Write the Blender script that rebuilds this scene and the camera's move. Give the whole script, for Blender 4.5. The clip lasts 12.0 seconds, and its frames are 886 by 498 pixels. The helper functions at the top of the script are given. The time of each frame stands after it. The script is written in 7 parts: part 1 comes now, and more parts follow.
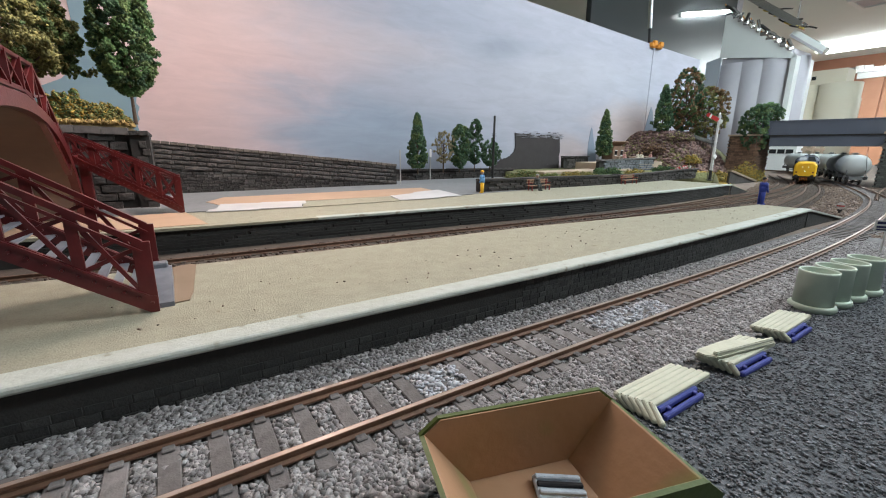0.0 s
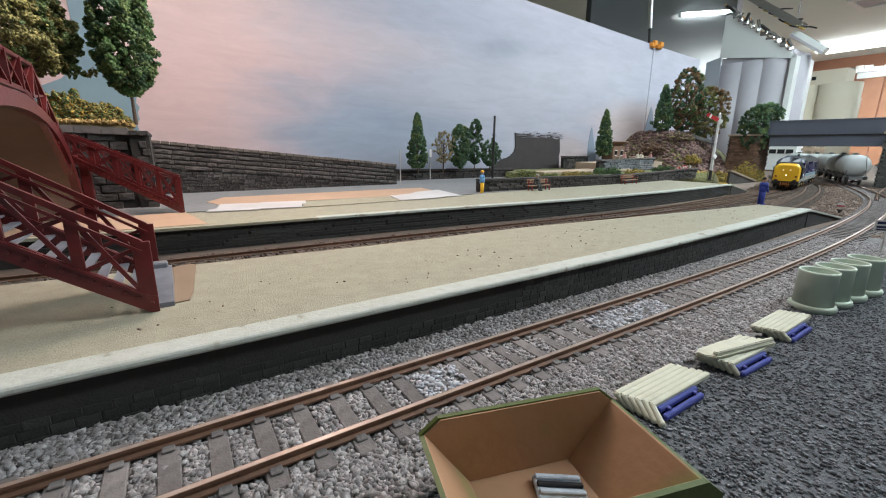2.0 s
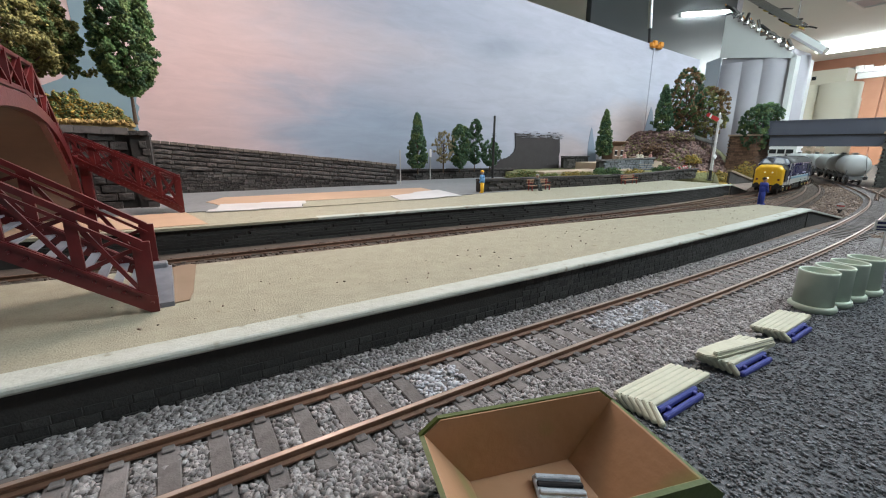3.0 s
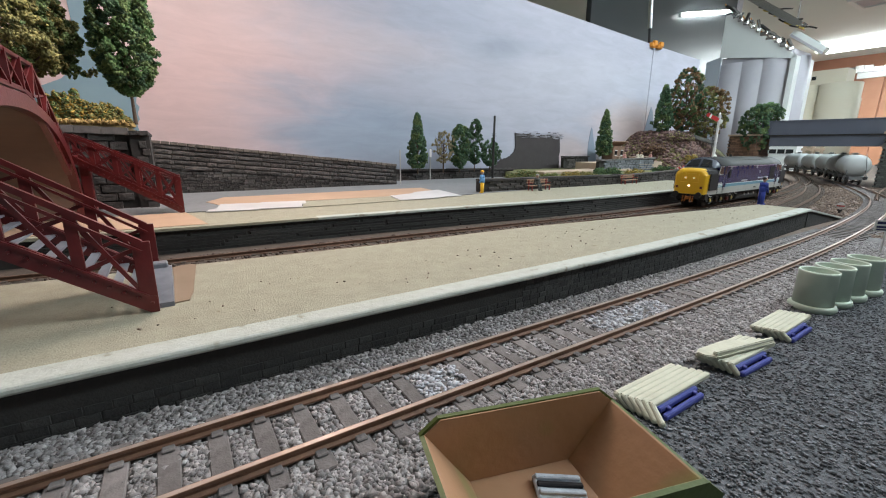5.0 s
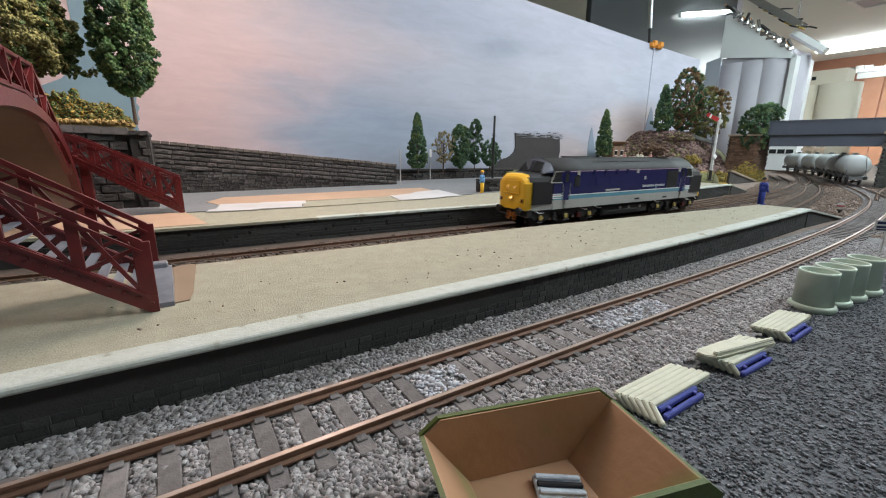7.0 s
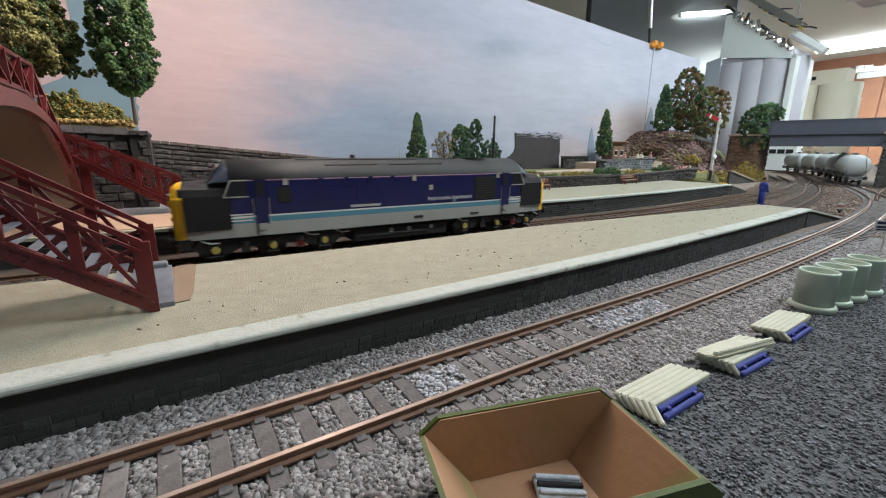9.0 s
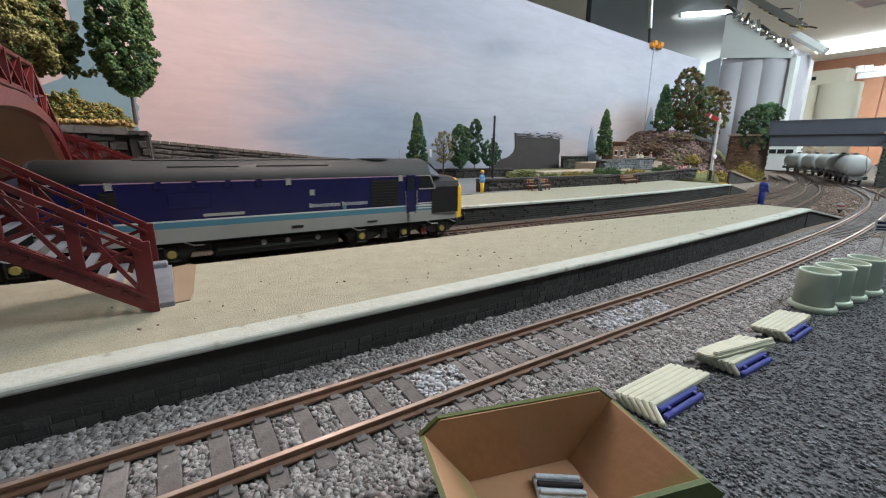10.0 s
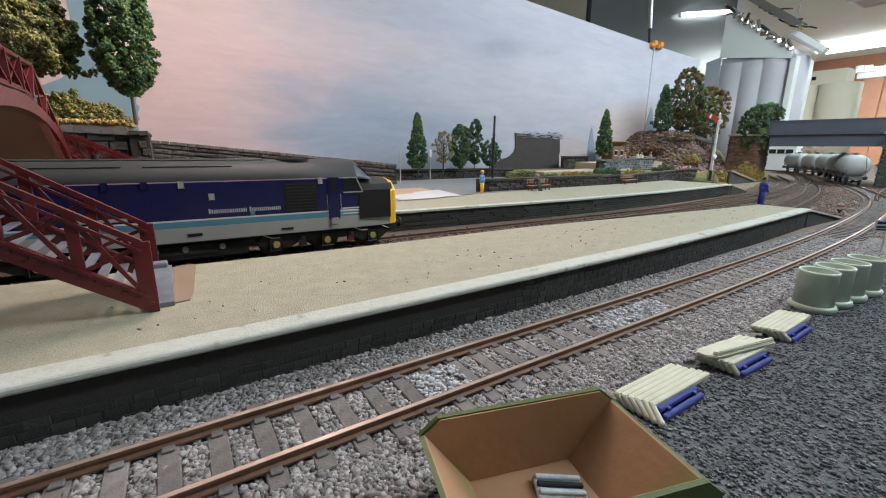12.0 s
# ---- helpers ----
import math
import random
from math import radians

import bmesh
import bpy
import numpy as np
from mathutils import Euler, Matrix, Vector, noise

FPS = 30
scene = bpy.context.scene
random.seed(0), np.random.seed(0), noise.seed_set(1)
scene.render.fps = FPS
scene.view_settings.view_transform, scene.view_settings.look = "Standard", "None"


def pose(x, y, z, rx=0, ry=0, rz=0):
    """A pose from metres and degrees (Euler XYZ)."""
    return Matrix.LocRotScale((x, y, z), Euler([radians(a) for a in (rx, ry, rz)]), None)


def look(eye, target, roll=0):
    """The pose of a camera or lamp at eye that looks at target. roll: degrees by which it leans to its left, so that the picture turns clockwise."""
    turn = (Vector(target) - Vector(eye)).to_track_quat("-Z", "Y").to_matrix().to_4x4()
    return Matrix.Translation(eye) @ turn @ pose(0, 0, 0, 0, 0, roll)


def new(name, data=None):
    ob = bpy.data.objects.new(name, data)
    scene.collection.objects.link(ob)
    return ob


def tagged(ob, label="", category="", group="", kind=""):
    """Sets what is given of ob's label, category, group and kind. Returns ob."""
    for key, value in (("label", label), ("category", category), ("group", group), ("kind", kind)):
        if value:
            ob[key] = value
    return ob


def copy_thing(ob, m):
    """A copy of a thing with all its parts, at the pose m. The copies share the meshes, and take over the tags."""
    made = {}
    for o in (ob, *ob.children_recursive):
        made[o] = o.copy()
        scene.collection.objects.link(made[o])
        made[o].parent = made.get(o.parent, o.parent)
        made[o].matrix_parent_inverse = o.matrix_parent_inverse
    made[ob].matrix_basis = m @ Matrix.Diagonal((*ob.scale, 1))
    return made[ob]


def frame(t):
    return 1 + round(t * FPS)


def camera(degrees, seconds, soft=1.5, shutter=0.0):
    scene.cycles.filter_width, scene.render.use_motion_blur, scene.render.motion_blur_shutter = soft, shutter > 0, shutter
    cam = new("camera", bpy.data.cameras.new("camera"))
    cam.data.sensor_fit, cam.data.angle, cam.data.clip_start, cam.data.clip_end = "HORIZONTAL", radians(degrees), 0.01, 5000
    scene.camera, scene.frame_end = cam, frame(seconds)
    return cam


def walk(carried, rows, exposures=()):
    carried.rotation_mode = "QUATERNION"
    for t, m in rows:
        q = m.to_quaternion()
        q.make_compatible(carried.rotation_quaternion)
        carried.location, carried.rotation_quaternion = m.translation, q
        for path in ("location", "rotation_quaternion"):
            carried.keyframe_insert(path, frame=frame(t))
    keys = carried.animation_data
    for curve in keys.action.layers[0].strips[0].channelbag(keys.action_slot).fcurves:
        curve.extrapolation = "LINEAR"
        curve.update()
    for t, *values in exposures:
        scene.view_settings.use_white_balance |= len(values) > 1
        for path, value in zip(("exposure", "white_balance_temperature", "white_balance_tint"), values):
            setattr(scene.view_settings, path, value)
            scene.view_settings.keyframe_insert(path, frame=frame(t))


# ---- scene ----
cam = camera(94.4, 12.0, soft=1.1, shutter=0.5)
MM = 0.001
EYE = Vector((0, 0, 57.8 * MM))
HEAD, TIP = radians(33.01), radians(13.71)
AHEAD = Vector((math.sin(HEAD) * math.cos(TIP), math.cos(HEAD) * math.cos(TIP), -math.sin(TIP)))
walk(cam, [(0, look(EYE, EYE + AHEAD, 0.49)), (12.0, look(EYE, EYE + AHEAD, 0.49))], exposures=[(0, 0.0), (12.0, 0.0)])

# ---- light: a windowless-looking hobby room lit by ceiling tubes, with unseen fills added ----
world = bpy.data.worlds.new("room_air")
scene.world = world
world.use_nodes = True
world.node_tree.nodes["Background"].inputs[0].default_value = (0.75, 0.85, 1.0, 1)
world.node_tree.nodes["Background"].inputs[1].default_value = 0.25


def area_lamp(name, eye, target, sx, sy, watts, colour):
    lamp = bpy.data.lights.new(name, "AREA")
    lamp.shape, lamp.size, lamp.size_y, lamp.energy, lamp.color = "RECTANGLE", sx, sy, watts, colour
    ob = new(name, lamp)
    ob.matrix_basis = look(Vector(eye), Vector(target))
    return ob


area_lamp("layout_tube", (0.52, 0.31, 0.68), (0.52, 0.36, 0), 1.15, 0.10, 2.6, (0.80, 0.93, 1.0))
area_lamp("key_lamp", (0.36, 0.0, 0.68), (0.32, 0.50, 0.10), 0.30, 0.10, 1.25, (1.0, 0.90, 0.91))
# unseen warm lamp added for the glow on the bridge
area_lamp("bridge_fill_lamp", (0.09, 0.31, 0.33), (-0.06, 0.32, 0.10), 0.14, 0.08, 1.1, (1.0, 0.80, 0.72))
# unseen tube added to fill the right foreground
area_lamp("front_fill_tube", (1.15, -0.32, 0.86), (1.15, 0.1, 0), 1.4, 0.10, 16.5, (0.80, 0.94, 1.0))
# unseen cool source added to fill the faces towards the camera
area_lamp("cool_fill_light", (-1.1, -2.55, 0.25), (0.5, 0.0, 0.0), 1.6, 1.1, 8, (0.76, 0.90, 1.0))
# unseen tube added to brighten the silo and bridge fronts
area_lamp("back_fill_tube", (1.62, 0.10, 0.86), (1.95, 0.5, 0.1), 0.10, 1.2, 13, (0.82, 0.96, 1.0))
area_lamp("tube_light_far", (4.4, 0.4, 0.84), (4.4, 0.4, 0), 0.10, 1.5, 95, (0.84, 0.96, 1.0))


# ---- helpers of this scene: all shapes are written in millimetres ----
def at(x, y, z=0, rx=0, ry=0, rz=0):
    return pose(x * MM, y * MM, z * MM, rx, ry, rz)


def part(name, bm, material, parent=None, label="", m=None, smooth=False, category="", group="", kind=""):
    """Links a bmesh (millimetres) as one mesh object."""
    mesh = bpy.data.meshes.new(name)
    bmesh.ops.recalc_face_normals(bm, faces=bm.faces)
    bm.transform(Matrix.Scale(MM, 4))
    bm.to_mesh(mesh)
    bm.free()
    if smooth:
        for poly in mesh.polygons:
            poly.use_smooth = True
    mats = material if isinstance(material, (list, tuple)) else [material]
    for mt in mats:
        mesh.materials.append(mt)
    ob = new(name, mesh)
    ob.parent = parent
    if m is not None:
        ob.matrix_basis = m
    return tagged(ob, label, category, group, kind)


def share(name, mesh, parent, m):
    ob = new(name, mesh)
    ob.parent = parent
    ob.matrix_basis = m
    return ob


def thing(name, label, category, m=None, group="", kind=""):
    ob = new(name)
    ob.empty_display_size = 0.005
    if m is not None:
        ob.matrix_basis = m
    return tagged(ob, label, category, group, kind)


def box(bm, x0, x1, y0, y1, z0, z1, bevel=0.0, m=None, mi=0):
    r = bmesh.ops.create_cube(bm, size=1)
    vs = r["verts"]
    for v in vs:
        v.co = Vector((x0 + (v.co.x + .5) * (x1 - x0), y0 + (v.co.y + .5) * (y1 - y0), z0 + (v.co.z + .5) * (z1 - z0)))
    fs = list({f for v in vs for f in v.link_faces})
    for f in fs:
        f.material_index = mi
    if bevel:
        es = list({e for v in vs for e in v.link_edges})
        r2 = bmesh.ops.bevel(bm, geom=es, offset=bevel, segments=1, affect="EDGES")
        vs = list({v for f in r2["faces"] for v in f.verts})
    if m is not None:
        bmesh.ops.transform(bm, matrix=m, verts=vs)
    return vs


def rod(bm, p0, p1, r0, r1=None, seg=10, caps=True):
    """A tapered round bar between two points."""
    p0, p1 = Vector(p0), Vector(p1)
    r1 = r0 if r1 is None else r1
    d = p1 - p0
    q = d.to_track_quat("Z", "Y").to_matrix().to_4x4()
    r = bmesh.ops.create_cone(bm, cap_ends=caps, segments=seg, radius1=r0, radius2=r1, depth=d.length)
    bmesh.ops.transform(bm, matrix=Matrix.Translation((p0 + p1) / 2) @ q, verts=r["verts"])
    return r["verts"]


def bar(bm, p0, p1, w, h, up=(0, 0, 1)):
    """A flat bar from p0 to p1, w wide, h high."""
    p0, p1 = Vector(p0), Vector(p1)
    d = (p1 - p0)
    x = d.normalized()
    y = Vector(up).cross(x).normalized()
    zv = x.cross(y)
    r = bmesh.ops.create_cube(bm, size=1)
    for v in r["verts"]:
        c = v.co.copy()
        v.co = p0 + d * (c.x + .5) + y * (c.y * w) + zv * (c.z * h)
    return r["verts"]


def ball(bm, c, r, sub=2, sc=(1, 1, 1)):
    o = bmesh.ops.create_icosphere(bm, subdivisions=sub, radius=r)
    for v in o["verts"]:
        v.co = Vector((v.co.x * sc[0], v.co.y * sc[1], v.co.z * sc[2])) + Vector(c)
    return o["verts"]


def prism(bm, pts, a, b, plane="xz", mi=0):
    """Extrudes an outline. plane xz: from y=a to y=b; yz: x; xy: z."""
    def put(u, v, w):
        return {"xz": (u, w, v), "yz": (w, u, v), "xy": (u, v, w)}[plane]
    lo = [bm.verts.new(put(u, v, a)) for u, v in pts]
    hi = [bm.verts.new(put(u, v, b)) for u, v in pts]
    fs = [bm.faces.new(lo), bm.faces.new(hi[::-1])]
    n = len(pts)
    for i in range(n):
        fs.append(bm.faces.new((lo[i], hi[i], hi[(i + 1) % n], lo[(i + 1) % n])))
    for f in fs:
        f.material_index = mi
    return lo + hi


def turned(bm, profile, seg=24, c=(0, 0, 0), closed=False):
    """A body of revolution about z: profile of (radius, height)."""
    rings = []
    for r, h in profile:
        rings.append([bm.verts.new((c[0] + r * math.cos(2 * math.pi * k / seg), c[1] + r * math.sin(2 * math.pi * k / seg), c[2] + h)) for k in range(seg)])
    pairs = list(zip(rings, rings[1:]))
    if closed:
        pairs.append((rings[-1], rings[0]))
    for a, b in pairs:
        for k in range(seg):
            bm.faces.new((a[k], a[(k + 1) % seg], b[(k + 1) % seg], b[k]))
    if not closed:
        bm.faces.new(rings[0][::-1])
        bm.faces.new(rings[-1])


def strip(bm, left, right, thick, mi=0):
    """A slab between two equal-length edge lines of (x, y, z) for its top."""
    rows = []
    for a, b in zip(left, right):
        a, b = Vector(a), Vector(b)
        dn = Vector((0, 0, -thick))
        rows.append([bm.verts.new(v) for v in (a, b, b + dn, a + dn)])
    for r0, r1 in zip(rows, rows[1:]):
        for k in range(4):
            f = bm.faces.new((r0[k], r0[(k + 1) % 4], r1[(k + 1) % 4], r1[k]))
            f.material_index = mi
    bm.faces.new(rows[0])
    bm.faces.new(rows[-1][::-1])


def sweep(bm, line, section):
    """Sweeps a closed section of (across, up) along a line of (x, y, z)."""
    rows = []
    n = len(line)
    for i in range(n):
        a, b = Vector(line[max(0, i - 1)]), Vector(line[min(n - 1, i + 1)])
        d = (b - a).normalized()
        s = Vector((d.y, -d.x, 0)).normalized()
        rows.append([bm.verts.new(Vector(line[i]) + s * u + Vector((0, 0, v))) for u, v in section])
    k = len(section)
    for r0, r1 in zip(rows, rows[1:]):
        for j in range(k):
            bm.faces.new((r0[j], r0[(j + 1) % k], r1[(j + 1) % k], r1[j]))
    bm.faces.new(rows[0])
    bm.faces.new(rows[-1][::-1])


def spline(pts, step):
    """Points every step millimetres along a smooth line through pts (x, y)."""
    p = [Vector((x, y, 0)) for x, y in pts]
    p = [p[0] * 2 - p[1]] + p + [p[-1] * 2 - p[-2]]
    fine = []
    for i in range(1, len(p) - 2):
        for k in range(40):
            t = k / 40
            fine.append(0.5 * ((2 * p[i]) + (p[i + 1] - p[i - 1]) * t + (2 * p[i - 1] - 5 * p[i] + 4 * p[i + 1] - p[i + 2]) * t * t
                               + (3 * p[i] - p[i - 1] - 3 * p[i + 1] + p[i + 2]) * t ** 3))
    fine.append(p[-2])
    out, run, want = [fine[0]], 0.0, step
    for a, b in zip(fine, fine[1:]):
        L = (b - a).length
        while run + L >= want:
            out.append(a + (b - a) * ((want - run) / L))
            want += step
        run += L
    return out


def offset(line, d, z=0.0):
    """A line moved sideways: positive d to the left of its heading."""
    out = []
    n = len(line)
    for i in range(n):
        t = (line[min(n - 1, i + 1)] - line[max(0, i - 1)]).normalized()
        out.append((line[i].x - t.y * d, line[i].y + t.x * d, z))
    return out


RNG = np.random.default_rng(7)
CUBE = np.array([(x, y, z) for x in (-1, 1) for y in (-1, 1) for z in (-1, 1)], float)
QUADS = np.array([(0, 1, 3, 2), (4, 6, 7, 5), (0, 4, 5, 1), (2, 3, 7, 6), (0, 2, 6, 4), (1, 5, 7, 3)])


def crumbs(name, centres, sizes, material, flat=0.8, parent=None, label="", category="", kind="stuff", leaf=0.0):
    """Many small broken lumps in one mesh, for what nobody could count."""
    n = len(centres)
    v = CUBE[None] * (0.5 + 0.28 * (RNG.random((n, 8, 3)) - 0.5) * 2)
    v = v * (0.75 + 0.5 * RNG.random((n, 1, 3)))
    q = RNG.normal(size=(n, 4))
    q /= np.linalg.norm(q, axis=1)[:, None]
    w, x, y, z = q.T
    R = np.stack([1 - 2 * (y * y + z * z), 2 * (x * y - z * w), 2 * (x * z + y * w), 2 * (x * y + z * w), 1 - 2 * (x * x + z * z), 2 * (y * z - x * w),
                  2 * (x * z - y * w), 2 * (y * z + x * w), 1 - 2 * (x * x + y * y)], 1).reshape(n, 3, 3)
    if leaf:
        v[:, :, 2] *= leaf
        v[:, :4, 2] += 0.35
    v = np.einsum("nij,nkj->nki", R, v)
    v[:, :, 2] *= flat
    v = (v * np.asarray(sizes)[:, None, None] + np.asarray(centres)[:, None, :]) * MM
    f = (QUADS[None] + 8 * np.arange(n)[:, None, None]).reshape(-1, 4)
    mesh = bpy.data.meshes.new(name)
    mesh.vertices.add(n * 8)
    mesh.vertices.foreach_set("co", v.reshape(-1))
    mesh.loops.add(len(f) * 4)
    mesh.loops.foreach_set("vertex_index", f.reshape(-1).astype(np.int32))
    mesh.polygons.add(len(f))
    mesh.polygons.foreach_set("loop_start", (np.arange(len(f)) * 4).astype(np.int32))
    mesh.update(calc_edges=True)
    mesh.validate()
    mesh.materials.append(material)
    ob = new(name, mesh)
    ob.parent = parent
    return tagged(ob, label, category, "", kind)


# ---- materials ----
def surf(name, c1, c2=None, scale=200, rough=0.7, bump=0.0, bscale=None, metal=0.0, vary=0.0, island=False, coat=0.0, spots=None, emit=0.0, wide=0.35, spec=0.5):
    """A painted, cast or earthy surface: two tones mixed by coarse and fine noise, fine relief, optional change from piece to piece."""
    mt = bpy.data.materials.new(name)
    mt.use_nodes = True
    nt = mt.node_tree
    n, l = nt.nodes, nt.links
    bs = n["Principled BSDF"]
    c2 = c2 or tuple(c * 0.75 for c in c1)
    tc = n.new("ShaderNodeTexCoord")
    na = n.new("ShaderNodeTexNoise")
    na.inputs["Scale"].default_value, na.inputs["Detail"].default_value = scale, 8
    nb = n.new("ShaderNodeTexNoise")
    nb.inputs["Scale"].default_value, nb.inputs["Detail"].default_value = scale * 0.13, 3
    l.new(tc.outputs["Object"], na.inputs["Vector"])
    l.new(tc.outputs["Object"], nb.inputs["Vector"])
    mx = n.new("ShaderNodeMath")
    mx.operation = "ADD"
    l.new(na.outputs["Fac"], mx.inputs[0])
    l.new(nb.outputs["Fac"], mx.inputs[1])
    mr = n.new("ShaderNodeMapRange")
    mr.inputs[1].default_value, mr.inputs[2].default_value = 1 - wide, 1 + wide
    l.new(mx.outputs[0], mr.inputs[0])
    ramp = n.new("ShaderNodeMix")
    ramp.data_type = "RGBA"
    ramp.inputs["A"].default_value, ramp.inputs["B"].default_value = (*c1, 1), (*c2, 1)
    l.new(mr.outputs[0], ramp.inputs["Factor"])
    col = ramp.outputs["Result"]
    if spots:
        sc, thr, sp = spots
        ns = n.new("ShaderNodeTexNoise")
        ns.inputs["Scale"].default_value = sc
        l.new(tc.outputs["Object"], ns.inputs["Vector"])
        rs = n.new("ShaderNodeMapRange")
        rs.inputs[1].default_value, rs.inputs[2].default_value = thr, thr + 0.06
        l.new(ns.outputs["Fac"], rs.inputs[0])
        m2 = n.new("ShaderNodeMix")
        m2.data_type = "RGBA"
        l.new(rs.outputs[0], m2.inputs["Factor"])
        l.new(col, m2.inputs["A"])
        m2.inputs["B"].default_value = (*sp, 1)
        col = m2.outputs["Result"]
    if vary:
        src = n.new("ShaderNodeNewGeometry").outputs["Random Per Island"] if island else n.new("ShaderNodeObjectInfo").outputs["Random"]
        vr = n.new("ShaderNodeMapRange")
        vr.inputs[3].default_value, vr.inputs[4].default_value = 1 - vary, 1 + vary
        l.new(src, vr.inputs[0])
        hs = n.new("ShaderNodeHueSaturation")
        l.new(vr.outputs[0], hs.inputs["Value"])
        l.new(col, hs.inputs["Color"])
        col = hs.outputs["Color"]
    l.new(col, bs.inputs["Base Color"])
    bs.inputs["Roughness"].default_value, bs.inputs["Metallic"].default_value = rough, metal
    bs.inputs["Coat Weight"].default_value = coat
    bs.inputs["Specular IOR Level"].default_value = spec
    if bump:
        bn = n.new("ShaderNodeTexNoise")
        bn.inputs["Scale"].default_value, bn.inputs["Detail"].default_value = bscale or scale * 2, 6
        l.new(tc.outputs["Object"], bn.inputs["Vector"])
        bu = n.new("ShaderNodeBump")
        bu.inputs["Strength"].default_value, bu.inputs["Distance"].default_value = bump, 0.001
        l.new(bn.outputs["Fac"], bu.inputs["Height"])
        l.new(bu.outputs["Normal"], bs.inputs["Normal"])
    if emit:
        bs.inputs["Emission Color"].default_value, bs.inputs["Emission Strength"].default_value = (*c1, 1), emit
    return mt


M_PLAT = surf("platform_grit", (0.38, 0.355, 0.265), (0.30, 0.275, 0.205), 1500, 0.9, 0.5, 2500, spots=(260, 0.72, (0.25, 0.20, 0.13)))
M_COPE = surf("coping_paint", (0.50, 0.52, 0.48), (0.40, 0.41, 0.36), 260, 0.8, 0.25, 1200, spots=(130, 0.64, (0.30, 0.28, 0.22)))
M_BRICK_DARK = surf("dark_brick", (0.045, 0.042, 0.040), (0.025, 0.024, 0.023), 500, 0.85, 0.4, 1500, vary=0.35)
M_BRICK_DARK_J = surf("dark_brick_mass", (0.045, 0.042, 0.040), (0.025, 0.024, 0.023), 500, 0.85, 0.4, 1500, vary=0.35, island=True)
M_MORTAR = surf("dark_mortar", (0.040, 0.036, 0.033), (0.028, 0.026, 0.024), 800, 0.95, 0.3)
M_STONE = surf("grey_stone", (0.092, 0.080, 0.074), (0.034, 0.031, 0.030), 350, 0.85, 0.8, 900, vary=0.4)
M_STONE_J = surf("grey_stone_mass", (0.11, 0.105, 0.10), (0.05, 0.048, 0.046), 350, 0.85, 0.6, 900, vary=0.4, island=True)
M_BALLAST = surf("ballast_stone", (0.33, 0.315, 0.315), (0.19, 0.175, 0.17), 900, 0.85, 0.3, vary=0.45, island=True)
M_BALLAST_BED = surf("ballast_bed", (0.24, 0.23, 0.23), (0.10, 0.095, 0.09), 700, 0.95, 1.0, 700)
M_GRIT = surf("dark_grit", (0.19, 0.20, 0.215), (0.105, 0.11, 0.12), 900, 0.95, 0.3, vary=0.6, island=True, spec=0.15)
M_GRIT_BED = surf("dark_grit_bed", (0.165, 0.173, 0.187), (0.10, 0.105, 0.113), 900, 0.95, 1.0, 900, spec=0.15)
M_SLEEPER = surf("sleeper_grey_brown", (0.20, 0.18, 0.175), (0.13, 0.115, 0.11), 500, 0.85, 0.3, vary=0.2)
M_SLEEPER_DARK = surf("sleeper_dark", (0.10, 0.075, 0.06), (0.06, 0.045, 0.035), 500, 0.85, 0.3, vary=0.2)
M_RUST = surf("rusty_rail", (0.22, 0.115, 0.070), (0.12, 0.064, 0.042), 500, 0.55, 0.2, metal=0.3)
M_RUST_DARK = surf("dark_rusty_rail", (0.17, 0.095, 0.062), (0.10, 0.058, 0.04), 500, 0.6, 0.2, metal=0.3)
M_STEEL = surf("worn_rail_top", (0.50, 0.42, 0.37), (0.34, 0.25, 0.20), 300, 0.45, 0.05, metal=0.8)
M_YARD = surf("brown_yard_earth", (0.25, 0.185, 0.15), (0.14, 0.105, 0.085), 120, 0.95, 0.8, 900)
M_ROAD = surf("grey_road_card", (0.22, 0.22, 0.225), (0.17, 0.17, 0.175), 150, 0.9, 0.15, 1500)
M_RED = surf("red_bridge_plastic", (0.140, 0.017, 0.017), (0.070, 0.009, 0.010), 150, 0.30, 0.12, 500)
M_BALSA = surf("bare_tan_board", (0.50, 0.33, 0.22), (0.42, 0.27, 0.18), 60, 0.8, 0.1)
M_PAPER = surf("white_patch_card", (0.56, 0.54, 0.54), (0.44, 0.42, 0.41), 40, 0.8, 0.1)
M_NAVY = surf("navy_paint", (0.017, 0.018, 0.088), (0.013, 0.014, 0.068), 90, 0.26, 0.02, spec=0.4)
M_LGREY = surf("pale_grey_paint", (0.42, 0.41, 0.38), (0.36, 0.35, 0.32), 90, 0.4, 0.02)
M_LBLUE = surf("pale_blue_paint", (0.10, 0.27, 0.36), (0.08, 0.23, 0.31), 90, 0.4)
M_WHITE = surf("white_paint", (0.75, 0.74, 0.72), (0.66, 0.65, 0.63), 120, 0.45)
M_ROOF = surf("dark_grey_roof_paint", (0.036, 0.037, 0.038), (0.024, 0.025, 0.025), 60, 0.6, 0.05, spec=0.3)
M_YELLOW = surf("warning_yellow_paint", (0.86, 0.51, 0.025), (0.80, 0.45, 0.02), 90, 0.38)
M_BLACK = surf("matt_black_plastic", (0.014, 0.013, 0.013), (0.022, 0.020, 0.018), 200, 0.6, 0.1)
M_DGREY = surf("dark_grey_panel", (0.022, 0.020, 0.022), (0.015, 0.014, 0.016), 200, 0.55, spec=0.3)
M_GLASS = surf("dark_glazing", (0.02, 0.022, 0.025), (0.03, 0.03, 0.033), 30, 0.08, coat=0.5)
M_BRASS = surf("yellow_axle_cover", (0.50, 0.37, 0.10), None, 200, 0.45)
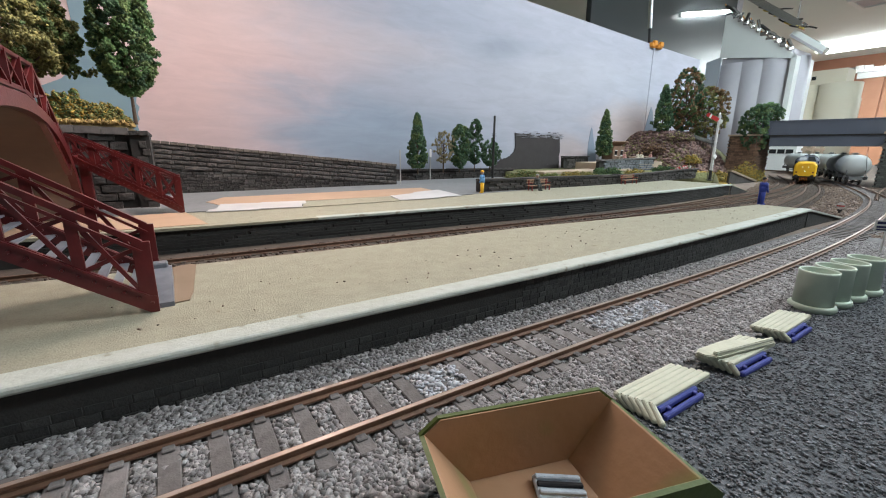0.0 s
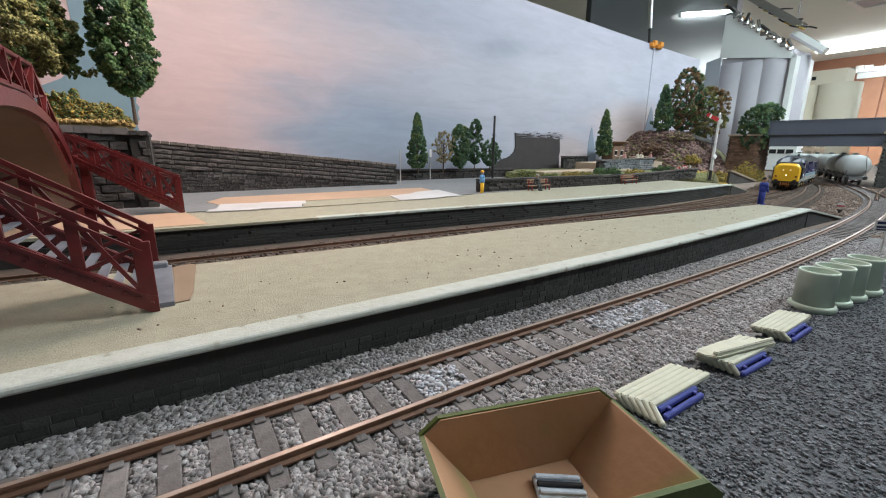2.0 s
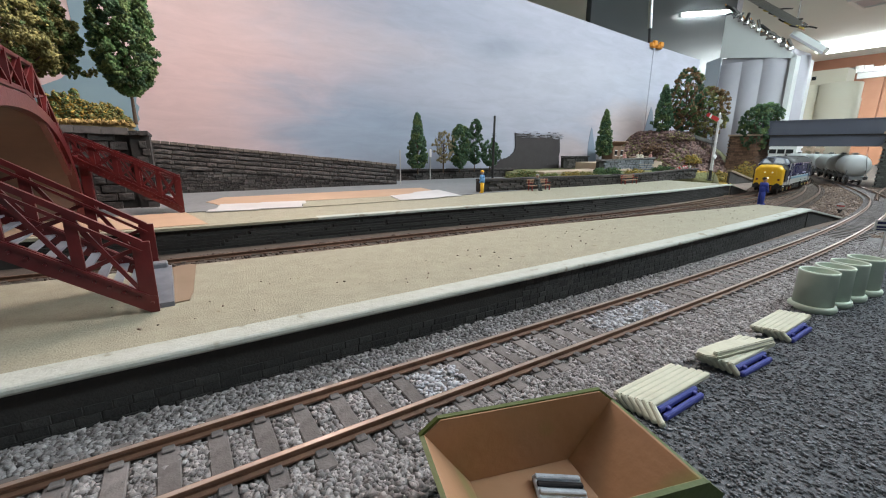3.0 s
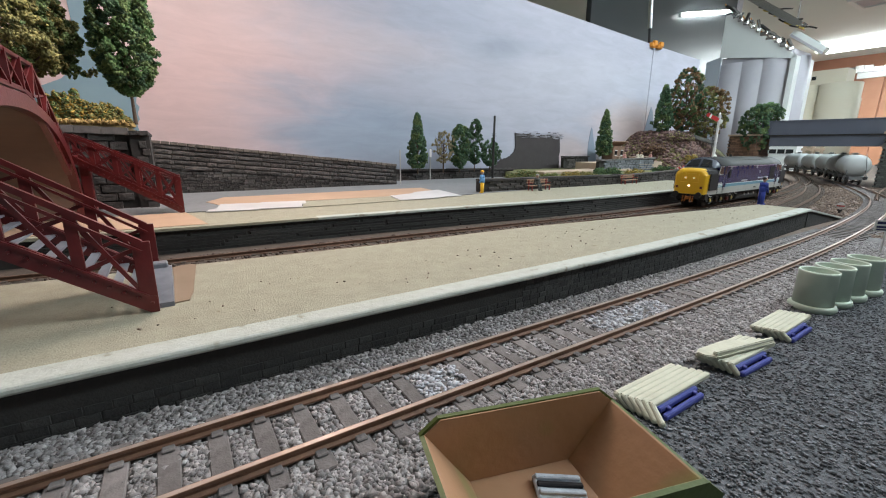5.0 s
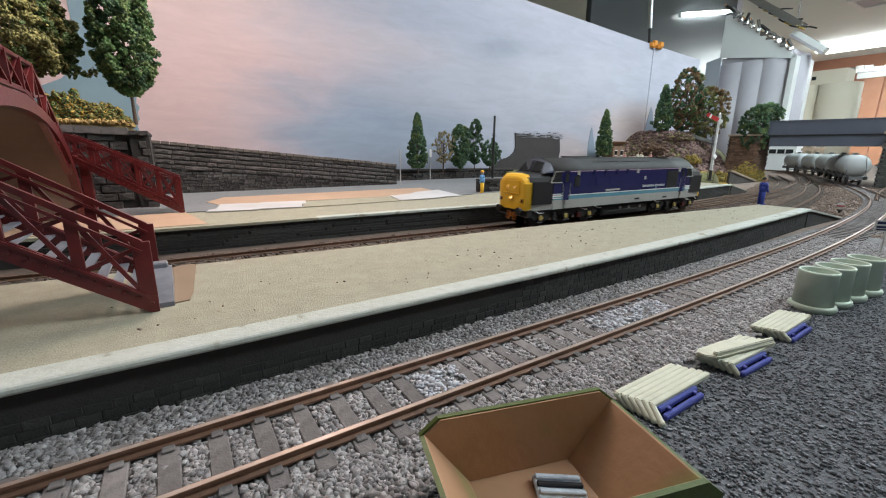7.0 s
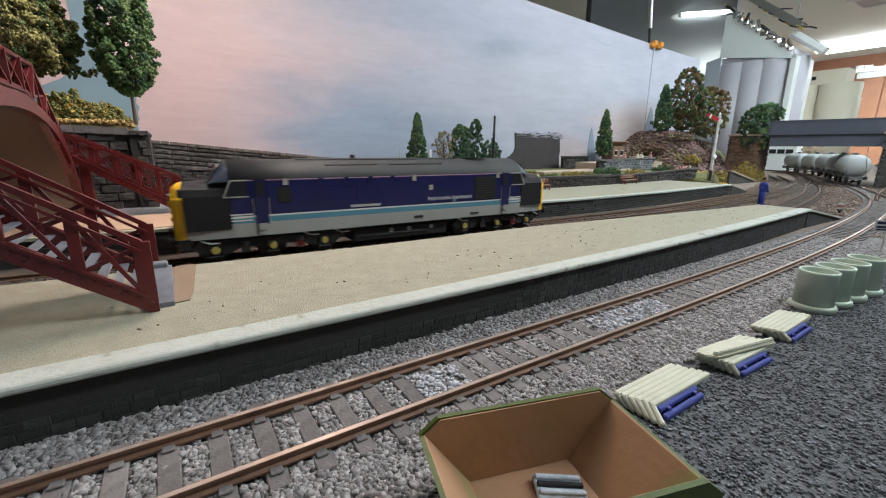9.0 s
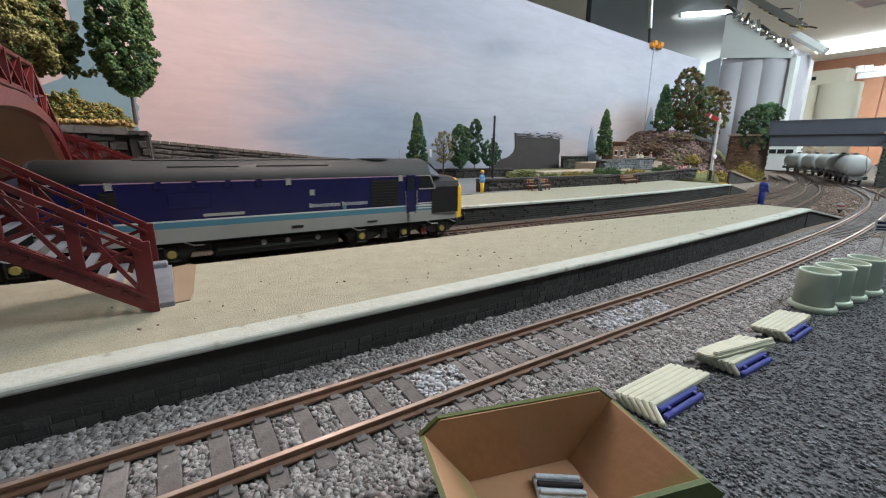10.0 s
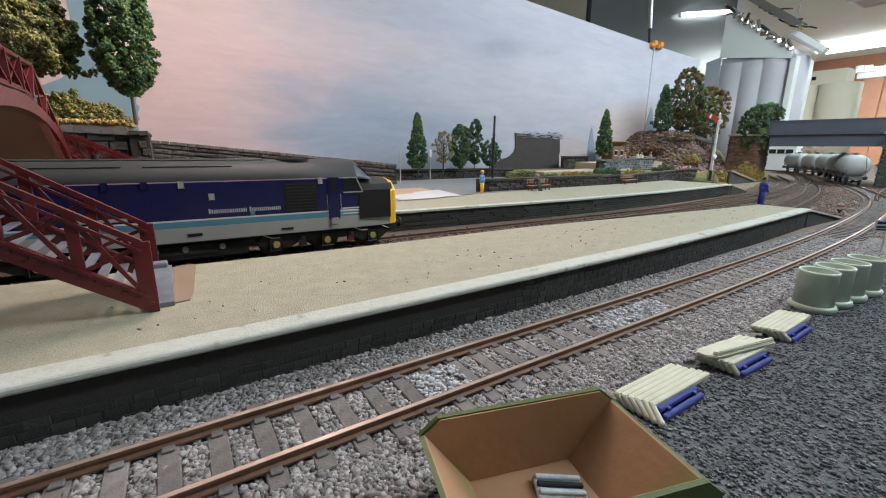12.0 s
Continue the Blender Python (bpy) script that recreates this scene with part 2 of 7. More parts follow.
M_REDP = surf("signal_red_paint", (0.50, 0.03, 0.03), (0.42, 0.025, 0.025), 200, 0.5)
M_LIT = surf("lit_headlamp", (1.0, 0.86, 0.60), (1.0, 0.86, 0.60), 50, 0.4, emit=0.6)
M_BEAM = surf("bright_headlight", (1.0, 0.97, 0.90), (1.0, 0.97, 0.90), 50, 0.4, emit=3.0)


# ---- room ----
def room():
    M_CEIL = surf("ceiling_paint", (0.72, 0.75, 0.72), (0.66, 0.69, 0.66), 4, 0.75, 0.05, 60)
    M_WALL = surf("cream_wall_paint", (0.62, 0.62, 0.50), (0.56, 0.56, 0.46), 5, 0.8, 0.05, 60)
    # the unseen south wall is darkened to keep reflections off the locomotive
    M_DARKWALL = surf("dark_unseen_wall", (0.10, 0.08, 0.065), (0.06, 0.05, 0.04), 6, 0.8, 0.1, 60)
    M_FLOOR = surf("grey_floor", (0.20, 0.19, 0.18), (0.14, 0.13, 0.12), 8, 0.8, 0.1, 60)
    M_GABLE = surf("red_brick_wall", (0.42, 0.20, 0.13), (0.33, 0.15, 0.10), 12, 0.9, 0.3, 60)
    for nm, b, mt in (("floor", (-2000, 5300, -2600, 2600, -1100, -1000), M_FLOOR), ("ceiling", (-2000, 5300, -2600, 2600, 900, 1000), M_CEIL),
                      ("wall_west", (-2100, -2000, -2600, 2600, -1100, 1000), M_WALL), ("wall_east", (5300, 5400, -2600, 2600, -1100, 1000), M_GABLE),
                      ("wall_south", (-2000, 5300, -2700, -2600, -1100, 1000), M_DARKWALL), ("wall_north", (-2000, 5300, 2600, 2700, -1100, 1000), M_WALL)):
        bm = bmesh.new()
        box(bm, *b)
        part(nm, bm, mt, None, "plain %s of the layout room" % nm.split("_")[0], kind="structure")


room()


# out-of-view frame, added only to hold the cool fill light
def fill_light_frame():
    t = thing("window_1", "unseen white window frame added round the cool fill light", "window", at(-1100, -2595, 250), kind="structure")
    for a in ((-850, 850, -620, -560), (-850, 850, 560, 620), (-850, -790, -560, 560), (790, 850, -560, 560), (-25, 25, -560, 560)):
        bm = bmesh.new()
        box(bm, a[0], a[1], -2, 30, a[2], a[3], 4)
        part("window_frame", bm, M_WHITE, t)


fill_light_frame()
# ---- baseboard and ground ----
def ground():
    bm = bmesh.new()
    box(bm, -700, 3000, -60, 1150, -40, -4)
    part("ground", bm, M_YARD, None, "brown scenic baseboard of the model railway", kind="structure")
    bm = bmesh.new()
    strip(bm, [(-300, 52, -3.6), (330, 52, -3.6), (520, 66, -3.6), (640, 95, -3.6)], [(-300, -59, -3.6), (330, -59, -3.6), (520, -59, -3.6), (640, -59, -3.6)], 0.3)
    part("dark_grit_ground", bm, M_GRIT_BED, None, "dark grey gritty ground beside the track", kind="structure")
    bm = bmesh.new()
    left = [(x, 112, -3.4) for x in range(-300, 500, 20)]
    right = [(x, 50 + max(0, x - 330) * 0.07, -3.4) for x in range(-300, 500, 20)]
    strip(bm, left, right, 0.4)
    part("ballast_bed", bm, M_BALLAST_BED, None, "grey ballast bed under the near line", kind="structure")
    bm = bmesh.new()
    strip(bm, [(x, 300 - max(0, x) * .05, -3.4) for x in range(-300, 500, 40)], [(x, 200 - max(0, x) * .06, -3.4) for x in range(-300, 500, 40)], 0.4)
    part("dark_ballast_bed", bm, M_SLEEPER_DARK, None, "dark brown ballast bed between the platforms", kind="structure")

    t = thing("baseboard_frame", "plain timber legs carrying the scenic baseboard", "frame", kind="structure")
    for x in (-640, 600, 1800, 2940):
        for y in (-20, 1110):
            bm = bmesh.new()
            box(bm, x - 22, x + 22, y - 22, y + 22, -1000, -40, 2)
            part("leg", bm, M_BALSA, t)


ground()

NEAR_LINE = spline([(-300, 82.9), (-100, 82.9), (60, 82.9), (180, 83.2), (280, 85.2), (380, 89.5), (480, 97), (580, 107.5), (680, 122), (780, 143), (880, 174), (980, 209), (1050, 234), (1180, 282), (1320, 342), (1450, 412), (1560, 490), (1640, 575), (1700, 680)], 8.6)
FAR_LINE = spline([(-500, 267), (-300, 257.9), (-100, 248.7), (100, 239.6), (250, 232.8), (380, 228), (480, 227), (580, 230.2), (680, 237.5), (780, 250.5), (880, 267.5), (980, 287), (1080, 310), (1200, 345), (1340, 395), (1500, 465)], 8.6)
LOOP_LINE = spline([(330, 228.5), (430, 230), (540, 238), (640, 248), (720, 256), (800, 268), (900, 288), (1010, 320), (1130, 366), (1300, 440)], 8.6)
YARD_LINE = spline([(520, 168), (620, 184), (720, 202), (820, 224), (930, 254), (1040, 292)], 8.6)
HEADSHUNT = spline([(760, 132), (860, 150), (960, 165), (1100, 180), (1250, 195)], 8.6)
RAIL = [(-1.1, -2.3), (1.1, -2.3), (1.1, -1.9), (0.35, -1.5), (0.35, -0.9), (0.65, -0.6), (0.65, -0.02), (-0.65, -0.02), (-0.65, -0.6), (-0.35, -0.9), (-0.35, -1.5), (-1.1, -1.9)]


def track(name, line, sleeper_mat, label, top_mat, n_parts, x_from):
    t = thing(name, label, "railway track")
    for s in (-8.85, 8.85):
        bm = bmesh.new()
        sweep(bm, [(x, y, 0) for x, y, _ in offset(line, s)], RAIL)
        r = part("rail", bm, M_RUST if name == "near_track" else M_RUST_DARK, t, "rusty brown steel rail")
        bm = bmesh.new()
        sweep(bm, [(x, y, 0) for x, y, _ in offset(line, s)], [(-0.55, -0.05), (0.55, -0.05), (0.5, 0.03), (-0.5, 0.03)])
        part("rail_head", bm, top_mat, r, "worn running surface")
    bm = bmesh.new()
    box(bm, -2.0, 2.0, -15, 15, -4.2, -2.4, 0.25)
    for s in (-8.85, 8.85):
        box(bm, -1.2, 1.2, s - 2.6, s + 2.6, -2.45, -1.75, 0.2)
    first = part("sleeper", bm, sleeper_mat, t, "", m=at(0, 0, -1000))
    mesh = first.data
    made = 0
    for i, p in enumerate(line):
        d = line[min(i + 1, len(line) - 1)] - line[max(0, i - 1)]
        m = at(p.x, p.y, 0, 0, 0, math.degrees(math.atan2(d.y, d.x)) + RNG.normal() * 0.6)
        if p.x < x_from or made >= n_parts:
            continue
        if made == 0:
            first.matrix_basis = m
        else:
            share("sleeper", mesh, t, m)
        made += 1
    return t


track("near_track", NEAR_LINE, M_SLEEPER, "rusty single track with grey-brown sleepers in pale ballast", M_STEEL, 175, -140)
track("platform_track", FAR_LINE, M_SLEEPER_DARK, "rusty track with dark sleepers between the two platforms", M_RUST_DARK, 190, -260)
track("loop_track", LOOP_LINE, M_SLEEPER_DARK, "rusty loop track curving towards the road bridge", M_RUST_DARK, 100, 430)
track("yard_track", YARD_LINE, M_SLEEPER_DARK, "half-buried siding track in brown yard earth", M_RUST_DARK, 60, 560)
track("headshunt_track", HEADSHUNT, M_SLEEPER_DARK, "rusty siding track beside the bridge abutment", M_RUST_DARK, 60, 760)

# ---- platforms ----
PZ = 11.5
NEAR_FRONT = spline([(-300, 106.3), (-60, 106.3), (60, 106.5), (180, 107.5), (290, 111), (380, 115.2), (440, 118.5)], 10)
NEAR_BACK = spline([(-300, 209), (-55, 191.5), (80, 182.5), (190, 178), (350, 161.5), (440, 154)], 10)
FAR_FRONT = spline([(-300, 300), (-17, 282), (137, 274.8), (310, 263.5), (420, 262), (520, 264.5), (675, 273.5)], 10)


def resample(line, n):
    out = []
    for k in range(n):
        u = k / (n - 1) * (len(line) - 1)
        i = min(int(u), len(line) - 2)
        out.append(line[i] + (line[i + 1] - line[i]) * (u - i))
    return out


def brick_face(parent, line, z0, z1, h, length, mats, n_parts, x_lo, x_hi, out=0.5, seed=1):
    """Courses of blocks standing proud of a wall face along a line; the nearest are parts."""
    rg = np.random.default_rng(seed)
    pts = [Vector((p[0], p[1], 0)) for p in line]
    run = [0.0]
    for a, b in zip(pts, pts[1:]):
        run.append(run[-1] + (b - a).length)

    def where(s):
        i = max(0, min(len(run) - 2, int(np.searchsorted(run, s)) - 1))
        f = (s - run[i]) / (run[i + 1] - run[i])
        d = (pts[i + 1] - pts[i]).normalized()
        return pts[i] + (pts[i + 1] - pts[i]) * f, d
    shapes = []
    for k in range(8):
        bm = bmesh.new()
        box(bm, -0.5, 0.5, -0.5, 0.5, -0.5, 0.5)
        for v in bm.verts:
            v.co.x *= length * (0.80 + 0.06 * k) - 0.22
            v.co.y = v.co.y * (out * 2) + rg.normal() * 0.06 * (v.co.y < 0)
            v.co.z *= h - 0.16
            if v.co.y < 0:
                v.co.x *= 0.95
                v.co.z *= 0.93
        ob = part("brick", bm, mats[0], parent)
        shapes.append((ob.data, length * (0.80 + 0.06 * k)))
        bpy.data.objects.remove(ob)
    rest = bmesh.new()
    count = 0
    nrow = int(round((z1 - z0) / h))
    jobs = []
    for r in range(nrow):
        s = -length * (0.5 * (r % 2) + 0.2 * rg.random())
        while s < run[-1] - length:
            k = int(rg.integers(0, 8))
            L = shapes[k][1]
            c = s + L / 2
            if c > 0:
                p, d = where(c)
                jobs.append((abs(p.x), k, p, d, z0 + (r + .5) * h))
            s += L
    for _, k, p, d, zc in jobs:
        if p.x < x_lo or p.x > x_hi:
            continue
        m = at(p.x, p.y, zc, 0, 0, math.degrees(math.atan2(d.y, d.x)))
        if count < n_parts and p.x < (x_lo + x_hi) / 2 + 60:
            share("brick", shapes[k][0], parent, m)
            count += 1
        else:
            c = Vector((p.x, p.y, zc))
            n = Vector((d.y, -d.x, 0))
            L2, o2, h2 = shapes[k][1] / 2 - .18, out, h / 2 - .15
            cr = [c + d * sx * L2 + n * sy * o2 + Vector((0, 0, sz * h2)) for sx in (-1, 1) for sy in (-1, 1) for sz in (-1, 1)]
            vs = [rest.verts.new(v) for v in cr]
            for q in QUADS:
                rest.faces.new([vs[j] for j in q])
    if len(rest.faces):
        part("brickwork", rest, mats[1], parent, kind="stuff")
    else:
        rest.free()


def near_platform():
    t = thing("island_platform", "sandy gritty model platform with pale coping and dark brick faces", "platform", kind="structure")
    n = 70
    f, b = resample(NEAR_FRONT, n), resample(NEAR_BACK, n)
    bm = bmesh.new()
    strip(bm, [(p.x, p.y - .8, PZ - .1) for p in b], [(p.x, p.y + 1.0, PZ - .1) for p in f], 15.4)
    part("platform_core", bm, M_MORTAR, t, "dark platform wall mass")
    # ramp down at the far end
    bm = bmesh.new()
    prism(bm, [(439, PZ), (528, -3.2), (439, -3.6)], 119.5, 153, "xz")
    part("ramp", bm, M_PLAT, t, "sandy end ramp")
    bm = bmesh.new()
    prism(bm, [(438, PZ - 1.4), (527, -3.6), (438, -3.8)], 118.6, 119.45, "xz")
    part("ramp_wall", bm, M_BRICK_DARK, t, "dark brick ramp side")
    bm = bmesh.new()
    bar(bm, (438, 120, PZ - .2), (529, 120, -3.0), 5, 1.4)
    part("ramp_coping", bm, M_COPE, t)
    fi = [p + Vector((0, 6.6, 0)) for p in f]
    bm = bmesh.new()
    strip(bm, [(p.x, p.y, PZ + .25) for p in b], [(p.x, p.y, PZ + .25) for p in fi], 0.6)
    part("surface", bm, M_PLAT, t, "sand-coloured gritty platform surface")
    for k in range(0, 23):
        i0, i1 = k * 3, min(n - 1, k * 3 + 3)
        bm = bmesh.new()
        seg = f[i0:i1 + 1]
        seg2 = [p + Vector((0, 6.8, 0)) for p in seg]
        sec = [(-6.9, -1.2), (-6.9, .35), (-6.5, .62), (.1, .62), (.75, .4), (1.1, -.05), (1.15, -.75), (.85, -1.3)]
        sweep(bm, [(p.x, p.y, PZ) for p in seg], sec)
        part("coping", bm, M_COPE, t)
    brick_face(t, [(p.x, p.y + .85) for p in f], -3.4, 3.2, 2.2, 4.4, (M_BRICK_DARK, M_BRICK_DARK_J), 300, -45, 440, 0.09)
    brick_face(t, [(p.x, p.y + .85) for p in f], 3.2, 9.8, 2.2, 4.4, (M_BRICK_DARK_J, M_BRICK_DARK_J), 0, 105, 440, 0.10, 3)


def far_platform():
    t = thing("side_platform", "sandy model platform with dark brick face and bare board patches", "platform", kind="structure")
    n = 70
    f = resample(FAR_FRONT, n)
    bm = bmesh.new()
    strip(bm, [(p.x, 372 if p.x > 270 else 520, PZ - .2) for p in f], [(p.x, p.y + 1.4, PZ - .2) for p in f], 15.2)
    part("platform_core", bm, M_MORTAR, t, "dark platform wall mass")
    bm = bmesh.new()
    prism(bm, [(674, PZ), (742, -3.2), (674, -3.6)], 275, 330, "xz")
    part("ramp", bm, M_PLAT, t, "sandy end ramp")
    bm = bmesh.new()
    prism(bm, [(673, PZ - 1.4), (740, -3.6), (673, -3.8)], 274.0, 274.9, "xz")
    part("ramp_wall", bm, M_BRICK_DARK, t, "dark brick ramp side")
    bm = bmesh.new()
    strip(bm, [(p.x, 372 if p.x > 270 else 344, PZ + .25) for p in f], [(p.x, p.y + 6, PZ + .25) for p in f], 0.6)
    part("surface", bm, M_PLAT, t, "sand-coloured gritty platform surface")
    for k in range(0, 23):
        seg = f[k * 3:min(n - 1, k * 3 + 3) + 1]
        bm = bmesh.new()
        strip(bm, [(p.x, p.y + 6.2, PZ + .5) for p in seg], [(p.x, p.y - 1.0, PZ + .42) for p in seg], 1.6)
        part("coping", bm, M_COPE if k > 8 else M_PLAT, t)
    brick_face(t, [(p.x, p.y + 1.2) for p in f], -3.4, 10.0, 1.9, 46, (M_BRICK_DARK, M_BRICK_DARK_J), 300, -60, 670, 0.8, seed=2)


near_platform()
far_platform()


# ---- backdrop ----
def backdrop():
    mt = bpy.data.materials.new("painted_sky")
    mt.use_nodes = True
    n, l = mt.node_tree.nodes, mt.node_tree.links
    tc = n.new("ShaderNodeTexCoord")

    def cloud_noise(scale, detail, sx, sz, rough=.55):
        mp = n.new("ShaderNodeMapping")
        mp.inputs["Scale"].default_value = (sx, 1, sz)
        mp.inputs["Rotation"].default_value = (0, radians(12), 0)
        l.new(tc.outputs["Object"], mp.inputs[0])
        ns = n.new("ShaderNodeTexNoise")
        ns.inputs["Scale"].default_value, ns.inputs["Detail"].default_value, ns.inputs["Roughness"].default_value = scale, detail, rough
        ns.inputs["Distortion"].default_value = .6
        l.new(mp.outputs[0], ns.inputs["Vector"])
        return ns.outputs["Fac"]

    wisps = cloud_noise(7.0, 7, 1, 2.6, .6)
    base = n.new("ShaderNodeRGB")
    base.outputs[0].default_value = (0.43, 0.425, 0.495, 1)
    col = base.outputs[0]
    # brushed clouds: middle x, z, half width, half height, colour, strength
    for cx, cz, hw, hh, c, amt in ((-.05, .22, .34, .30, (.60, .445, .435), 1.0), (.12, .10, .22, .09, (.60, .43, .42), .7), (.25, .085, .17, .085, (.285, .335, .42), 1.0), (.36, .06, .18, .06, (.31, .35, .42), .7),
                                   (.33, .27, .22, .07, (.36, .37, .45), .55), (.25, .20, .15, .035, (.58, .48, .50), .55), (.50, .225, .075, .03, (.27, .29, .36), .75), (.60, .235, .09, .02, (.30, .31, .39), .6), (.43, .15, .20, .05, (.47, .46, .53), .7),
                                   (.70, .20, .26, .06, (.50, .49, .55), .7), (.95, .16, .22, .10, (.46, .47, .54), .6), (.68, .055, .10, .045, (.58, .47, .46), .8), (.88, .10, .16, .065, (.56, .44, .41), .85)):
        mp = n.new("ShaderNodeMapping")
        mp.inputs["Location"].default_value = (-cx / hw, 0, -cz / hh)
        mp.inputs["Scale"].default_value = (1 / hw, 0, 1 / hh)
        l.new(tc.outputs["Object"], mp.inputs[0])
        ln = n.new("ShaderNodeVectorMath")
        ln.operation = "LENGTH"
        l.new(mp.outputs[0], ln.inputs[0])
        wob = n.new("ShaderNodeMath")
        wob.operation = "MULTIPLY_ADD"
        wob.inputs[1].default_value = -1.5
        l.new(wisps, wob.inputs[0])
        l.new(ln.outputs["Value"], wob.inputs[2])
        mr = n.new("ShaderNodeMapRange")
        mr.interpolation_type = "SMOOTHSTEP"
        mr.inputs[1].default_value, mr.inputs[2].default_value, mr.inputs[3].default_value, mr.inputs[4].default_value = -.55, .55, amt, 0
        l.new(wob.outputs[0], mr.inputs[0])
        mx = n.new("ShaderNodeMix")
        mx.data_type = "RGBA"
        l.new(mr.outputs[0], mx.inputs["Factor"])
        l.new(col, mx.inputs["A"])
        mx.inputs["B"].default_value = (*c, 1)
        col = mx.outputs["Result"]
    streak = n.new("ShaderNodeMapRange")
    streak.inputs[1].default_value, streak.inputs[2].default_value, streak.inputs[3].default_value, streak.inputs[4].default_value = .35, .68, .93, 1.06
    l.new(cloud_noise(16, 8, 1, 4.5, .65), streak.inputs[0])
    hs = n.new("ShaderNodeHueSaturation")
    l.new(streak.outputs[0], hs.inputs["Value"])
    l.new(col, hs.inputs["Color"])
    l.new(hs.outputs["Color"], n["Principled BSDF"].inputs["Base Color"])
    n["Principled BSDF"].inputs["Roughness"].default_value = 0.62
    for i, (a, b, za, zb) in enumerate(((-700, 939, 370, 288), (941, 1146, 287.6, 280))):
        bm = bmesh.new()
        prism(bm, [(a, -4), (b, -4), (b, zb), (a, za)], 585, 591, "xz")
        part("backdrop_board", bm, mt, None, "board painted with a pink and lavender evening sky", category="backdrop", kind="structure")

    mb = surf("blue_grey_sky_paint", (0.22, 0.32, 0.37), (0.18, 0.27, 0.32), 12, 0.7)
    # the two spires are conical trees' shadows painted onto the board
    mc = surf("blue_tree_shadow_paint", (0.27, 0.31, 0.37), (0.22, 0.26, 0.32), 12, 0.7)
    for pts, lab in (([(-69, 216), (-67, 170), (-74, 134), (-84, 124), (-108, 112), (-112, 74), (-26, 74), (-27, 82), (-24, 87), (-25, 93), (-22.5, 100), (-25, 104), (-23.5, 112), (-31, 119), (-40, 137), (-47, 160), (-47, 217)], "blue-grey patch on the sky board behind the trees"),
                     ([(746, 30), (744, 48), (743, 70), (746, 90), (749, 104), (753, 100), (760, 76), (770, 52), (773, 30)], "narrow blue spire painted on the sky board as a conical tree's shadow"),
                     ([(938, 84), (942, 108), (950, 138), (957, 157), (963, 150), (972, 128), (990, 106), (1004, 84)], "narrow blue spire painted on the sky board as a conical tree's shadow")):
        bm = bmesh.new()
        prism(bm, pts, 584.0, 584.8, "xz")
        part("blue_sky_patch", bm, mb if pts[0][0] < 0 else mc, None, lab, category="paint patch", kind="structure")


backdrop()


# ---- locomotive ----
SIDE = [(17.6, 13.5), (17.75, 20.5), (17.75, 23.4), (17.75, 24.2), (17.7, 41.5), (17.6, 42.0), (17.2, 43.4), (16.2, 45.1), (14.6, 46.9), (12.4, 48.5), (9.6, 49.9), (6.6, 50.8), (3.4, 51.4), (0, 51.6)]
BANDS = [1, 2, 3, 0, 4, 5, 5, 5, 5, 5, 5, 5, 5]


def ring(bm, x, half, zmin=None, top=None):
    pts = [(-y, z) for y, z in half] + [(y, z) for y, z in half[-2::-1]]
    return [bm.verts.new((x, y, z)) for y, z in pts]


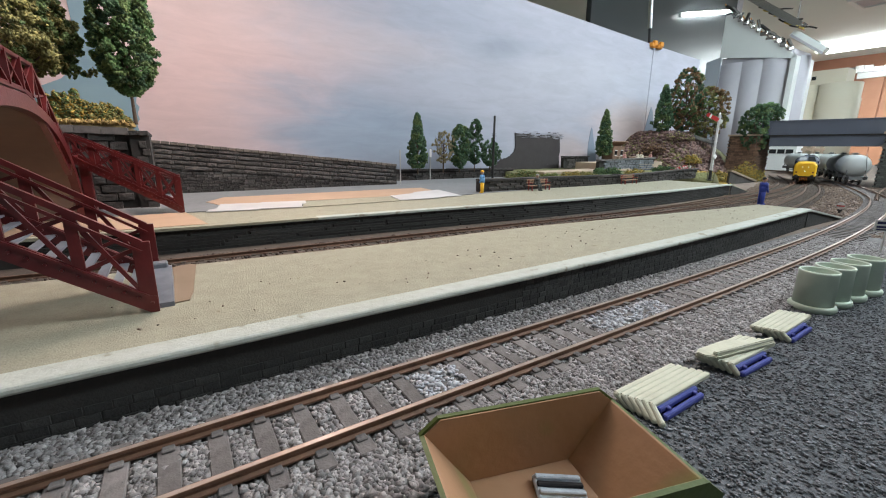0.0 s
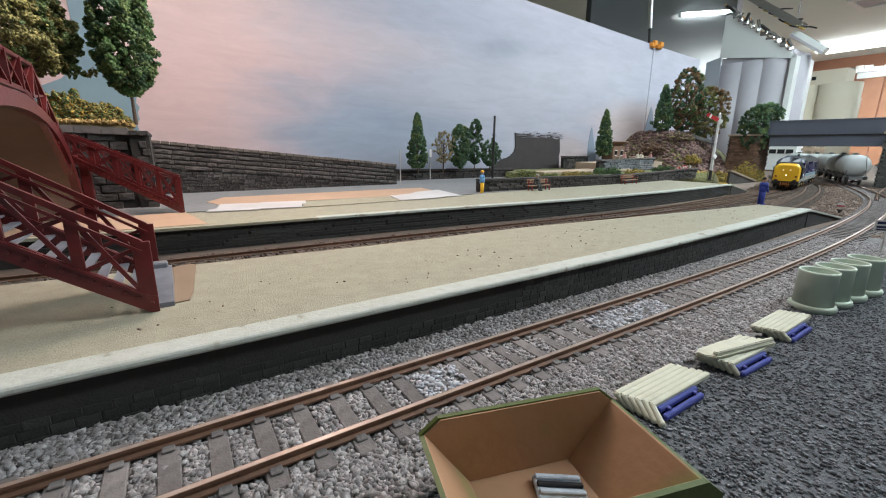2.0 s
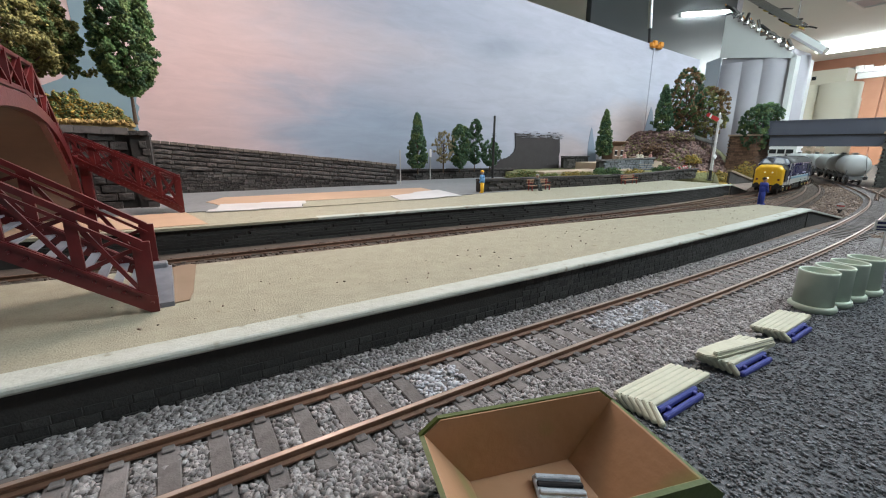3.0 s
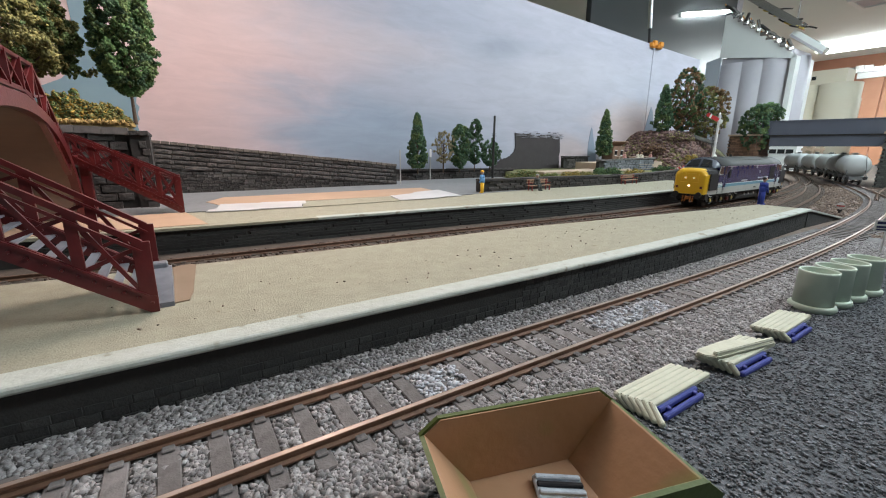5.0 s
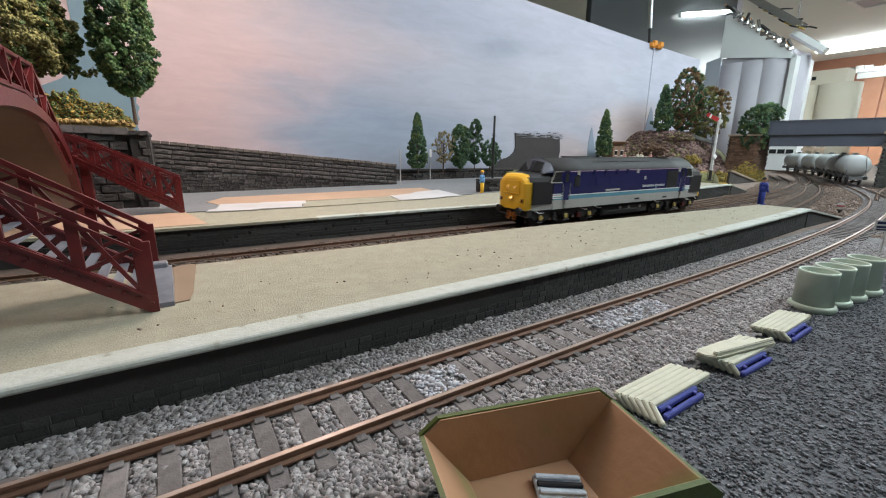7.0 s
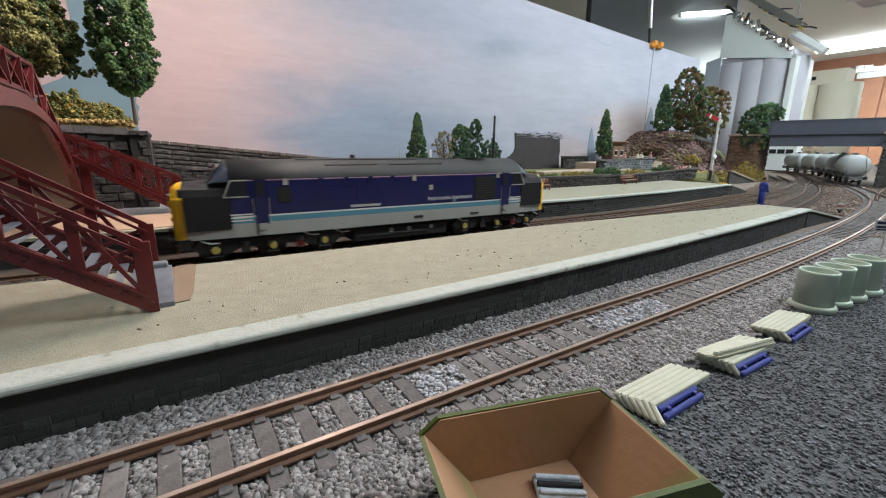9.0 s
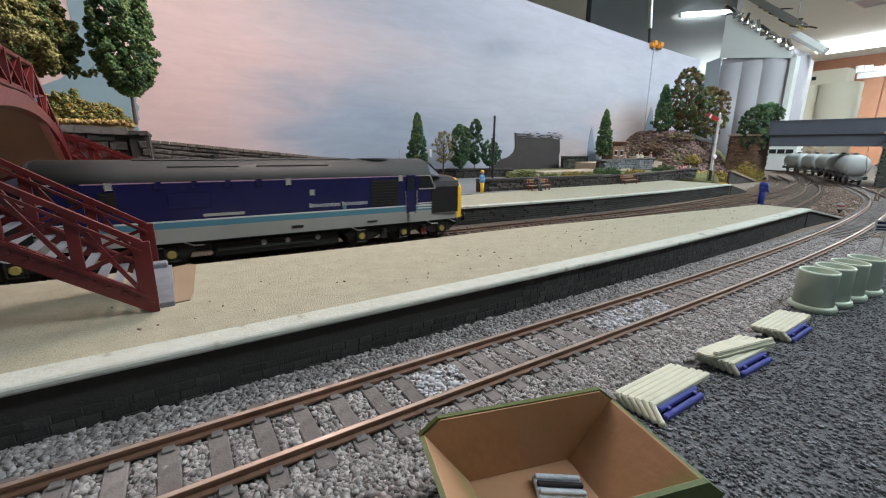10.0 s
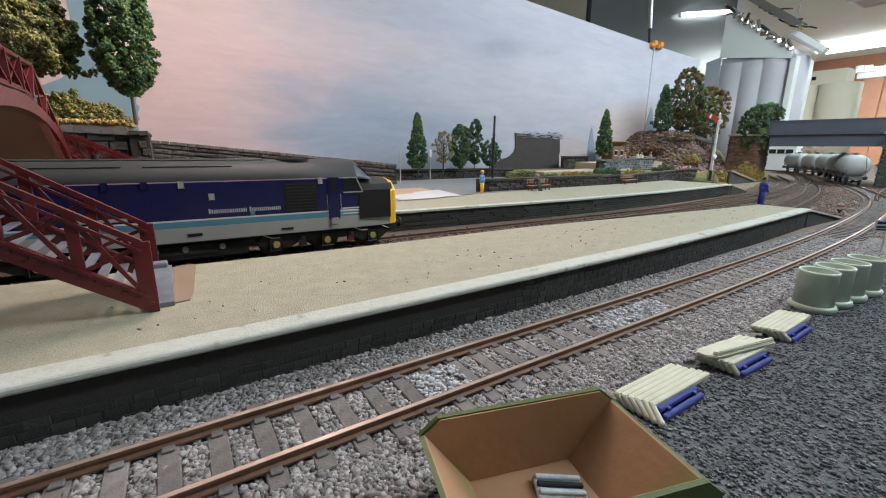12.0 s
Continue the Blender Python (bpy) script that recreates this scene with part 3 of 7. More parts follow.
def loco():
    t = thing("diesel_locomotive", "model diesel locomotive, navy with pale stripes and yellow ends", "locomotive")
    bm = bmesh.new()
    xs = [-92, -60, 0, 60, 92]
    rings = [ring(bm, x, SIDE) for x in xs]
    nb = BANDS + BANDS[::-1]
    for r0, r1 in zip(rings, rings[1:]):
        for k in range(len(r0) - 1):
            f = bm.faces.new((r0[k], r0[k + 1], r1[k + 1], r1[k]))
            f.material_index, f.smooth = nb[k], nb[k] == 5
        bm.faces.new((r0[-1], r0[0], r1[0], r1[-1]))
    bm.faces.new(rings[0])
    bm.faces.new(rings[-1][::-1])
    part("body", bm, [M_NAVY, M_LGREY, M_LBLUE, M_WHITE, M_REDLINE, M_ROOF], t, "navy body side with pale blue, white and grey bands")
    for e in (-1, 1):
        # nose: a rounded hood, dark on top, grey low on its sides
        bm = bmesh.new()
        secs = []
        for x, hw, zt in ((91, 17.6, 41.2), (104, 17.0, 41.0), (112, 16.4, 40.4), (114.4, 15.6, 39.2)):
            half = [(hw - .3, 13.5), (hw, 20.5), (hw, 21.3), (hw, 34.5), (hw - 1.2, 37.8), (hw - 4.5, zt - .6), (hw * .35, zt), (0, zt + .1)]
            secs.append(ring(bm, e * x, half))
        for r0, r1 in zip(secs, secs[1:]):
            for k in range(len(r0) - 1):
                f = bm.faces.new((r0[k], r0[k + 1], r1[k + 1], r1[k]))
                f.material_index = 1 if k in (0, len(r0) - 2) else 0
            bm.faces.new((r0[-1], r0[0], r1[0], r1[-1]))
        bm.faces.new(secs[0])
        bm.faces.new(secs[-1])
        nose = part("nose", bm, [M_DGREY, M_LGREY], t, "dark grey nose hood over a pale grey skirt")
        bm = bmesh.new()
        r = []
        for x, hw, zt in ((112.4, 16.6, 40.6), (115.0, 16.0, 39.8), (116.8, 14.8, 38.2), (117.3, 13.4, 36.8)):
            z0 = 13.2 if x < 116.5 else 14.0
            half = [(hw - .2, z0), (hw, 22), (hw, 33.5), (hw - 1.5, 37.2 - (40.6 - zt)), (hw - 5, zt - .7), (hw * .35, zt), (0, zt + .1)]
            r.append(ring(bm, e * x, half))
        for a, b in zip(r, r[1:]):
            for k in range(len(a) - 1):
                bm.faces.new((a[k], a[k + 1], b[k + 1], b[k]))
            bm.faces.new((a[-1], a[0], b[0], b[-1]))
        bm.faces.new(r[0])
        bm.faces.new(r[-1])
        part("nose_front", bm, M_YELLOW, nose, "yellow warning panel end")
        # nose door outline, headcode lamps, tail lamps
        bm = bmesh.new()
        box(bm, e * 117.0, e * 117.7, -8.5, 8.5, 26, 35.2, 0.3)
        part("headcode_panel", bm, M_YELLOW, nose)
        # added hoods screen the glowing lamps from oblique views
        for y, z in ((-4.2, 30.5), (4.2, 30.5), (0, 22.5)):
            bm = bmesh.new()
            turned(bm, [(1.0, 0), (1.4, 0), (1.4, 1.5), (1.0, 1.5)], 16, closed=True)
            bmesh.ops.rotate(bm, verts=bm.verts, matrix=Matrix.Rotation(radians(e * 90), 3, "Y"))
            bmesh.ops.translate(bm, verts=bm.verts, vec=(e * 117.3, y, z))
            part("added_lamp_hood", bm, M_YELLOW, nose)
        for y in (-4.2, 4.2):
            bm = bmesh.new()
            rod(bm, (e * 117.2, y, 30.5), (e * 117.9, y, 30.5), 1.0, 1.0, 14)
            part("marker_lamp", bm, M_LIT if e < 0 else M_GLASS, nose, "round lit headcode lamp" if e < 0 else "round unlit headcode lamp")
        bm = bmesh.new()
        rod(bm, (e * 117.0, 0, 22.5), (e * 117.6, 0, 22.5), 1.0, 1.0, 14)
        part("headlight", bm, M_BEAM if e < 0 else M_GLASS, nose, "bright headlight" if e < 0 else "unlit headlight")
        for y in (-12, 12):
            bm = bmesh.new()
            box(bm, e * 116.3, e * 117.5, y - 1.2, y + 1.2, 19.6, 22.0, 0.3)
            part("tail_lamp", bm, M_TAIL, nose, "small red tail lamp")
        # cab hood with sloping windscreen
        bm = bmesh.new()
        for y in (-16.6, 16.6):
            bm.verts.new((e * 101, y * .93, 40.6))
        up = [(y, z) for y, z in SIDE if z >= 40.5]
        for y, z in up:
            for s in (-1, 1):
                bm.verts.new((e * 91.5, s * (y - .15), z - .1))
                if z > 45:
                    bm.verts.new((e * 93.5, s * y * .96, z - .5))
        bmesh.ops.convex_hull(bm, input=bm.verts)
        for fc in bm.faces:
            fc.material_index = 1 if fc.calc_center_median().z > 48.6 else 0
        cab = part("cab_hood", bm, [M_CAB, M_ROOF], t, "pale grey windscreen surround over the nose")
        for s in (-1, 1):
            bm = bmesh.new()
            a = [(e * 100.3, s * 1.2, 41.6), (e * 100.3, s * 12.5, 41.6), (e * 95.2, s * 10.0, 48.0), (e * 94.7, s * 1.2, 49.2)]
            off = Vector((e * .9, 0, .55))
            lo = [bm.verts.new(Vector(p)) for p in a]
            hi = [bm.verts.new(Vector(p) + off) for p in a]
            bm.faces.new(lo)
            bm.faces.new(hi)
            for k in range(4):
                bm.faces.new((lo[k], lo[(k + 1) % 4], hi[(k + 1) % 4], hi[k]))
            part("windscreen", bm, M_GLASS, cab, "dark glazed windscreen pane")
            # cab side window and door
            bm = bmesh.new()
            prism(bm, [(e * 84.5, 34.2), (e * 94.5, 34.2), (e * 91.2, 41.2), (e * 84.5, 41.4)], s * 17.55, s * 18.0, "xz")
            w = part("cab_window", bm, M_GLASS, t, "dark cab side window")
            bm = bmesh.new()
            for p0, p1 in (((84, 33.8), (95.2, 33.8)), ((95.2, 33.8), (91.6, 41.8)), ((91.6, 41.8), (84, 41.8)), ((84, 41.8), (84, 33.8))):
                bar(bm, (e * p0[0], s * 18, p0[1]), (e * p1[0], s * 18, p1[1]), .5, .6)
            part("window_frame", bm, M_LGREY, w, "pale window surround")
            bm = bmesh.new()
            box(bm, e * 81.5, e * 75.5, s * 17.4, s * 17.95, 19.5, 42.0, .15)
            d = part("cab_door", bm, M_NAVY, t, "navy cab door with a drop window")
            bm = bmesh.new()
            box(bm, e * 80.3, e * 76.6, s * 17.8, s * 18.1, 34, 41)
            part("door_window", bm, M_GLASS, d)
            for x in (82.3, 74.8):
                bm = bmesh.new()
                rod(bm, (e * x, s * 18.3, 21), (e * x, s * 18.3, 33), .17, None, 6)
                part("handrail", bm, M_LGREY, t, "thin pale handrail")
            bm = bmesh.new()
            box(bm, e * 80.5, e * 76.5, s * 17.8, s * 18.3, 14.0, 16.0)
            box(bm, e * 80.5, e * 76.5, s * 17.8, s * 19.0, 17.0, 20.0)
            part("door_step", bm, M_LGREY, t, "pale grey door step")
            for k in range(3):
                bm = bmesh.new()
                box(bm, e * 83.0, e * 92.9, s * 17.72, s * 17.95, 21.6 + k * 1.5, 22.3 + k * 1.5)
                part("stripe", bm, M_WHITE, t, "white bodyside stripe")
            bm = bmesh.new()
            box(bm, e * 93, e * 112.2, s * 16.9, s * 17.75, 18.2, 34.5, .2)
            part("nose_panel", bm, M_DGREY, t, "dark grey nose side panel")
        # buffers, beam, coupling
        bm = bmesh.new()
        box(bm, e * 111.5, e * 115.8, -16.5, 16.5, 9.0, 14.0, .4)
        beam = part("buffer_beam", bm, M_BLACK, t, "black buffer beam")
        for y in (-11.4, 11.4):
            bm = bmesh.new()
            rod(bm, (e * 115.5, y, 13.4), (e * 120, y, 13.4), 1.9, 1.6, 12)
            rod(bm, (e * 119.8, y, 13.4), (e * 121.2, y, 13.4), 3.0, 2.8, 16)
            part("buffer", bm, M_BLACK, beam)
        bm = bmesh.new()
        for y in (-5, -2.5, 2.5, 5):
            rod(bm, (e * 116.2, y, 12), (e * 117.4, y, 5.5), .5, None, 6)
        box(bm, e * 115.5, e * 118.5, -1.2, 1.2, 8, 11)
        part("brake_pipes", bm, M_ORANGEPIPE, beam, "brake pipes and coupling hook")
    # grilles, roof fittings, bodyside fittings
    for s in (-1, 1):
        for x0, x1, z0, z1 in ((53, 70, 24.8, 40), (-70, -64, 30, 38)):
            bm = bmesh.new()
            box(bm, x0, x1, s * 17.7, s * 18.0, z0, z1)
            g = part("grille", bm, M_DGREY, t, "dark radiator grille")
            for k in range(9):
                bm = bmesh.new()
                zz = z0 + 1 + k * (z1 - z0 - 2) / 8
                box(bm, x0 + .6, x1 - .6, s * 17.9, s * 18.25, zz - .25, zz + .25)
                part("louvre", bm, M_BLACK, g)
        for x in (-66, -48, -34, -20, -6, 8, 71.6):
            bm = bmesh.new()
            box(bm, x - 1.2, x + 1.2, s * 17.3, s * 18.2, 39.0, 42.2, .2)
            part("cantrail_bracket", bm, M_LGREY if x in (8, 71.6, -66) else M_NAVY, t, "small pale bracket on the cantrail" if x in (8, 71.6, -66) else "")
        for x0, x1, z0, z1, mt in ((18.5, 21, 33, 36, M_LGREY), (-45, -28, 30, 37, M_NAVY), (36, 38, 24.6, 26.3, M_LBLUE), (8, 14, 16, 17.4, M_DGREY), (50, 56, 15.5, 16.6, M_DGREY)):
            bm = bmesh.new()
            box(bm, x0, x1, s * 17.65, s * 18.0, z0, z1, .1)
            part("hatch", bm, mt, t)
        rg = np.random.default_rng(5)
        x = 17.8
        while x < 50.6:
            big = x == 17.8 or 34.5 < x < 36.4
            w = .8 if big else .42 + .3 * rg.random()
            bm = bmesh.new()
            box(bm, x, x + w, s * 17.7, s * 17.86, 26.4, 28.7 if big else 28.2)
            part("lettering_bar", bm, M_LETTER, t, "pale bars of bodyside lettering")
            x += w + .36 + (.9 if 33.2 < x < 34.2 else 0)
        bm = bmesh.new()
        box(bm, -32, -14, s * 17.7, s * 17.9, 25.2, 26.6)
        part("name_bar", bm, M_LGREY, t, "small grey bodyside plate")
    bm = bmesh.new()
    box(bm, -58, 46, -5, 5, 50.9, 51.9, .4)
    part("roof_walkway", bm, M_ROOF, t)
    for x0, x1 in ((-44, -14), (-6, 30)):
        for s in (-1, 1):
            bm = bmesh.new()
            box(bm, x0, x1, s * 11.7, s * 12.7, 48.1, 48.75, .15)
            part("roof_louvre", bm, M_BLACK, t, "long dark roof louvre")
    bm = bmesh.new()
    turned(bm, [(9.5, 0), (9.5, .8), (8.3, .8), (8.3, .3)], 28, (61, 0, 50.9))
    fan = part("roof_fan", bm, M_ROOF, t, "round roof fan surround")
    bm = bmesh.new()
    for k in range(4):
        a = k * math.pi / 4
        bar(bm, (61 - 8.5 * math.cos(a), -8.5 * math.sin(a), 51.5), (61 + 8.5 * math.cos(a), 8.5 * math.sin(a), 51.5), .5, .4)
    part("fan_grille", bm, M_BLACK, fan)
    bm = bmesh.new()
    rod(bm, (-24, 0, 51), (-24, 0, 54), 1.6, 1.4, 10)
    part("exhaust", bm, M_BLACK, t)
    # underframe
    bm = bmesh.new()
    box(bm, -88, 88, -13, 13, 11, 14, .3)
    box(bm, -30, 34, -14, 14, 3.5, 12, 1.0)
    rod(bm, (-28, -10.5, 7), (20, -10.5, 7), 4, None, 12)
    under = part("underframe", bm, M_BLACK, t, "black underframe with fuel tanks")
    for x in (-6, 6, 22):
        bm = bmesh.new()
        rod(bm, (x, -14.0, 9.2), (x, -14.6, 9.2), 1.4, None, 12)
        part("filler_cap", bm, M_LGREY, under, "small pale filler cap")
    wheels = []
    for cx in (-74.2, 74.2):
        bg = new("bogie")
        bg.parent = t
        bg.matrix_basis = at(cx, 0, 0)
        tagged(bg, "black three-axle bogie with yellow axle covers")
        for s in (-1, 1):
            bm = bmesh.new()
            prism(bm, [(-37, 9), (-33, 12.2), (33, 12.2), (37, 9), (33, 5.8), (20, 5.4), (14, 8.4), (-14, 8.4), (-20, 5.4), (-33, 5.8)], s * 13.2, s * 15.0, "xz")
            for x in (-27.07, 0, 27.07):
                box(bm, x - 3, x + 3, s * 13.4, s * 15.6, 4.2, 11, .4)
            for x in (-13.5, 13.5):
                rod(bm, (x, s * 15.2, 5.4), (x, s * 15.2, 11), 1.9, None, 10)
            part("side_frame", bm, M_BLACK, bg)
            for x in (-27.07, 0, 27.07):
                bm = bmesh.new()
                rod(bm, (x, s * 15.5, 7.5), (x, s * 16.4, 7.5), 2.0, 1.7, 14)
                part("axle_cover", bm, M_BRASS, bg, "round yellow axle cover")
            for x in (-13.5, 13.5):
                bm = bmesh.new()
                box(bm, x - 2, x + 2, s * 15.9, s * 17.0, 5.6, 9, .2)
                part("brake_cylinder", bm, M_TAIL if x > 0 else M_BLACK, bg)
            for x in (-33, 33, 16):
                bm = bmesh.new()
                bar(bm, (x, s * 15.8, 13.0), (x + 4, s * 15.8, 11.2), .5, .6)
                bar(bm, (x + 4, s * 15.8, 11.2), (x + 8, s * 15.8, 11.2), .5, .6)
                part("sand_pipe", bm, M_WHITE, bg, "thin white sand pipe")
        for x in (-27.07, 0, 27.07):
            bm = bmesh.new()
            rod(bm, (0, -11, 0), (0, 11, 0), 1.2, None, 8)
            for s in (-1, 1):
                rod(bm, (0, s * 7.6, 0), (0, s * 10.4, 0), 7.45, 7.45, 24)
                rod(bm, (0, s * 7.0, 0), (0, s * 7.6, 0), 8.2, 8.2, 24)
                for k in range(4):
                    a = k * math.pi / 2
                    box(bm, 3.6 * math.cos(a) - .9, 3.6 * math.cos(a) + .9, s * 10.2, s * 10.8, 3.6 * math.sin(a) - .9, 3.6 * math.sin(a) + .9)
            w = part("wheelset", bm, M_WHEEL, bg, "dark steel wheelset", m=at(x, 0, 7.5))
            wheels.append(w)
    return t, wheels


M_LETTER = surf("pale_grey_lettering", (0.52, 0.52, 0.56), None, 100, 0.5)
M_TAIL = surf("dark_red_lens", (0.16, 0.02, 0.015), None, 100, 0.3)
M_ORANGEPIPE = surf("orange_pipe_paint", (0.50, 0.17, 0.03), None, 100, 0.5)
M_CAB = surf("pale_blue_grey_cab_paint", (0.055, 0.065, 0.095), (0.04, 0.05, 0.075), 90, 0.4)
M_REDLINE = surf("thin_pink_line", (0.45, 0.25, 0.35), None, 100, 0.4)
M_WHEEL = surf("blackened_wheel", (0.035, 0.03, 0.028), (0.06, 0.05, 0.045), 200, 0.5, metal=0.5)
LOCO, WHEELS = loco()


# ---- ballast and grit ----
def loose_stones():
    n = 90000
    x = -70 + 470 * RNG.random(n) ** 1.35
    y = 49 + 58 * RNG.random(n)
    d = np.abs(y - np.interp(x, [p.x for p in NEAR_LINE], [p.y for p in NEAR_LINE]))
    px = np.array([p.x for p in NEAR_LINE])
    ph = np.abs(x[:, None] - px[None, :]).min(1)
    keep = ~((np.abs(d - 8.85) < 1.6)) & ~((d < 15.2) & (ph < 2.3) & (RNG.random(n) > 0.05)) & (y > 51 + 2.5 * np.sin(x * .07) + np.maximum(0, x - 330) * .07)
    x, y, d = x[keep], y[keep], d[keep]
    size = 0.58 + 0.70 * RNG.random(len(x)) ** 2
    z = np.where(d < 15, -3.35 + 0.55 * RNG.random(len(x)), -3.2 + 0.5 * RNG.random(len(x)) + np.clip((y - 100) / 8, 0, 1) * 0.8)
    crumbs("ballast_stones", np.stack([x, y, z], 1), size, M_BALLAST, 0.8, None, "loose pale grey ballast stones round the sleepers", "ballast")
    n = 52000
    x = -20 + 380 * RNG.random(n) ** 1.3
    y = -40 + 94 * RNG.random(n)
    keep = (y < 54 + 3 * np.sin(x * .07)) & (x * 0.545 + y * 0.839 > 18)
    x, y = x[keep], y[keep]
    crumbs("grit_grains", np.stack([x, y, -3.55 + 0.3 * RNG.random(len(x))], 1), 0.30 + 0.45 * RNG.random(len(x)) ** 2, M_GRIT, 0.4, None, "dark grey grit grains on the foreground", "grit")
    n = 5200
    x = -60 + 600 * RNG.random(n)
    base = np.interp(x, [p.x for p in FAR_LINE], [p.y for p in FAR_LINE])
    y = base + (RNG.random(n) - .5) * 44
    d = np.abs(y - base)
    keep = np.abs(d - 8.85) > 1.5
    crumbs("brown_ballast_stones", np.stack([x, y, -3.2 + .6 * RNG.random(n)], 1)[keep], (1.0 + .8 * RNG.random(n))[keep], M_BALLAST_DARK, 0.8, None, "brown weathered ballast between the platforms", "ballast")
    n = 15000
    x = 430 + 640 * RNG.random(n) ** 1.2
    lo = np.interp(x, [430, 560, 760, 1080], [52, 90, 118, 190])
    hi = np.interp(x, [430, 441, 442, 530, 760, 1080], [104, 112, 250, 252, 290, 380])
    y = lo + (hi - lo) * RNG.random(n)
    ok = ~((x < 532) & (y > 112) & (y < 160))
    crumbs("yard_stones", np.stack([x, y, -4.0 + .5 * RNG.random(n)], 1)[ok], (1.0 + 1.5 * RNG.random(n) ** 3)[ok], M_BALLAST_BROWN, 0.6, None, "brown trodden yard stones and ballast", "ballast")

    # bluish pale stones carry the glints on the ballast in their colour
    n = 420
    k = RNG.random(n)
    x = np.where(k < .7, 118 + 42 * RNG.random(n), 46 + 14 * RNG.random(n))
    y = 77 + 11.5 * RNG.random(n)
    ok = np.abs(np.abs(y - 83) - 8.85) > 1.4
    crumbs("dusty_stones", np.stack([x, y, -2.6 + .4 * RNG.random(n)], 1)[ok], (.6 + .8 * RNG.random(n))[ok], M_BALLAST_PALE, 0.7, None, "pale bluish stones between the rails, coloured for glints on the ballast", "ballast")
    n = 150
    u = RNG.random(n)
    near = RNG.random(n) < .65
    x = np.where(near, -20 + 440 * u, 30 + 600 * u)
    y = np.where(near, 121 + 40 * RNG.random(n), 290 + 52 * RNG.random(n))
    crumbs("platform_crumbs", np.stack([x, y, np.full(n, PZ + .45)], 1), .3 + .45 * RNG.random(n) ** 3, M_BALLAST_BROWN, 0.6, None, "loose dark crumbs scattered on the platforms", "debris")


M_BALLAST_DARK = surf("dark_brown_ballast", (0.115, 0.082, 0.066), (0.065, 0.048, 0.04), 700, 0.9, 0.3, vary=0.4, island=True)
M_BALLAST_PALE = surf("pale_glint_stone", (0.44, 0.45, 0.48), (0.34, 0.35, 0.38), 700, 0.8, 0.3, vary=0.3, island=True)
M_BALLAST_BROWN = surf("brown_ballast", (0.21, 0.15, 0.115), (0.12, 0.085, 0.068), 700, 0.9, 0.3, vary=0.4, island=True)
loose_stones()


# ---- foreground: open tub, plank benches, pots, sign ----
M_TUB_OUT = surf("olive_green_plastic", (0.085, 0.115, 0.022), (0.05, 0.075, 0.014), 90, 0.5, 0.2, 400)
M_TUB_IN = surf("brown_moulded_inside", (0.42, 0.235, 0.135), (0.30, 0.175, 0.09), 60, 0.55, 0.15, 300, spots=(38, 0.54, (0.24, 0.225, 0.085)))
M_FOIL = surf("pale_scrap_metal", (0.62, 0.68, 0.76), (0.34, 0.38, 0.44), 400, 0.35, 0.5, 600)
M_CREAM = surf("cream_resin", (0.60, 0.59, 0.47), (0.48, 0.47, 0.36), 200, 0.6, 0.15, 700)
M_BLUE = surf("blue_plastic", (0.055, 0.07, 0.32), (0.04, 0.05, 0.24), 160, 0.45, 0.1)
M_POT = surf("pale_green_pot_plastic", (0.52, 0.60, 0.50), (0.44, 0.52, 0.43), 110, 0.5, 0.1, 500, spots=(90, .66, (.40, .47, .39)))


def tub():
    t = thing("open_tub", "open olive green plastic tub with brown inside, on dark grit", "tub", at(46.1, 36.8, 0, 0, 0, -16.5))
    out = [(-11, -3.3), (11, -3.3), (20, 9.3), (16.6, 12.2), (-16.6, 12.2), (-20, 9.3)]
    inn = [(-10.4, -2.2), (10.4, -2.2), (19.2, 9.4), (16.2, 11.9), (-16.2, 11.9), (-19.2, 9.4)]
    for s in (-1, 1):
        bm = bmesh.new()
        prism(bm, out, s * 11.6, s * 12.5, "xz")
        e = part("end_panel", bm, M_TUB_OUT, t, "green end panel with clipped corners")
        bm = bmesh.new()
        prism(bm, inn, s * 11.3, s * 11.65, "xz")
        part("lining", bm, M_TUB_IN, e, "brown inner face")
        bm = bmesh.new()
        prism(bm, [(s * 11, -3.3), (s * 20, 9.3), (s * 19.2, 9.5), (s * 10.5, -2.6)], -11.6, 11.6, "xz")
        e = part("side_panel", bm, M_TUB_OUT, t, "sloping green side panel")
        bm = bmesh.new()
        prism(bm, [(s * 10.5, -2.6), (s * 19.2, 9.5), (s * 18.9, 9.35), (s * 10.2, -2.6)], -11.5, 11.5, "xz")
        part("lining", bm, M_TUB_IN, e, "brown inner face")
    bm = bmesh.new()
    box(bm, -10.6, 10.6, -11.5, 11.5, -3.3, -2.3)
    part("floor_panel", bm, M_TUB_IN, t, "brown floor of the tub")
    s = thing("metal_scrap", "small pale ribbed metal scrap lying in the tub", "scrap", at(51.6, 40.2, -2.1, 0, 4, -32))
    bm = bmesh.new()
    box(bm, -4.5, 4.5, -2.7, 2.7, 0, 1.0, .3)
    part("plate", bm, M_FOIL, s)
    for k in range(3):
        bm = bmesh.new()
        box(bm, -4.2, 4.2, -2.2 + k * 1.7, -1.2 + k * 1.7, .9, 1.7, .2)
        part("rib", bm, M_FOIL if k != 1 else M_DGREY, s)


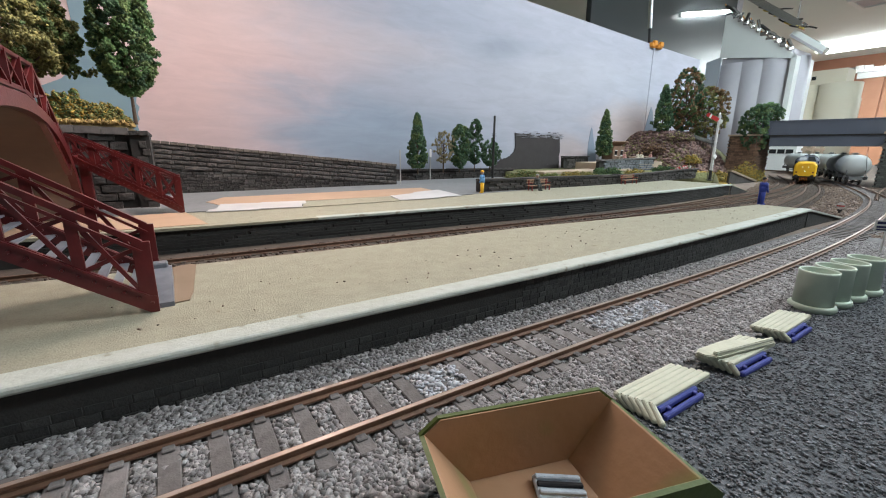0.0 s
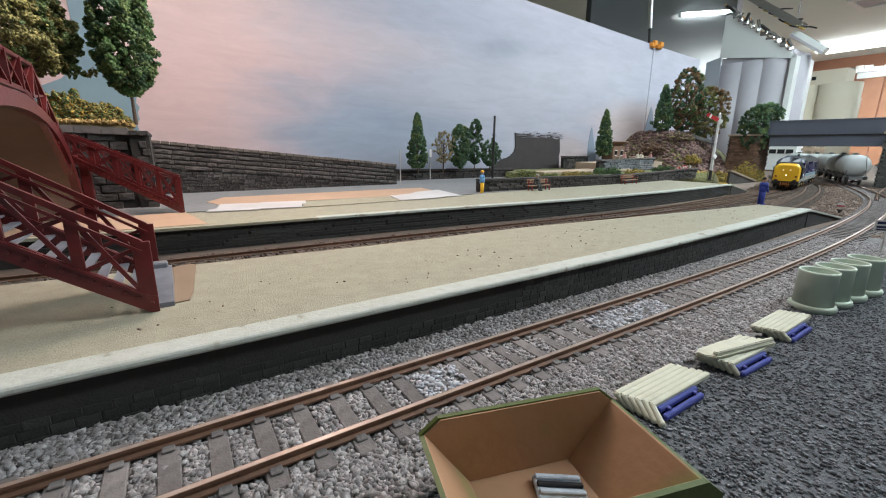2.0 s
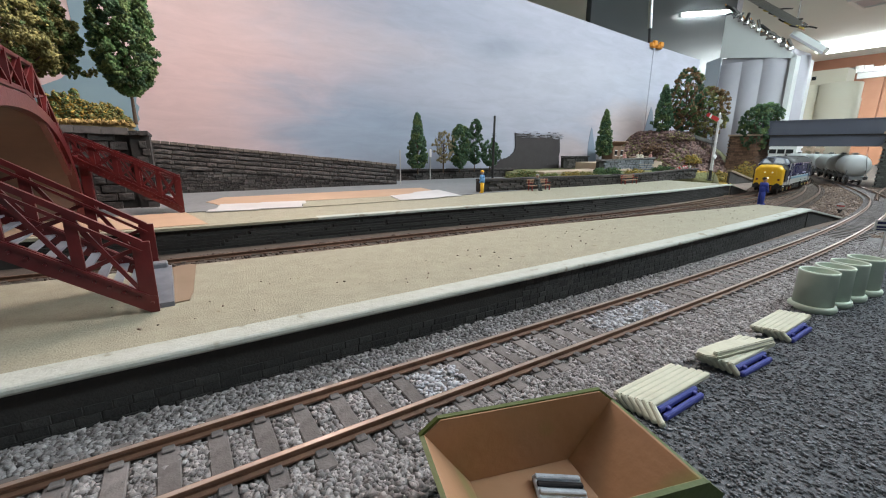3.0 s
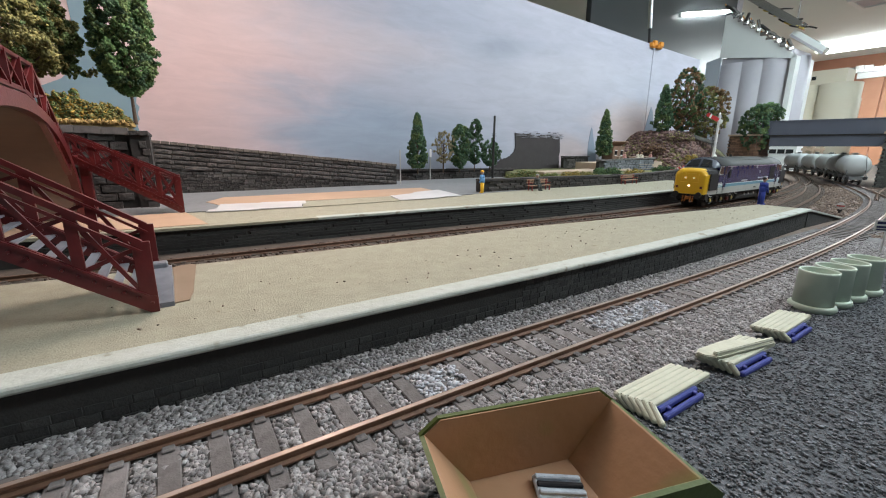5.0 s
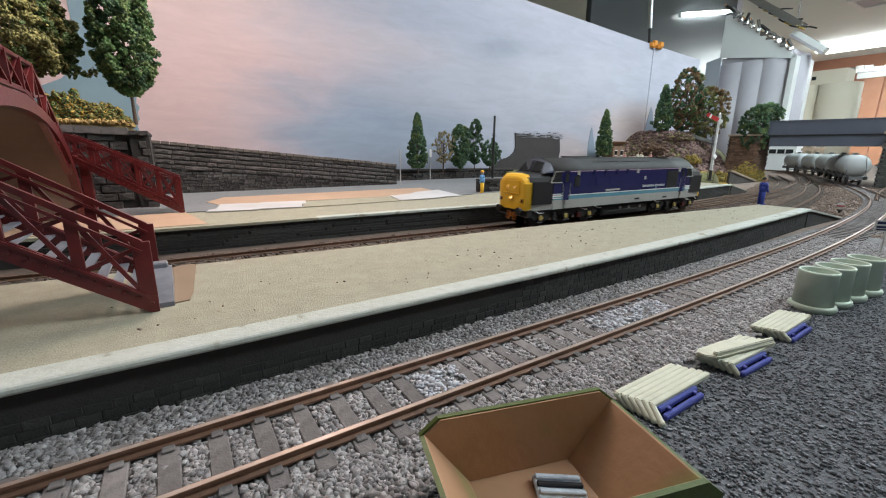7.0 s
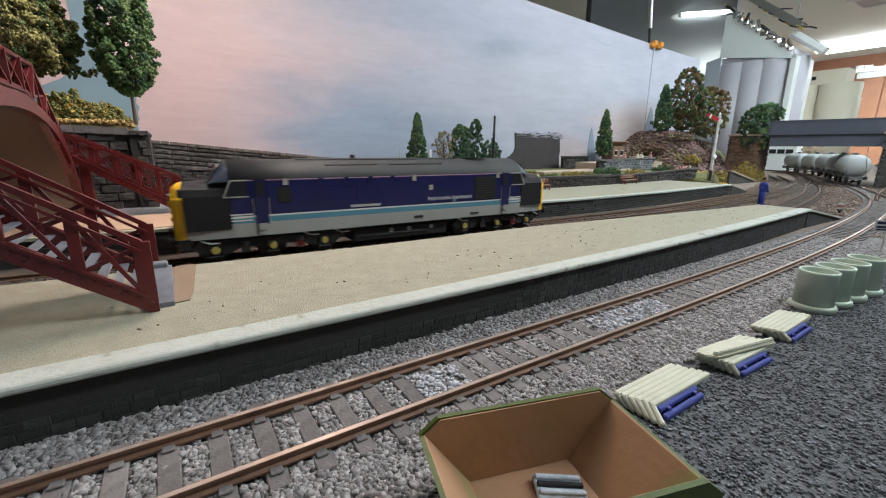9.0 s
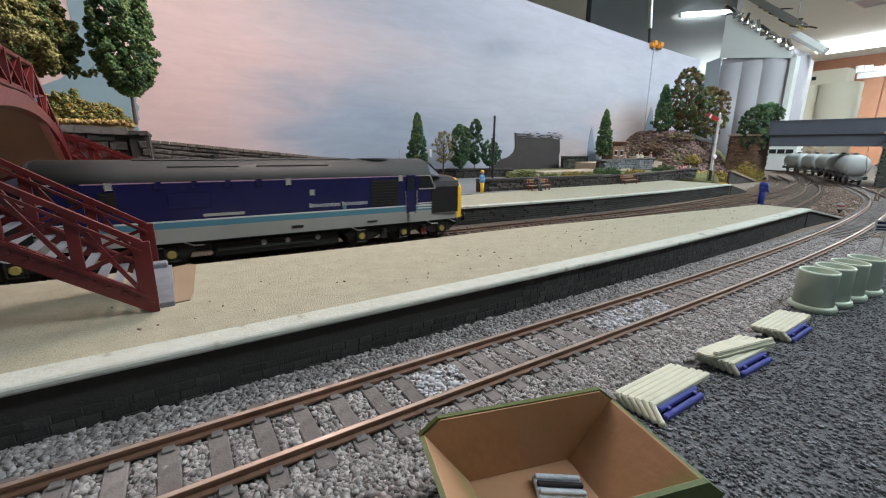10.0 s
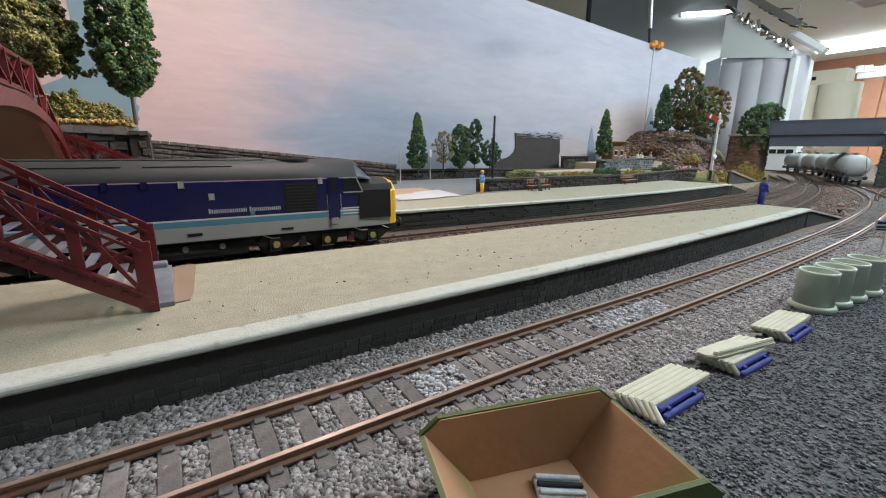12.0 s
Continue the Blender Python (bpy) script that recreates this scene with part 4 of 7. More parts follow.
def plank_bench(m, tip, loose=False, lab=""):
    """Six half-round planks side by side, their rounded ends folded down at one end, on two blue bearers."""
    t = thing("plank_bench", lab, "bench", m, "plank benches on the grit")
    rg = np.random.default_rng(3)
    for k in range(6):
        u = k / 5
        x, y = 5.0 - 3.0 * u, -1.8 + 7.3 * u
        bm = bmesh.new()
        L = 26 - (.8 if k in (0, 5) else 0) + rg.normal() * .3
        sec = [(y - .74, -1.1), (y + .74, -1.1), (y + .74, -.14), (y + .52, .04), (y, .08 + rg.random() * .12), (y - .52, .04), (y - .74, -.14)]
        vs = prism(bm, sec, x - .2, x + L, "yz")
        a, b = Vector((x, y, -.62)), Vector((tip[0] - .4 * u, tip[1] + 8.6 * u, -2.6))
        rod(bm, a, b, .76, .80, 12)
        ball(bm, b, .80, 2)
        ball(bm, a, .75, 2)
        part("plank", bm, M_CREAM, t, "")
    for y, z in ((-4.6, -2.6), (-2.9, -1.6), (3.6, -2.3)):
        bm = bmesh.new()
        box(bm, 5.6, 23, y - .65, y + .65, z - .75, z + .75, .3)
        part("bearer", bm, M_BLUE, t, "blue plastic bearer under the planks")
    for x in (8, 20):
        bm = bmesh.new()
        box(bm, x, x + 1.2, -4.4, 4.4, -3.3, -1.1, .15)
        part("leg", bm, M_BLUE, t, "blue plastic leg")
    if loose:
        bm = bmesh.new()
        prism(bm, [(.5, 3.0), (2.5, .8), (28, -3.2), (30, -2.0), (16, 5.6), (3, 6.4), (.5, 5.4)], .2, 1.2, "xy")
        bmesh.ops.bevel(bm, geom=list(bm.edges), offset=.25, segments=2, affect="EDGES")
        part("loose_plank", bm, M_CREAM, t, "cream wedge-shaped plank lying askew on top")
        bm = bmesh.new()
        bar(bm, (2.6, 1.6, 1.7), (28.5, -2.2, 1.5), 1.2, 1.3)
        bmesh.ops.bevel(bm, geom=list(bm.edges), offset=.25, segments=2, affect="EDGES")
        part("loose_lip", bm, M_CREAM, t, "raised edge of the askew plank")


tub()
plank_bench(at(83.2, 46.4, 0), (3.0, -5.6), lab="cream plank bench on blue bearers beside the tub")
plank_bench(at(120.6, 45.6, 0, 0, 0, -2), (5.2, -3.6), True, "cream plank bench with one plank lying askew on top")
plank_bench(at(158.4, 46.0, 0, 0, 0, 1), (5.4, -3.8), lab="cream plank bench on blue bearers beside the pots")


def pot(m):
    t = thing("flower_pot", "pale green plastic tub-shaped flower pot with a thick foot", "flower pot", m, "row of pots")
    bm = bmesh.new()
    turned(bm, [(7.4, -3.4), (7.7, -2.8), (7.7, -1.7), (7.3, -1.1), (6.7, -.9), (6.3, -.9)], 40)
    part("foot", bm, M_POT, t, smooth=True)
    bm = bmesh.new()
    turned(bm, [(6.55, -1.1), (6.3, 11.2), (6.5, 11.9), (6.35, 12.5), (5.9, 12.6), (5.6, 12.0), (5.5, .6)], 40)
    part("wall", bm, M_POT, t, smooth=True)
    return t


p = pot(at(209.5, 49.4))
for x, y, r in ((223.6, 48.2, 40), (238.2, 47.0, 110), (254.2, 45.4, 200)):
    copy_thing(p, at(x, y, 0, 0, 0, r))


def post_sign():
    t = thing("post_sign", "small white sign with blue bars on a thin white post", "sign", at(365, 60, 0, 0, 0, -62))
    bm = bmesh.new()
    rod(bm, (0, 0, -3.5), (0, 0, 18), .6, None, 8)
    part("post", bm, M_WHITE, t)
    bm = bmesh.new()
    box(bm, -6, 6, -.9, -.3, 10.5, 17.5, .1)
    b = part("board", bm, M_WHITE, t)
    for z0, z1, x1 in ((15.0, 16.6, 4.5), (12.6, 13.8, 4.8), (11.2, 12.0, 2.0)):
        bm = bmesh.new()
        box(bm, -5, x1, -1.1, -.85, z0, z1)
        part("bar", bm, M_NAVY, b, "blue lettering bar")


post_sign()


# ---- red footbridge ----
def arch_line(n, grow=0.0):
    out = []
    for k in range(n + 1):
        a = math.pi * k / n
        c, s = math.cos(a), math.sin(a)
        y = 245 + (97 + grow) * math.copysign(abs(c) ** 0.87, c)
        z = 11.7 + (61.3 + grow) * abs(s) ** 0.87
        out.append((y, z))
    return out


def bent_rail(bm, x, line, w, h):
    """One continuous rail at depth x through (y, z) points."""
    rows = []
    for i, p in enumerate(line):
        a, b = line[max(0, i - 1)], line[min(len(line) - 1, i + 1)]
        d = Vector((0, b[0] - a[0], b[1] - a[1])).normalized()
        up, sx, c = Vector((0, -d.z, d.y)) * (h / 2), Vector((w / 2, 0, 0)), Vector((x, *p))
        rows.append([bm.verts.new(v) for v in (c - sx - up, c + sx - up, c + sx + up, c - sx + up)])
    for r0, r1 in zip(rows, rows[1:]):
        for k in range(4):
            bm.faces.new((r0[k], r0[(k + 1) % 4], r1[(k + 1) % 4], r1[k]))
    bm.faces.new(rows[0])
    bm.faces.new(rows[-1])


def lattice_side(t, name, low, high, y, n, thick=1.0, label=""):
    """A latticed side between a low and a high line of (x, z), at depth y."""
    pn = new(name)
    pn.parent = t
    tagged(pn, label)
    (x0, a0), (x1, a1) = low
    (_, b0), (_, b1) = high
    for i, (za, zb, h) in enumerate(((b0, b1, 1.5),)):
        bm = bmesh.new()
        bar(bm, (x0, y, za), (x1, y, zb), 1.6, h)
        part("top_rail", bm, M_RED, pn)
    bm = bmesh.new()
    mid = 0.10
    bar(bm, (x0, y, a0 + (b0 - a0) * mid), (x1, y, a1 + (b1 - a1) * mid), thick, 1.3)
    part("bottom_rail", bm, M_RED, pn)
    for k in range(n + 1):
        u = k / n
        x, za, zb = x0 + (x1 - x0) * u, a0 + (a1 - a0) * u, b0 + (b1 - b0) * u
        bm = bmesh.new()
        w = 4.2 if k == 0 else 2.6
        box(bm, x - w / 2, x + w / 2, y - thick * .7, y + thick * .7, za, zb + .3, .15)
        part("post", bm, M_RED, pn)
        if k < n:
            v = (k + 1) / n
            xb, zc, zd = x0 + (x1 - x0) * v, a0 + (a1 - a0) * v, b0 + (b1 - b0) * v
            for p, q, dy in (((x, za + 1), (xb, zd - 1), -.22), ((x, zb - 1), (xb, zc + 1), .22)):
                bm = bmesh.new()
                bar(bm, (p[0], y + dy, p[1]), (q[0], y + dy, q[1]), 1.1, .8, (0, 1, 0))
                part("lattice_bar", bm, M_RED, pn)
    bm = bmesh.new()
    bar(bm, (x0, y - .9, a0 + (b0 - a0) * .86), (x1, y - .9, a1 + (b1 - a1) * .86), .9, .8)
    part("hand_rail", bm, M_RED, pn)
    return pn


def staircase(t, y0, y1, foot_x, zf, top_x, str_slope, rail0, rail_slope, n):
    dz = (foot_x - top_x) * str_slope
    for y in (y0, y1):
        bm = bmesh.new()
        q = [(foot_x, zf), (foot_x, zf + 4.5), (foot_x - 3, zf + 5.5), (top_x, zf + dz + 4.6), (top_x, zf + dz), (foot_x - 2, zf)]
        prism(bm, q, y - .8, y + .8, "xz")
        st = part("stringer", bm, M_RED, t, "red stair stringer with bolt heads")
        for k in range(24):
            u = (k + .5) / 24
            x = foot_x - (foot_x - top_x) * u
            bm = bmesh.new()
            z = zf + (foot_x - x) * str_slope + 1.9
            rod(bm, (x, y - .7, z), (x, y - 1.3, z), .5, .38, 8)
            part("bolt", bm, M_RED, st)
        bm = bmesh.new()
        bar(bm, (foot_x - 2, y, zf + 4.9), (top_x, y, zf + dz + 4.6), 2.6, .7)
        part("stringer_flange", bm, M_RED, st)
        rd = (foot_x - top_x) * rail_slope
        lattice_side(t, "stair_side", ((foot_x - 2, zf + 3), (top_x, zf + dz + 3)), ((foot_x - 2, zf + rail0), (top_x, zf + rail0 + rd)), y, n, 1.0, "latticed red stair side")
    k = 0
    nst = int(dz / 2.3)
    for k in range(nst):
        u = (k + .5) / nst
        x, z = foot_x - (foot_x - top_x) * u, zf + dz * u + 1.6
        bm = bmesh.new()
        box(bm, x - 2.2, x + .2, y0 + .8, y1 - .8, z, z + .6)
        part("tread", bm, M_TREAD, t, "pale plastic stair tread")


M_SCUFF = surf("tan_scuffed_board", (0.29, 0.20, 0.135), (0.22, 0.155, 0.10), 60, 0.85, 0.1)
M_TREAD = surf("pale_translucent_tread", (0.23, 0.24, 0.27), (0.12, 0.125, 0.145), 260, 0.3)
M_SOFFIT = surf("brown_soffit", (0.20, 0.13, 0.10), (0.15, 0.10, 0.075), 80, 0.75, 0.1)


def footbridge():
    t = thing("footbridge", "red plastic arched station footbridge with latticed stairs on both platforms", "footbridge")
    staircase(t, 137.6, 169.5, -8.0, 11.8, -78, 0.69, 20.2, 0.665, 5)
    staircase(t, 344, 368, 3.6, 11.8, -53, 0.64, 25.4, 0.49, 5)
    # arch: rib, soffit and latticed parapet following its curve
    n = 48
    for x0, x1 in ((-54, -50), (-121, -117)):
        bm = bmesh.new()
        a, b = arch_line(n), arch_line(n, 5.5)
        for i in range(n):
            vs = [bm.verts.new((x, *p)) for x in (x0, x1) for p in (a[i], a[i + 1], b[i + 1], b[i])]
            for q in ((0, 1, 2, 3), (4, 5, 6, 7), (0, 1, 5, 4), (3, 2, 6, 7)):
                bm.faces.new([vs[j] for j in q])
        bmesh.ops.remove_doubles(bm, verts=bm.verts, dist=.01)
        part("arch_rib", bm, M_RED, t, "glossy red arched rib")
    bm = bmesh.new()
    a, b = arch_line(n, .6), arch_line(n, 3)
    for i in range(n):
        vs = [bm.verts.new((x, *p)) for x in (-118, -53) for p in (a[i], a[i + 1], b[i + 1], b[i])]
        for q in ((0, 1, 5, 4), (3, 2, 6, 7), (0, 1, 2, 3), (4, 5, 6, 7)):
            bm.faces.new([vs[j] for j in q])
    bmesh.ops.remove_doubles(bm, verts=bm.verts, dist=.01)
    part("soffit", bm, M_SOFFIT, t, "plain brown underside of the arch")
    for x in (-52, -119):
        pn = new("parapet")
        pn.parent = t
        tagged(pn, "latticed red parapet, level over the middle and sloping down to the stairs")
        top = [(151, 56), (203, 95.5), (224, 95.5), (245, 95.5), (266, 95.5), (287, 95.5), (303, 83), (319, 70), (335, 56)]
        low = [(163, 45), (213, 82), (226, 82), (245, 82), (264, 82), (277, 80), (293, 69.5), (309, 58.5), (327, 45)]
        for nm, ln, h, w in (("top_rail", top, 1.7, 1.9), ("bottom_rail", low, 2.0, 1.6)):
            bm = bmesh.new()
            bent_rail(bm, x, ln, w, h)
            part(nm, bm, M_RED, pn)
        for i, (p, q) in enumerate(zip(low, top)):
            bm = bmesh.new()
            bar(bm, (x, *p), (x, *q), 1.5, 2.6, (1, 0, 0))
            part("post", bm, M_RED, pn)
            if i < len(low) - 1:
                for a, b, dx in ((p, top[i + 1], -.2), (q, low[i + 1], .2)):
                    bm = bmesh.new()
                    bar(bm, (x + dx, *a), (x + dx, *b), 1.0, 1.2, (1, 0, 0))
                    part("lattice_bar", bm, M_RED, pn)
        bm = bmesh.new()
        bent_rail(bm, x, [(y, z - 3.2) for y, z in low], 2.6, 2.2)
        part("deck_edge", bm, M_RED, pn)
    bm = bmesh.new()
    box(bm, -50, -44.5, 346, 352, 11.7, 48, .5)
    part("leg", bm, M_RED, t, "red supporting leg on the far platform")
    bm = bmesh.new()
    box(bm, -118, -52, 344, 372, 48, 52, .5)
    part("landing", bm, M_RED, t, "red stair landing")
    bm = bmesh.new()
    box(bm, -118, -72, 136, 170, 60, 64, .5)
    part("landing", bm, M_RED, t, "red stair landing")
    # grey foot block beside the near stair
    bm = bmesh.new()
    prism(bm, [(139.5, 11.7), (168, 11.7), (168, 17.4), (164, 18.2), (139.5, 13.2)], -10.5, -4.4, "yz")
    box(bm, -10.0, -5.4, 163, 167.6, 17.0, 19.6, .4)
    part("foot_block", bm, M_TREAD, t, "grey step block at the stair foot")


footbridge()


# ---- stone walls ----
def stone_wall(name, label, x0, x1, y, zb, top0, top1, course, length, n_parts, coping=3.0, slant=0.0, mats=None, seed=4, cope=None):
    """A coursed rubble wall with a sloping top; front face at y (y moves by slant along it)."""
    mats = mats or (M_STONE, M_STONE_J)
    t = thing(name, label, "wall", kind="structure")
    rg = np.random.default_rng(seed)
    span = x1 - x0
    ang = math.degrees(math.atan2(slant, span))
    yy = lambda x: y + slant * (x - x0) / span
    tt = lambda x: top0 + (top1 - top0) * (x - x0) / span
    bm = bmesh.new()
    vs = [bm.verts.new((x, yy(x) + dy, z)) for dy in (.8, 8) for x, z in ((x0, zb), (x1, zb), (x1, tt(x1) - .4), (x0, tt(x0) - .4))]
    for q in ((0, 1, 2, 3), (4, 5, 6, 7), (0, 1, 5, 4), (1, 2, 6, 5), (2, 3, 7, 6), (3, 0, 4, 7)):
        bm.faces.new([vs[j] for j in q])
    part("wall_core", bm, M_MORTAR, t)
    shapes = []
    for k in range(10):
        b2 = bmesh.new()
        box(b2, -.5, .5, -.5, .5, -.5, .5)
        L = length * (0.55 + 0.1 * k)
        for v in b2.verts:
            v.co.x = v.co.x * (L - .5)
            v.co.z = v.co.z * (course - .45)
            f = v.co.y < 0
            v.co.y = v.co.y * 2.2 - (rg.random() * 1.0 if f else 0)
            if f:
                v.co.x *= .9 + .06 * rg.random()
                v.co.z *= .80 + .12 * rg.random()
        ob = part("stone", b2, mats[0], t)
        shapes.append((ob.data, L))
        bpy.data.objects.remove(ob)
    made, r = 0, 0
    rest = bmesh.new()
    while zb + (r + 1) * course < max(top0, top1):
        x = x0 - length * .5 * rg.random()
        while x < x1:
            k = int(rg.integers(0, 10))
            L = shapes[k][1]
            c = x + L / 2
            x += L
            zc = zb + (r + .5) * course
            if c - L / 2 < x0 or c + L / 2 > x1 + .6 or zc + course * .5 > tt(c) + course * .25:
                continue
            if made >= min(n_parts, 300):
                vs = [rest.verts.new(Matrix.Translation((c, yy(c) + .8, zc)) @ (v.co / MM)) for v in shapes[k][0].vertices]
                for pl in shapes[k][0].polygons:
                    rest.faces.new([vs[j] for j in pl.vertices])
                continue
            share("stone", shapes[k][0], t, at(c, yy(c) + .8, zc + rg.normal() * .12, 0, 0, ang))
            made += 1
        r += 1
    if len(rest.faces):
        part("stonework", rest, mats[1], t, kind="stuff")
    else:
        rest.free()
    if coping:
        k = max(2, int(span / (length * 1.1)))
        for i in range(k):
            xa, xb = x0 + span * i / k, x0 + span * (i + 1) / k - .35
            bm = bmesh.new()
            bar(bm, (xa, yy(xa) + 3.4, tt(xa) + coping * .5 + rg.normal() * .15), (xb, yy(xb) + 3.4, tt(xb) + coping * .5 + rg.normal() * .15), 11, coping)
            part("coping_stone", bm, cope or mats[0], t)
    return t


M_SLAB = surf("pale_grey_slab", (0.21, 0.19, 0.18), (0.12, 0.11, 0.105), 250, 0.85, 0.4, 900, vary=0.2)


M_TERRACE = surf("blue_grey_terrace_stone", (0.20, 0.21, 0.23), (0.11, 0.115, 0.125), 350, 0.85, 0.6, 900, vary=0.35)


def sloping_wall():
    """Rock-faced courses running with the falling coping, over a wedge of flatter level courses."""
    t = stone_wall("retaining_wall", "dark grey rock-faced retaining wall with a sloping top over level courses", -14, 246, 493.2, 11.6, 39, 13.6, 3.1, 8.0, 120, 0)
    rg = np.random.default_rng(14)
    x0, x1, top0, top1 = -14, 246, 61.0, 35.4
    g = (top1 - top0) / (x1 - x0)
    tilt = math.degrees(math.atan(-g))
    bm = bmesh.new()
    prism(bm, [(x0, top0 - 23.6), (x1, top1 - 23.6), (x1, top1), (x0, top0)], 492.6, 501, "xz")
    part("wall_core", bm, M_MORTAR, t)
    shapes = []
    for k in range(12):
        b2 = bmesh.new()
        L = 8 + 1.5 * k
        n = 5
        g2 = [[], []]
        for j in range(n + 1):
            for r in (0, 1):
                row = []
                u = j / n
                e = 0.35 if j in (0, n) else 0
                row.append(b2.verts.new(((u - .5) * (L - .5), 0.9, (r - .5) * 4.2)))
                row.append(b2.verts.new(((u - .5) * (L - .5), -.2, (r - .5) * (4.2 - e) + rg.normal() * .16)))
                row.append(b2.verts.new(((u - .5) * (L - .9), -1.1 - rg.random() * .8 + e * 1.5, (r - .5) * 2.0 + rg.normal() * .3)))
                g2[r].append(row)
        for j in range(n):
            for r in (0, 1):
                for m in (0, 1):
                    b2.faces.new((g2[r][j][m], g2[r][j + 1][m], g2[r][j + 1][m + 1], g2[r][j][m + 1]))
            b2.faces.new((g2[0][j][2], g2[0][j + 1][2], g2[1][j + 1][2], g2[1][j][2]))
        for j in (0, n):
            b2.faces.new([g2[0][j][0], g2[0][j][1], g2[0][j][2], g2[1][j][2], g2[1][j][1], g2[1][j][0]])
        ob = part("stone", b2, M_STONE, t)
        shapes.append((ob.data, L))
        bpy.data.objects.remove(ob)
    for r in range(5):
        x = x0 + .3
        while x < x1 - 4:
            k = int(rg.integers(0, 12))
            k = min(k, max(0, int((x1 - x - 8) / 1.5)))
            L = shapes[k][1]
            c = x + L / 2
            x += L
            if c + L / 2 > x1 + 1:
                break
            share("stone", shapes[k][0], t, at(c, 492.3, top0 + g * (c - x0) - 2.5 - r * 4.7, 0, tilt, 0))
    n = 36
    for i in range(n):
        xa, xb = x0 + (x1 - x0) * i / n, x0 + (x1 - x0) * (i + 1) / n - .4
        bm = bmesh.new()
        za, zb = top0 + g * (xa - x0) + 1.3, top0 + g * (xb - x0) + 1.3
        bar(bm, (xa, 494.6, za + rg.normal() * .12), (xb, 494.6, zb + rg.normal() * .12), 9, 3.0)
        bmesh.ops.bevel(bm, geom=list(bm.edges), offset=.35, segments=1, affect="EDGES")
        part("coping_stone", bm, M_COPESTONE, t)


M_COPESTONE = surf("brown_grey_coping_stone", (0.17, 0.14, 0.12), (0.09, 0.075, 0.065), 350, 0.85, 0.5, 900, vary=0.25)
sloping_wall()
stone_wall("rear_wall", "low dark grey rubble wall before the sky board", 247, 500, 545, 11.6, 26, 24, 3.6, 15, 300, 2.4, seed=6)
stone_wall("abutment_wall", "dark grey block wall below the grassy bank", -190, -24, 389, 11.6, 69, 66, 6.2, 13, 150, 5.0, seed=7, cope=M_SLAB)
stone_wall("wall_pier", "dark grey stone pier at the wall's end", -24, -12, 386.5, 11.6, 66, 66, 5.6, 5, 40, 3.0, seed=8)
stone_wall("abutment_return", "dark grey stone wall between pier and retaining wall", -16, -13, 476, 11.6, 62, 62, 5, 2.0, 20, 0, seed=9)
bm = bmesh.new()
box(bm, -23, -13.5, 395, 476, 11.6, 66)
box(bm, -25, -12.5, 394, 478, 66, 69, .4)
part("return_wall", bm, M_STONE, None, "dark grey stone return wall behind the pier", category="wall", kind="structure")
stone_wall("platform_wall", "low dark grey rubble wall along the back of the platform", 279, 560, 355.5, 11.6, 24, 22.5, 3.0, 17, 300, 2.2, 1, seed=10)
stone_wall("garden_wall", "low dark grey rubble wall below the garden", 560, 775, 356.5, 11.6, 22.5, 27, 3.0, 17, 300, 2.0, 16, seed=11)
stone_wall("dry_wall", "small dark dry-stone wall by the sky board", 640, 712, 556, 24, 44, 44, 4.2, 12, 60, 2.2, seed=12)
stone_wall("terrace_wall", "grey terrace wall among the garden beds", 610, 790, 452, 20, 40, 43, 4.2, 14, 90, 2.2, 10, mats=(M_TERRACE, M_TERRACE), seed=13, cope=M_SLAB)


def road():
    bm = bmesh.new()
    strip(bm, [(-200, 491, 12.2), (246, 491, 12.2), (247, 546, 12.2), (480, 546, 12.2)], [(-200, 345, 12.2), (246, 345, 12.2), (247, 345, 12.2), (480, 364, 12.2)], 14)
    part("road", bm, M_ROAD, None, "smooth grey card road behind the platform", kind="structure")
    for nm, pts, z, mt, lab in (("tan_board_patch", [(20, 400), (36, 430), (247, 430), (239, 362), (176, 366), (90, 369), (28, 374)], 12.5, M_BALSA, "bare tan board let into the platform"),
                                ("white_card_patch", [(16, 336), (19, 347), (24, 351), (29, 377), (58, 371), (60, 374), (94, 367), (91, 352), (86, 348), (82, 329), (52, 334), (48, 331)], 12.8, M_PAPER, "white card patch on the platform"),
                                ("white_card_patch", [(176, 367), (205, 376), (214, 386), (250, 397), (246, 372), (243, 352), (239, 333), (222, 336), (205, 330), (169, 331)], 12.8, M_PAPER, "white card patch on the platform"),
                                ("tan_board_patch", [(-200, 296), (-200, 344), (4, 344), (14, 285), (-20, 287)], 12.35, M_BALSA, "bare tan board at the platform's end"),
                                ("platform_sand", [(82, 330), (94, 367.5), (176, 366.5), (169.5, 331), (150, 330), (120, 329)], 12.45, M_PLAT, "sandy platform grit round the card patches"),
                                ("tan_scuff", [(-6, 141), (-.5, 142), (.8, 150), (3.2, 186), (1, 188), (-5, 186)], 12.2, M_SCUFF, "bare tan scuff beside the stair foot")):
        bm = bmesh.new()
        prism(bm, pts, z - .4, z, "xy")
        part(nm, bm, mt, None, lab, kind="structure")


road()

